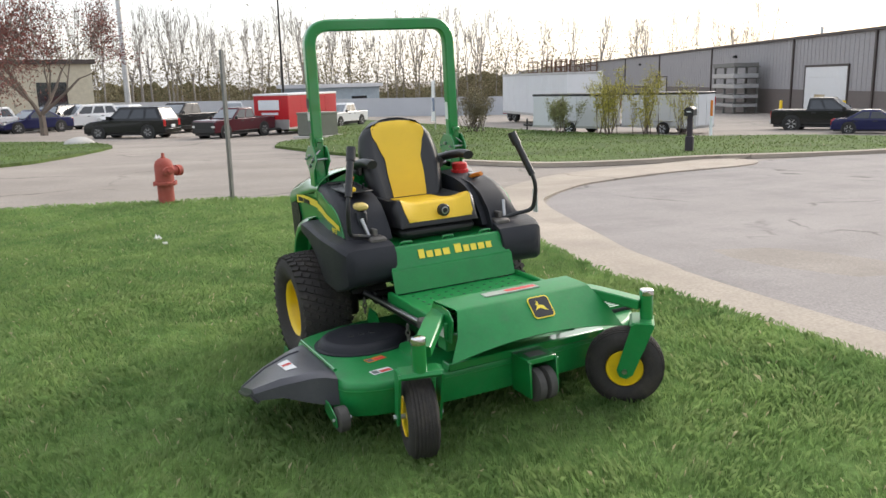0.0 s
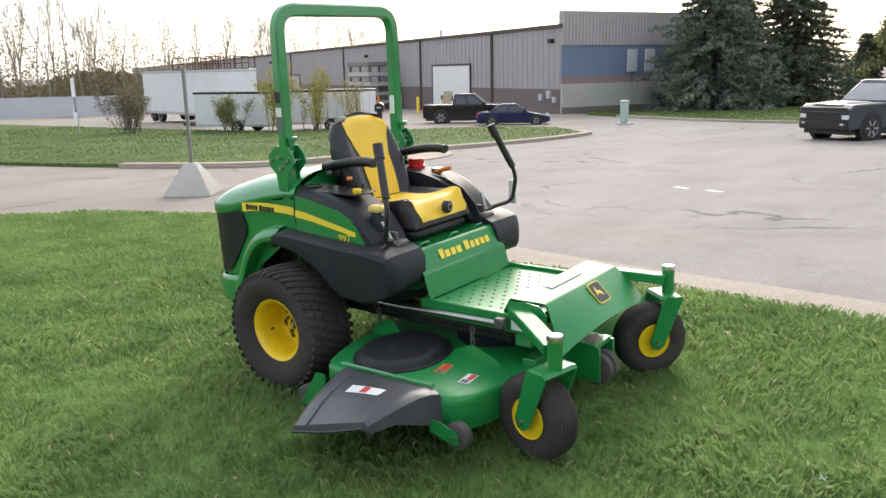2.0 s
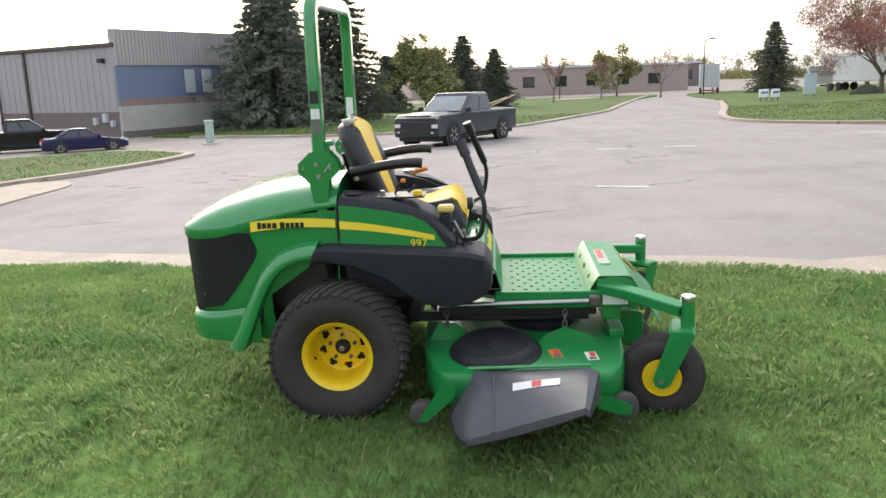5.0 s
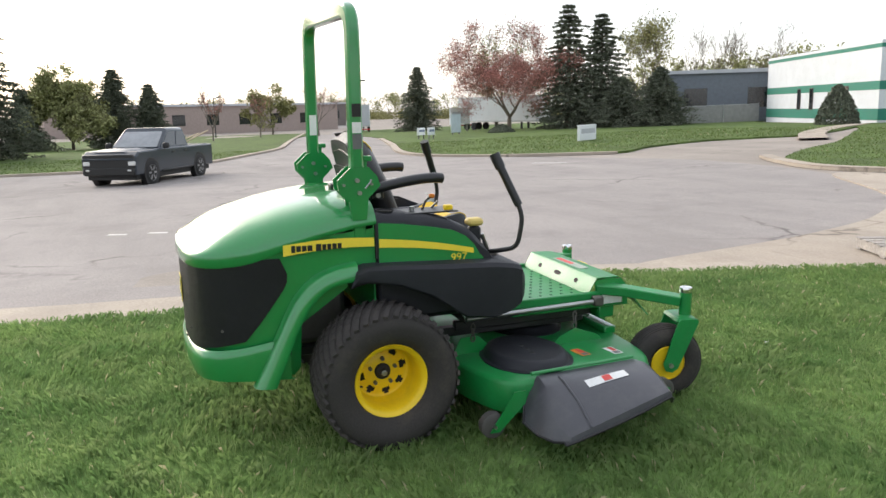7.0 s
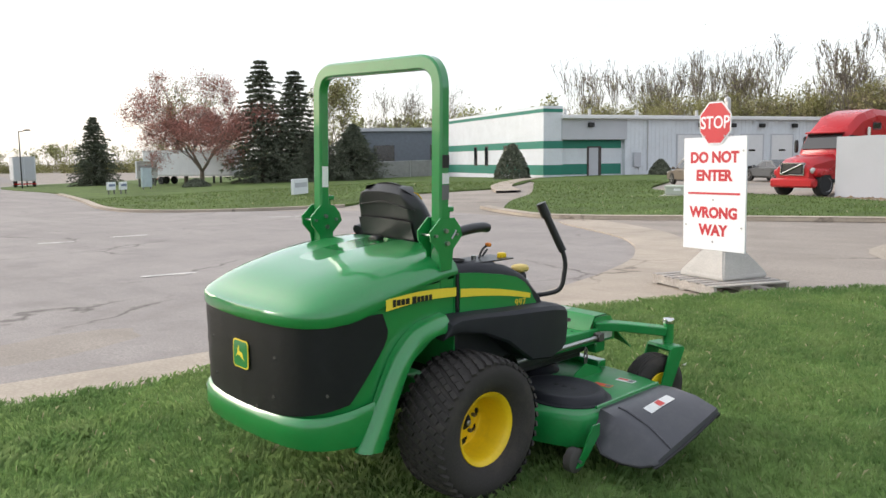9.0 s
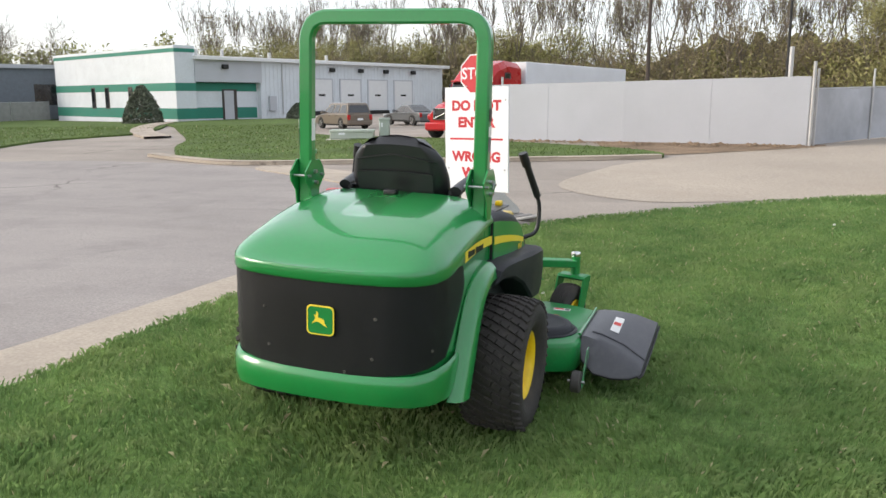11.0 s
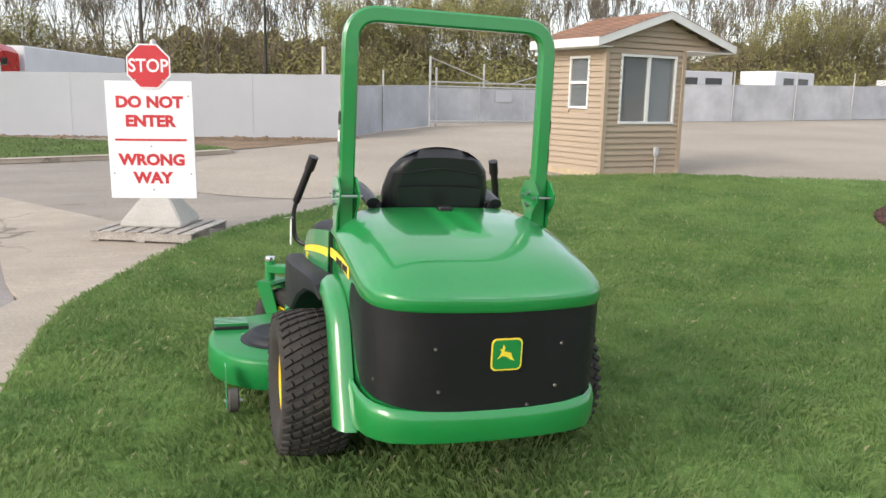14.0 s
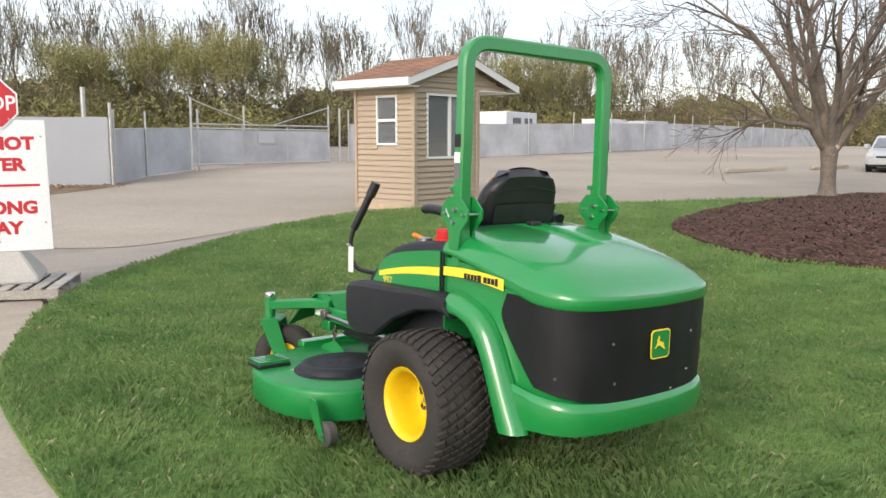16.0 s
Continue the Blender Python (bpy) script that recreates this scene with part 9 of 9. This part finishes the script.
bare_tree(-74.3, 56.1, 11.2, 34, FARTWIG, "tall budding tree behind the spruces", BUDS, 0.14, 0.55, 5, 0.2, "budding_tree", n_bud=4)
bare_tree(-79.7, 70.1, 10.3, 35, FARTWIG, "bare tree behind the fence", None, 0.1, 0.5, 5, 0.2)
bare_tree(-75.2, 74.8, 10.3, 36, FARTWIG, "bare spreading tree behind the office", None, 0.1, 0.8, 5, 0.2)
bare_tree(-76.0, -4.6, 7.0, 37, BARK, "round yellow-green budding tree among spruces", LEAFG, 0.14, 0.95, 5, 0.12, "budding_tree", n_bud=26, up=0.05)
for i, (x, y, h) in enumerate(((-93, 22.0, 5.0), (-88, 9.0, 4.6), (-96, 15.5, 4.2))):
    bare_tree(x, y, h, 40 + i, FARTWIG, "young pink-tipped tree on the far lawn", REDBUD2, 0.08, 0.45, 4, 0.3, "young_tree", n_bud=2)
bare_tree(-118, 21.0, 7.0, 44, FARTWIG, "rounded budding tree by the far car park", BUDS, 0.2, 0.8, 5, 0.2, "budding_tree", n_bud=5, up=0.05)


def sapling(x, y, h, seed, leaf, label, stems=9, n_leaf=5, wide=0.35):
    rng = np.random.default_rng(seed)
    b = tree_thing("shrub", label, "shrub", x, y, -0.08)
    out, tips = [], []
    for k in range(stems):
        a = rng.random() * 6.283
        d = np.array([math.cos(a) * wide, math.sin(a) * wide, 1.0])
        grow(rng, np.array([rng.normal(0, 0.2), rng.normal(0, 0.2), 0.0]), d / np.linalg.norm(d), h * rng.uniform(0.45, 0.7), 0.022, 3, out, tips, 0.35, (2, 3), 0.55, 0.3, 0.08, 0.006, 4)
    mesh_object("stem", ribbon_mesh("stem", out, rng, 0.015, 3), TWIG, b, 60)["kind"] = "stuff"
    S = np.array(out)
    T = np.concatenate([(S[:, 0:3] + S[:, 3:6]) / 2, np.array(tips)])
    T = np.repeat(T, n_leaf, axis=0) + rng.normal(0, 0.09, (len(T) * n_leaf, 3))
    mesh_object("leaves", leaves_mesh("leaves", T[T[:, 2] > 0.3], 0.035, rng), leaf, b)["kind"] = "stuff"


sapling(-19.8, -21.8, 2.2, 51, LEAFY, "slender yellow-green saplings by the trailers", 14, 5, 0.3)
sapling(-21.4, -21.2, 2.1, 52, LEAFY, "slender yellow-green saplings by the trailers", 12, 4, 0.3)
sapling(-19.2, -24.3, 1.3, 53, LEAFG, "leafing bush beside the trailer", 12, 4, 0.45)
sapling(-22.4, -20.2, 1.7, 54, LEAFY, "thin pale saplings before the trailer", 7, 2, 0.25)
sapling(-17.2, -28.5, 1.8, 55, BROWNBUD, "brown bare bush on the verge", 22, 4, 0.7)


def rounded_bush(x, y, w, h, seed, label):
    rng = np.random.default_rng(seed)
    b = tree_thing("clipped_bush", label, "shrub", x, y, -0.08)
    u = rng.normal(0, 1, (6000, 3))
    u /= np.linalg.norm(u, axis=1, keepdims=True)
    u[:, 2] = np.abs(u[:, 2])
    z = u[:, 2]
    P = u * rng.uniform(0.8, 1.03, (6000, 1)) * np.array([w / 2, w / 2, h])
    P[:, 0:2] *= (1 - 0.45 * (z[:, None]) ** 1.5)
    mesh_object("foliage", leaves_mesh("foliage", P, 0.09, rng), NEEDLE2, b)["kind"] = "stuff"
    part("stem", rod(bmesh.new(), (0, 0, -0.1), (0, 0, h * 0.8), 0.12, 8), BARK, b)


rounded_bush(-37.9, 45.6, 2.9, 2.75, 61, "clipped dark conical evergreen by the office corner")
rounded_bush(-62, 31.5, 2.5, 0.8, 62, "low evergreen mound on the grass")
rounded_bush(-29.5, 53.5, 1.8, 1.2, 63, "low dark bush by the office wall")


# ---- woods on the skyline ----
def woods(name, label, rows, seed, material, leaf, leaf_n, leaf_size, h_rng, depth=3, under=0, under_mat=None, spread=0.32, trunk=(0.25, 0.45), under_size=0.16, under_n=46, tall=1.0):
    """A belt of bare trees and undergrowth; rows: (x0, y0, x1, y1, count, depth of the belt)."""
    rng = np.random.default_rng(seed)
    S, T, U = [], [], []
    for x0, y0, x1, y1, n, belt in rows:
        L = math.hypot(x1 - x0, y1 - y0)
        nx, ny = -(y1 - y0) / L, (x1 - x0) / L
        for k in range(n):
            t = (k + rng.random()) / n
            o = rng.uniform(-belt / 2, belt / 2)
            x, y = x0 + (x1 - x0) * t + nx * o, y0 + (y1 - y0) * t + ny * o
            g = ground_z(x, y) - 0.1
            h = rng.uniform(*h_rng)
            out, tips = [], []
            th = h * rng.uniform(*trunk)
            r = 0.010 * h * rng.uniform(0.8, 1.3)
            lean = rng.normal(0, 0.04, 2)
            out.append((x, y, g - 0.3, x + lean[0] * th, y + lean[1] * th, g + th, r * 1.2, r * 0.9))
            for j in range(rng.integers(3, 6)):
                a = rng.random() * 6.283
                d = np.array([math.cos(a) * spread, math.sin(a) * spread, 1.0])
                grow(rng, np.array([x + lean[0] * th, y + lean[1] * th, g + th * rng.uniform(0.7, 1.0)]), d / np.linalg.norm(d), (h - th) * 0.52, r * 0.6, depth, out, tips, spread * 1.1, (2, 4), 0.62, 0.3, 0.09, 0.021, 2)
            S += out
            T += tips
        for k in range(int(under * L)):
            t = rng.random()
            o = rng.uniform(-belt / 2 - 1.5, belt / 2)
            cx, cy = x0 + (x1 - x0) * t + nx * o, y0 + (y1 - y0) * t + ny * o
            g = ground_z(cx, cy)
            hh = tall * rng.uniform(1.2, 5.2) * (0.6 + 0.8 * noise.noise(Vector((cx * 0.06, cy * 0.06, 3.0))) ** 2 + 0.35)
            for _ in range(under_n):
                U.append((cx + rng.normal(0, 0.9), cy + rng.normal(0, 0.9), g + abs(rng.normal(0.5, 0.35)) * hh))
    b = thing(name, label, "woods", kind="stuff")
    mesh_object("branches", ribbon_mesh("branches", S, rng, 0.05, 3), material, b, 60)
    if leaf and leaf_n:
        P = np.repeat(np.array(T), leaf_n, axis=0)
        P = P + rng.normal(0, 0.45, P.shape)
        mesh_object("buds", leaves_mesh("buds", P, leaf_size, rng, True), leaf, b)
    if U:
        mesh_object("undergrowth", leaves_mesh("undergrowth", np.array(U), under_size, rng, True), under_mat, b)


woods("woods", "belt of bare spring trees with olive buds behind the yard", [(-66, 97, -4, 84, 48, 16), (-4, 84, 36, 74, 38, 16), (36, 74, 80, 62, 38, 16), (80, 62, 125, 40, 22, 16)], 71, FARTWIG, BUDS, 1, 0.09, (8.5, 14.0), 4, 7, BUDS, under_n=92, under_size=0.19, tall=1.5)
woods("thicket", "brown leafless thicket along the yard edge", [(-46, 84, -4, 77, 18, 4), (-4, 77, 36, 67, 22, 4), (36, 67, 82, 54, 24, 4), (82, 54, 120, 36, 14, 4)], 72, FARTWIG, BROWNBUD, 5, 0.12, (4.0, 7.5), 3, 6, BROWNBUD, 0.5, under_n=80, under_size=0.16)
woods("willow_thicket", "fresh olive-green willows behind the yard", [(12, 66, 30, 62, 16, 5), (52, 60, 66, 55, 10, 4)], 73, FARTWIG, BUDS, 34, 0.085, (7.0, 9.5), 3, 8, BUDS, 0.5, under_n=90)
woods("willow_thicket", "low yellow-green thicket behind the office roof", [(-62, 88, -12, 80, 34, 5)], 76, FARTWIG, BUDS, 20, 0.11, (6.0, 8.2), 3, 7, BUDS, 0.5, under_n=90, tall=1.4)
woods("poplar_row", "row of tall slender bare poplars beyond the lot", [(30, -118, -20, -128, 34, 14), (-20, -128, -75, -122, 40, 14), (-75, -122, -130, -104, 22, 14)], 74, PALETWIG, None, 0, 0.1, (11.5, 16.0), 3, 5, BROWNBUD, 0.22, (0.3, 0.5), under_size=0.24, under_n=55, tall=2.2)
woods("far_treeline", "low green treeline far down the street", [(-330, -30, -320, 90, 26, 20), (-320, 90, -200, 150, 40, 30), (-150, -60, -240, -40, 30, 20), (-130, 95, -60, 110, 34, 14)], 75, FARTWIG, LEAFG, 5, 0.4, (7, 11), 2, 3, BUDS, 0.5, under_size=0.4)


def brush_bank(label, line, h, material, seed):
    """A far bank of massed brush with a ragged top edge."""
    rng = np.random.default_rng(seed)
    rings = []
    for (x0, y0), (x1, y1) in zip(line, line[1:]):
        L = math.hypot(x1 - x0, y1 - y0)
        nx, ny = -(y1 - y0) / L, (x1 - x0) / L
        for k in range(int(L / 0.45)):
            x, y = x0 + (x1 - x0) * k * 0.45 / L, y0 + (y1 - y0) * k * 0.45 / L
            g = ground_z(x, y) - 0.4
            top = h * (0.72 + 0.45 * noise.noise(Vector((x * 0.07, y * 0.07, seed))) + 0.22 * noise.noise(Vector((x * 0.5, y * 0.5, seed)))) + rng.normal(0, 0.22)
            w = rng.normal(0, 0.5)
            rings.append([(x + nx * w, y + ny * w, g), (x + nx * (0.8 + w), y + ny * (0.8 + w), g + top * 0.55), (x + nx * (2 + w), y + ny * (2 + w), g + top), (x + nx * 5, y + ny * 5, g)])
    ob = mesh_object("backdrop", solid_sheet(rings, 0.02), material, None, None)
    tagged(ob, label, "distant woods", kind="structure")


BRUSH = mat("massed_brown_brush", (0.165, 0.150, 0.085), 0.95, var=0.4, scale=0.16, grain=3.0, gvar=0.5, bump=0.0, spec=0.1, dirt=(0.17, 0.16, 0.07), dirt_amt=0.6)
brush_bank("hazy olive-brown woods massed behind the yard", [(-60, 101), (-4, 93), (38, 83), (84, 71), (130, 48)], 8.6, BRUSH, 3)
brush_bank("hazy brown brush massed behind the bare poplars", [(-135, -112), (-78, -131), (-20, -138), (40, -132)], 5.2, BRUSH, 8)

# ---- near grass ----
def in_poly(x, y, pl):
    hit = np.zeros(len(x), bool)
    j = len(pl) - 1
    for i in range(len(pl)):
        xi, yi = pl[i]
        xj, yj = pl[j]
        if yi != yj:
            c = ((yi > y) != (yj > y)) & (x < (xj - xi) * (y - yi) / (yj - yi) + xi)
            hit ^= c
        j = i
    return hit


def lawn_grass():
    rng = np.random.default_rng(3)
    poly = np.array(LAWN_POLY)
    bed_pl = np.array(BED_POLY)
    X, Y, K, D = [], [], [], []
    # tufts scattered at random, each with blades that lean much the same way
    for x0, y0, x1, y1, tufts, per, k in ((-4, -10, 5.6, 7.2, 880, 4, 1.0), (-1, 7.2, 9.5, 10.5, 330, 4, 1.4), (5.6, -8, 9.5, 7.2, 300, 4, 1.4), (9.5, -9, 22, 9.5, 96, 4, 2.2)):
        n = int((x1 - x0) * (y1 - y0) * tufts)
        cx, cy = rng.uniform(x0, x1, n), rng.uniform(y0, y1, n)
        if k == 1.0:
            keep = rng.random(n) < np.clip(1.75 - np.hypot(cx, cy) / 6.5, 0.40, 1)
            cx, cy = cx[keep], cy[keep]
            n = len(cx)
        # neighbouring tufts lie over the same way, as foot and mower left them
        way = 2.2 * np.sin(cx * 1.9 + 1.3 * np.sin(cy * 1.4)) + 2.0 * np.sin(cy * 2.3 + 1.1 * np.sin(cx * 1.2)) + 1.2 * np.sin(cx * 6.1 - cy * 4.7) + rng.normal(0, 0.55, n)
        x = np.repeat(cx, per) + rng.normal(0, 0.034 * k, n * per)
        y = np.repeat(cy, per) + rng.normal(0, 0.034 * k, n * per)
        d = np.repeat(way, per) + rng.normal(0, 1.1, n * per)
        keep = in_poly(x, y, poly) & ~in_poly(x, y, bed_pl)
        X.append(x[keep]), Y.append(y[keep]), K.append(np.full(keep.sum(), k)), D.append(d[keep])
    x, y, k, lean_dir = np.concatenate(X), np.concatenate(Y), np.concatenate(K), np.concatenate(D)
    n = len(x)
    far = np.clip(0.016 * x + 0.014 * y, -1.6, 1.2)
    u = np.clip((np.hypot(x, y - 0.6) - 2.0) / 5.0, 0, 1)
    w = 1 - u * u * (3 - 2 * u)
    z = w * (0.017 - 0.03 * x) + (1 - w) * far
    # patches of taller and shorter growth
    pat = 0.5 + 0.5 * np.sin(x * 2.3 + 1.7 * np.sin(y * 1.1)) * np.sin(y * 2.9 + 1.3 * np.sin(x * 1.7))
    pat2 = 0.5 + 0.5 * np.sin(x * 7.1 + 2.0 * np.sin(y * 5.3)) * np.sin(y * 6.7 + x)
    h = (0.034 + 0.020 * pat + 0.014 * pat2) * rng.uniform(0.65, 1.3, n)
    bw = 0.0013 * k * rng.uniform(0.7, 1.3, n)
    ang = lean_dir + np.pi / 2 + rng.normal(0, 0.5, n)
    lean = h * np.abs(rng.normal(0.42, 0.25, n))
    dx, dy = np.cos(lean_dir), np.sin(lean_dir)
    sx_, sy_ = np.cos(ang) * bw, np.sin(ang) * bw
    P0 = np.stack([x - sx_, y - sy_, z - 0.005], 1)
    P1 = np.stack([x + sx_, y + sy_, z - 0.005], 1)
    mx, my, mz = x + dx * lean * 0.38, y + dy * lean * 0.38, z + h * 0.66
    P2 = np.stack([mx + sx_ * 0.9, my + sy_ * 0.9, mz], 1)
    P4 = np.stack([x + dx * lean - sx_ * 0.5, y + dy * lean - sy_ * 0.5, z + h * (1.0 - 0.28 * np.minimum(1, lean / h))], 1)
    V = np.stack([P0, P1, P2, P4], 1).reshape(-1, 3)
    base = (np.arange(n) * 4)[:, None]
    F = np.concatenate([base + np.array([[0, 1, 2]]), base + np.array([[0, 2, 3]])], 1).reshape(-1, 3)
    ob = mesh_object("grass", quick_mesh("grass", V, F), GRASS)
    tagged(ob, "fresh green mown grass with a few pale blades", "grass", kind="stuff")


def grass_material(dark, fair, pale):
    m = bpy.data.materials.new("grass_blades")
    m.use_nodes = True
    nt = m.node_tree
    p = nt.nodes["Principled BSDF"]
    tc = nt.nodes.new("ShaderNodeTexCoord").outputs["Object"]
    rnd = nt.nodes.new("ShaderNodeNewGeometry").outputs["Random Per Island"]
    broad, patch = tex_noise(nt, tc, 1.3, 4.0), tex_noise(nt, tc, 5.5, 3.0)
    c1 = ramp_mix(nt, spread(nt, broad, 0.38, 0.62), dark, fair)
    c2 = ramp_mix(nt, spread(nt, patch, 0.42, 0.68, 0.0, 0.5), c1, pale)
    dry = nt.nodes.new("ShaderNodeMath")
    dry.operation = "GREATER_THAN"
    dry.inputs[1].default_value = 0.985
    nt.links.new(rnd, dry.inputs[0])
    c3 = ramp_mix(nt, dry.outputs[0], c2, (0.42, 0.38, 0.24))
    hsv = nt.nodes.new("ShaderNodeHueSaturation")
    nt.links.new(c3, hsv.inputs["Color"])
    nt.links.new(spread(nt, rnd, 0, 1, 0.86, 1.16), hsv.inputs["Value"])
    nt.links.new(hsv.outputs["Color"], p.inputs["Base Color"])
    p.inputs["Roughness"].default_value = 0.6
    p.inputs["Specular IOR Level"].default_value = 0.3
    p.inputs["Transmission Weight"].default_value = 0.0
    tr = nt.nodes.new("ShaderNodeBsdfTranslucent")
    nt.links.new(hsv.outputs["Color"], tr.inputs["Color"])
    mx = nt.nodes.new("ShaderNodeMixShader")
    mx.inputs[0].default_value = 0.55
    nt.links.new(p.outputs[0], mx.inputs[1])
    nt.links.new(tr.outputs[0], mx.inputs[2])
    nt.links.new(mx.outputs[0], nt.nodes["Material Output"].inputs["Surface"])
    return m


GRASS = grass_material((0.140, 0.240, 0.080), (0.222, 0.325, 0.112), (0.29, 0.355, 0.16))
TUFTM = grass_material((0.080, 0.128, 0.037), (0.115, 0.165, 0.046), (0.15, 0.18, 0.065))
lawn_grass()


def verge_tufts():
    rng = np.random.default_rng(21)
    C = []
    for poly in FAR_LAWNS:
        p = np.array(poly)
        lo, hi = np.maximum(p.min(0), (-46, -40)), np.minimum(p.max(0), (24, 40))
        n = int(max(0, hi[0] - lo[0]) * max(0, hi[1] - lo[1]) * 62)
        x, y = rng.uniform(lo[0], hi[0], n), rng.uniform(lo[1], hi[1], n)
        keep = in_poly(x, y, p) & (rng.random(n) < np.clip(18 / np.hypot(x, y), 0.25, 1))
        C.append(np.stack([x[keep], y[keep]], 1))
    x, y = np.concatenate(C).T
    n = len(x)
    far = np.hypot(x, y)
    z = np.clip(0.016 * x + 0.014 * y, -1.6, 1.2)
    lump = 0.5 + 0.5 * np.sin(x * 0.9 + 2 * np.sin(y * 0.7)) * np.sin(y * 1.3 + x * 0.4)
    h = rng.uniform(0.025, 0.055, n) * (0.7 + 0.8 * lump)
    w = 0.0009 * far * rng.uniform(0.6, 1.2, n)
    a, d = rng.uniform(0, np.pi, n), rng.uniform(0, 2 * np.pi, n)
    u, v = np.cos(a) * w, np.sin(a) * w
    tx, ty = np.cos(d) * h * 0.6, np.sin(d) * h * 0.6
    V = np.stack([np.stack([x - u, y - v, z - 0.01], 1), np.stack([x + u, y + v, z - 0.01], 1), np.stack([x + tx, y + ty, z + h], 1)], 1).reshape(-1, 3)
    ob = mesh_object("grass", quick_mesh("verge_grass", V, np.arange(3 * n).reshape(n, 3)), TUFTM)
    tagged(ob, "uneven green grass tufts on the verges", "grass", kind="stuff")


verge_tufts()


def mulch_chips():
    rng = np.random.default_rng(9)
    n = 26000
    x, y = rng.uniform(6.4, 19.6, n), rng.uniform(-1.4, 6.6, n)
    keep = np.array([inside(BED_POLY, a, b) for a, b in zip(x, y)])
    x, y = x[keep], y[keep]
    edge = np.array(BED_POLY[::3])
    d = np.sqrt(((x[:, None] - edge[None, :, 0]) ** 2 + (y[:, None] - edge[None, :, 1]) ** 2).min(1))
    t = np.clip(d / 3.5, 0, 1)
    z = np.array([ground_z(a, b) for a, b in zip(x, y)]) + 0.045 + 0.22 * t * t * (3 - 2 * t) * (d > 0.08)
    n = len(x)
    a = rng.uniform(0, 6.283, n)
    L, W = rng.uniform(0.02, 0.055, n), rng.uniform(0.006, 0.014, n)
    tilt = rng.normal(0, 0.3, n)
    c, s = np.cos(a), np.sin(a)
    def at(u, v, dz):
        return np.stack([x + c * u - s * v, y + s * u + c * v, z + dz + tilt * u], 1)
    V = np.stack([at(-L, -W, 0.004), at(L, -W, 0.004), at(L, W, 0.004), at(-L, W, 0.004), at(0, 0, 0.016)], 1).reshape(-1, 3)
    base = (np.arange(n) * 5)[:, None]
    F = np.concatenate([base + np.array([q]) for q in ([0, 1, 4], [1, 2, 4], [2, 3, 4], [3, 0, 4])], 1).reshape(-1, 3)
    ob = mesh_object("mulch_chips", quick_mesh("mulch_chips", V, F), CHIP)
    tagged(ob, "loose dark bark chips over the bed", "mulch", kind="stuff")


mulch_chips()


def litter(x, y, size, seed, label):
    rng = random.Random(seed)
    b = thing("litter", label, "litter", pose(x, y, ground_z(x, y) + 0.025, 0, 0, rng.uniform(0, 360)))
    rows = []
    for i in range(6):
        rows.append([((i / 5 - 0.5) * size + rng.uniform(-0.1, 0.1) * size, (k / 5 - 0.5) * size * 0.7 + rng.uniform(-0.1, 0.1) * size, abs(rng.gauss(0.25, 0.2)) * size) for k in range(6)])
    part("scrap", solid_sheet(rows, 0.001), WHITE, b, "crumpled white scrap", None)


litter(0.81, -4.94, 0.085, 1, "small crumpled white paper scrap on the lawn")
litter(0.80, -4.52, 0.060, 2, "small crumpled white paper scrap on the lawn")
litter(3.03, 6.71, 0.040, 3, "small crumpled white paper scrap on the lawn")
litter(0.26, 2.75, 0.030, 4, "small crumpled white paper scrap on the lawn")
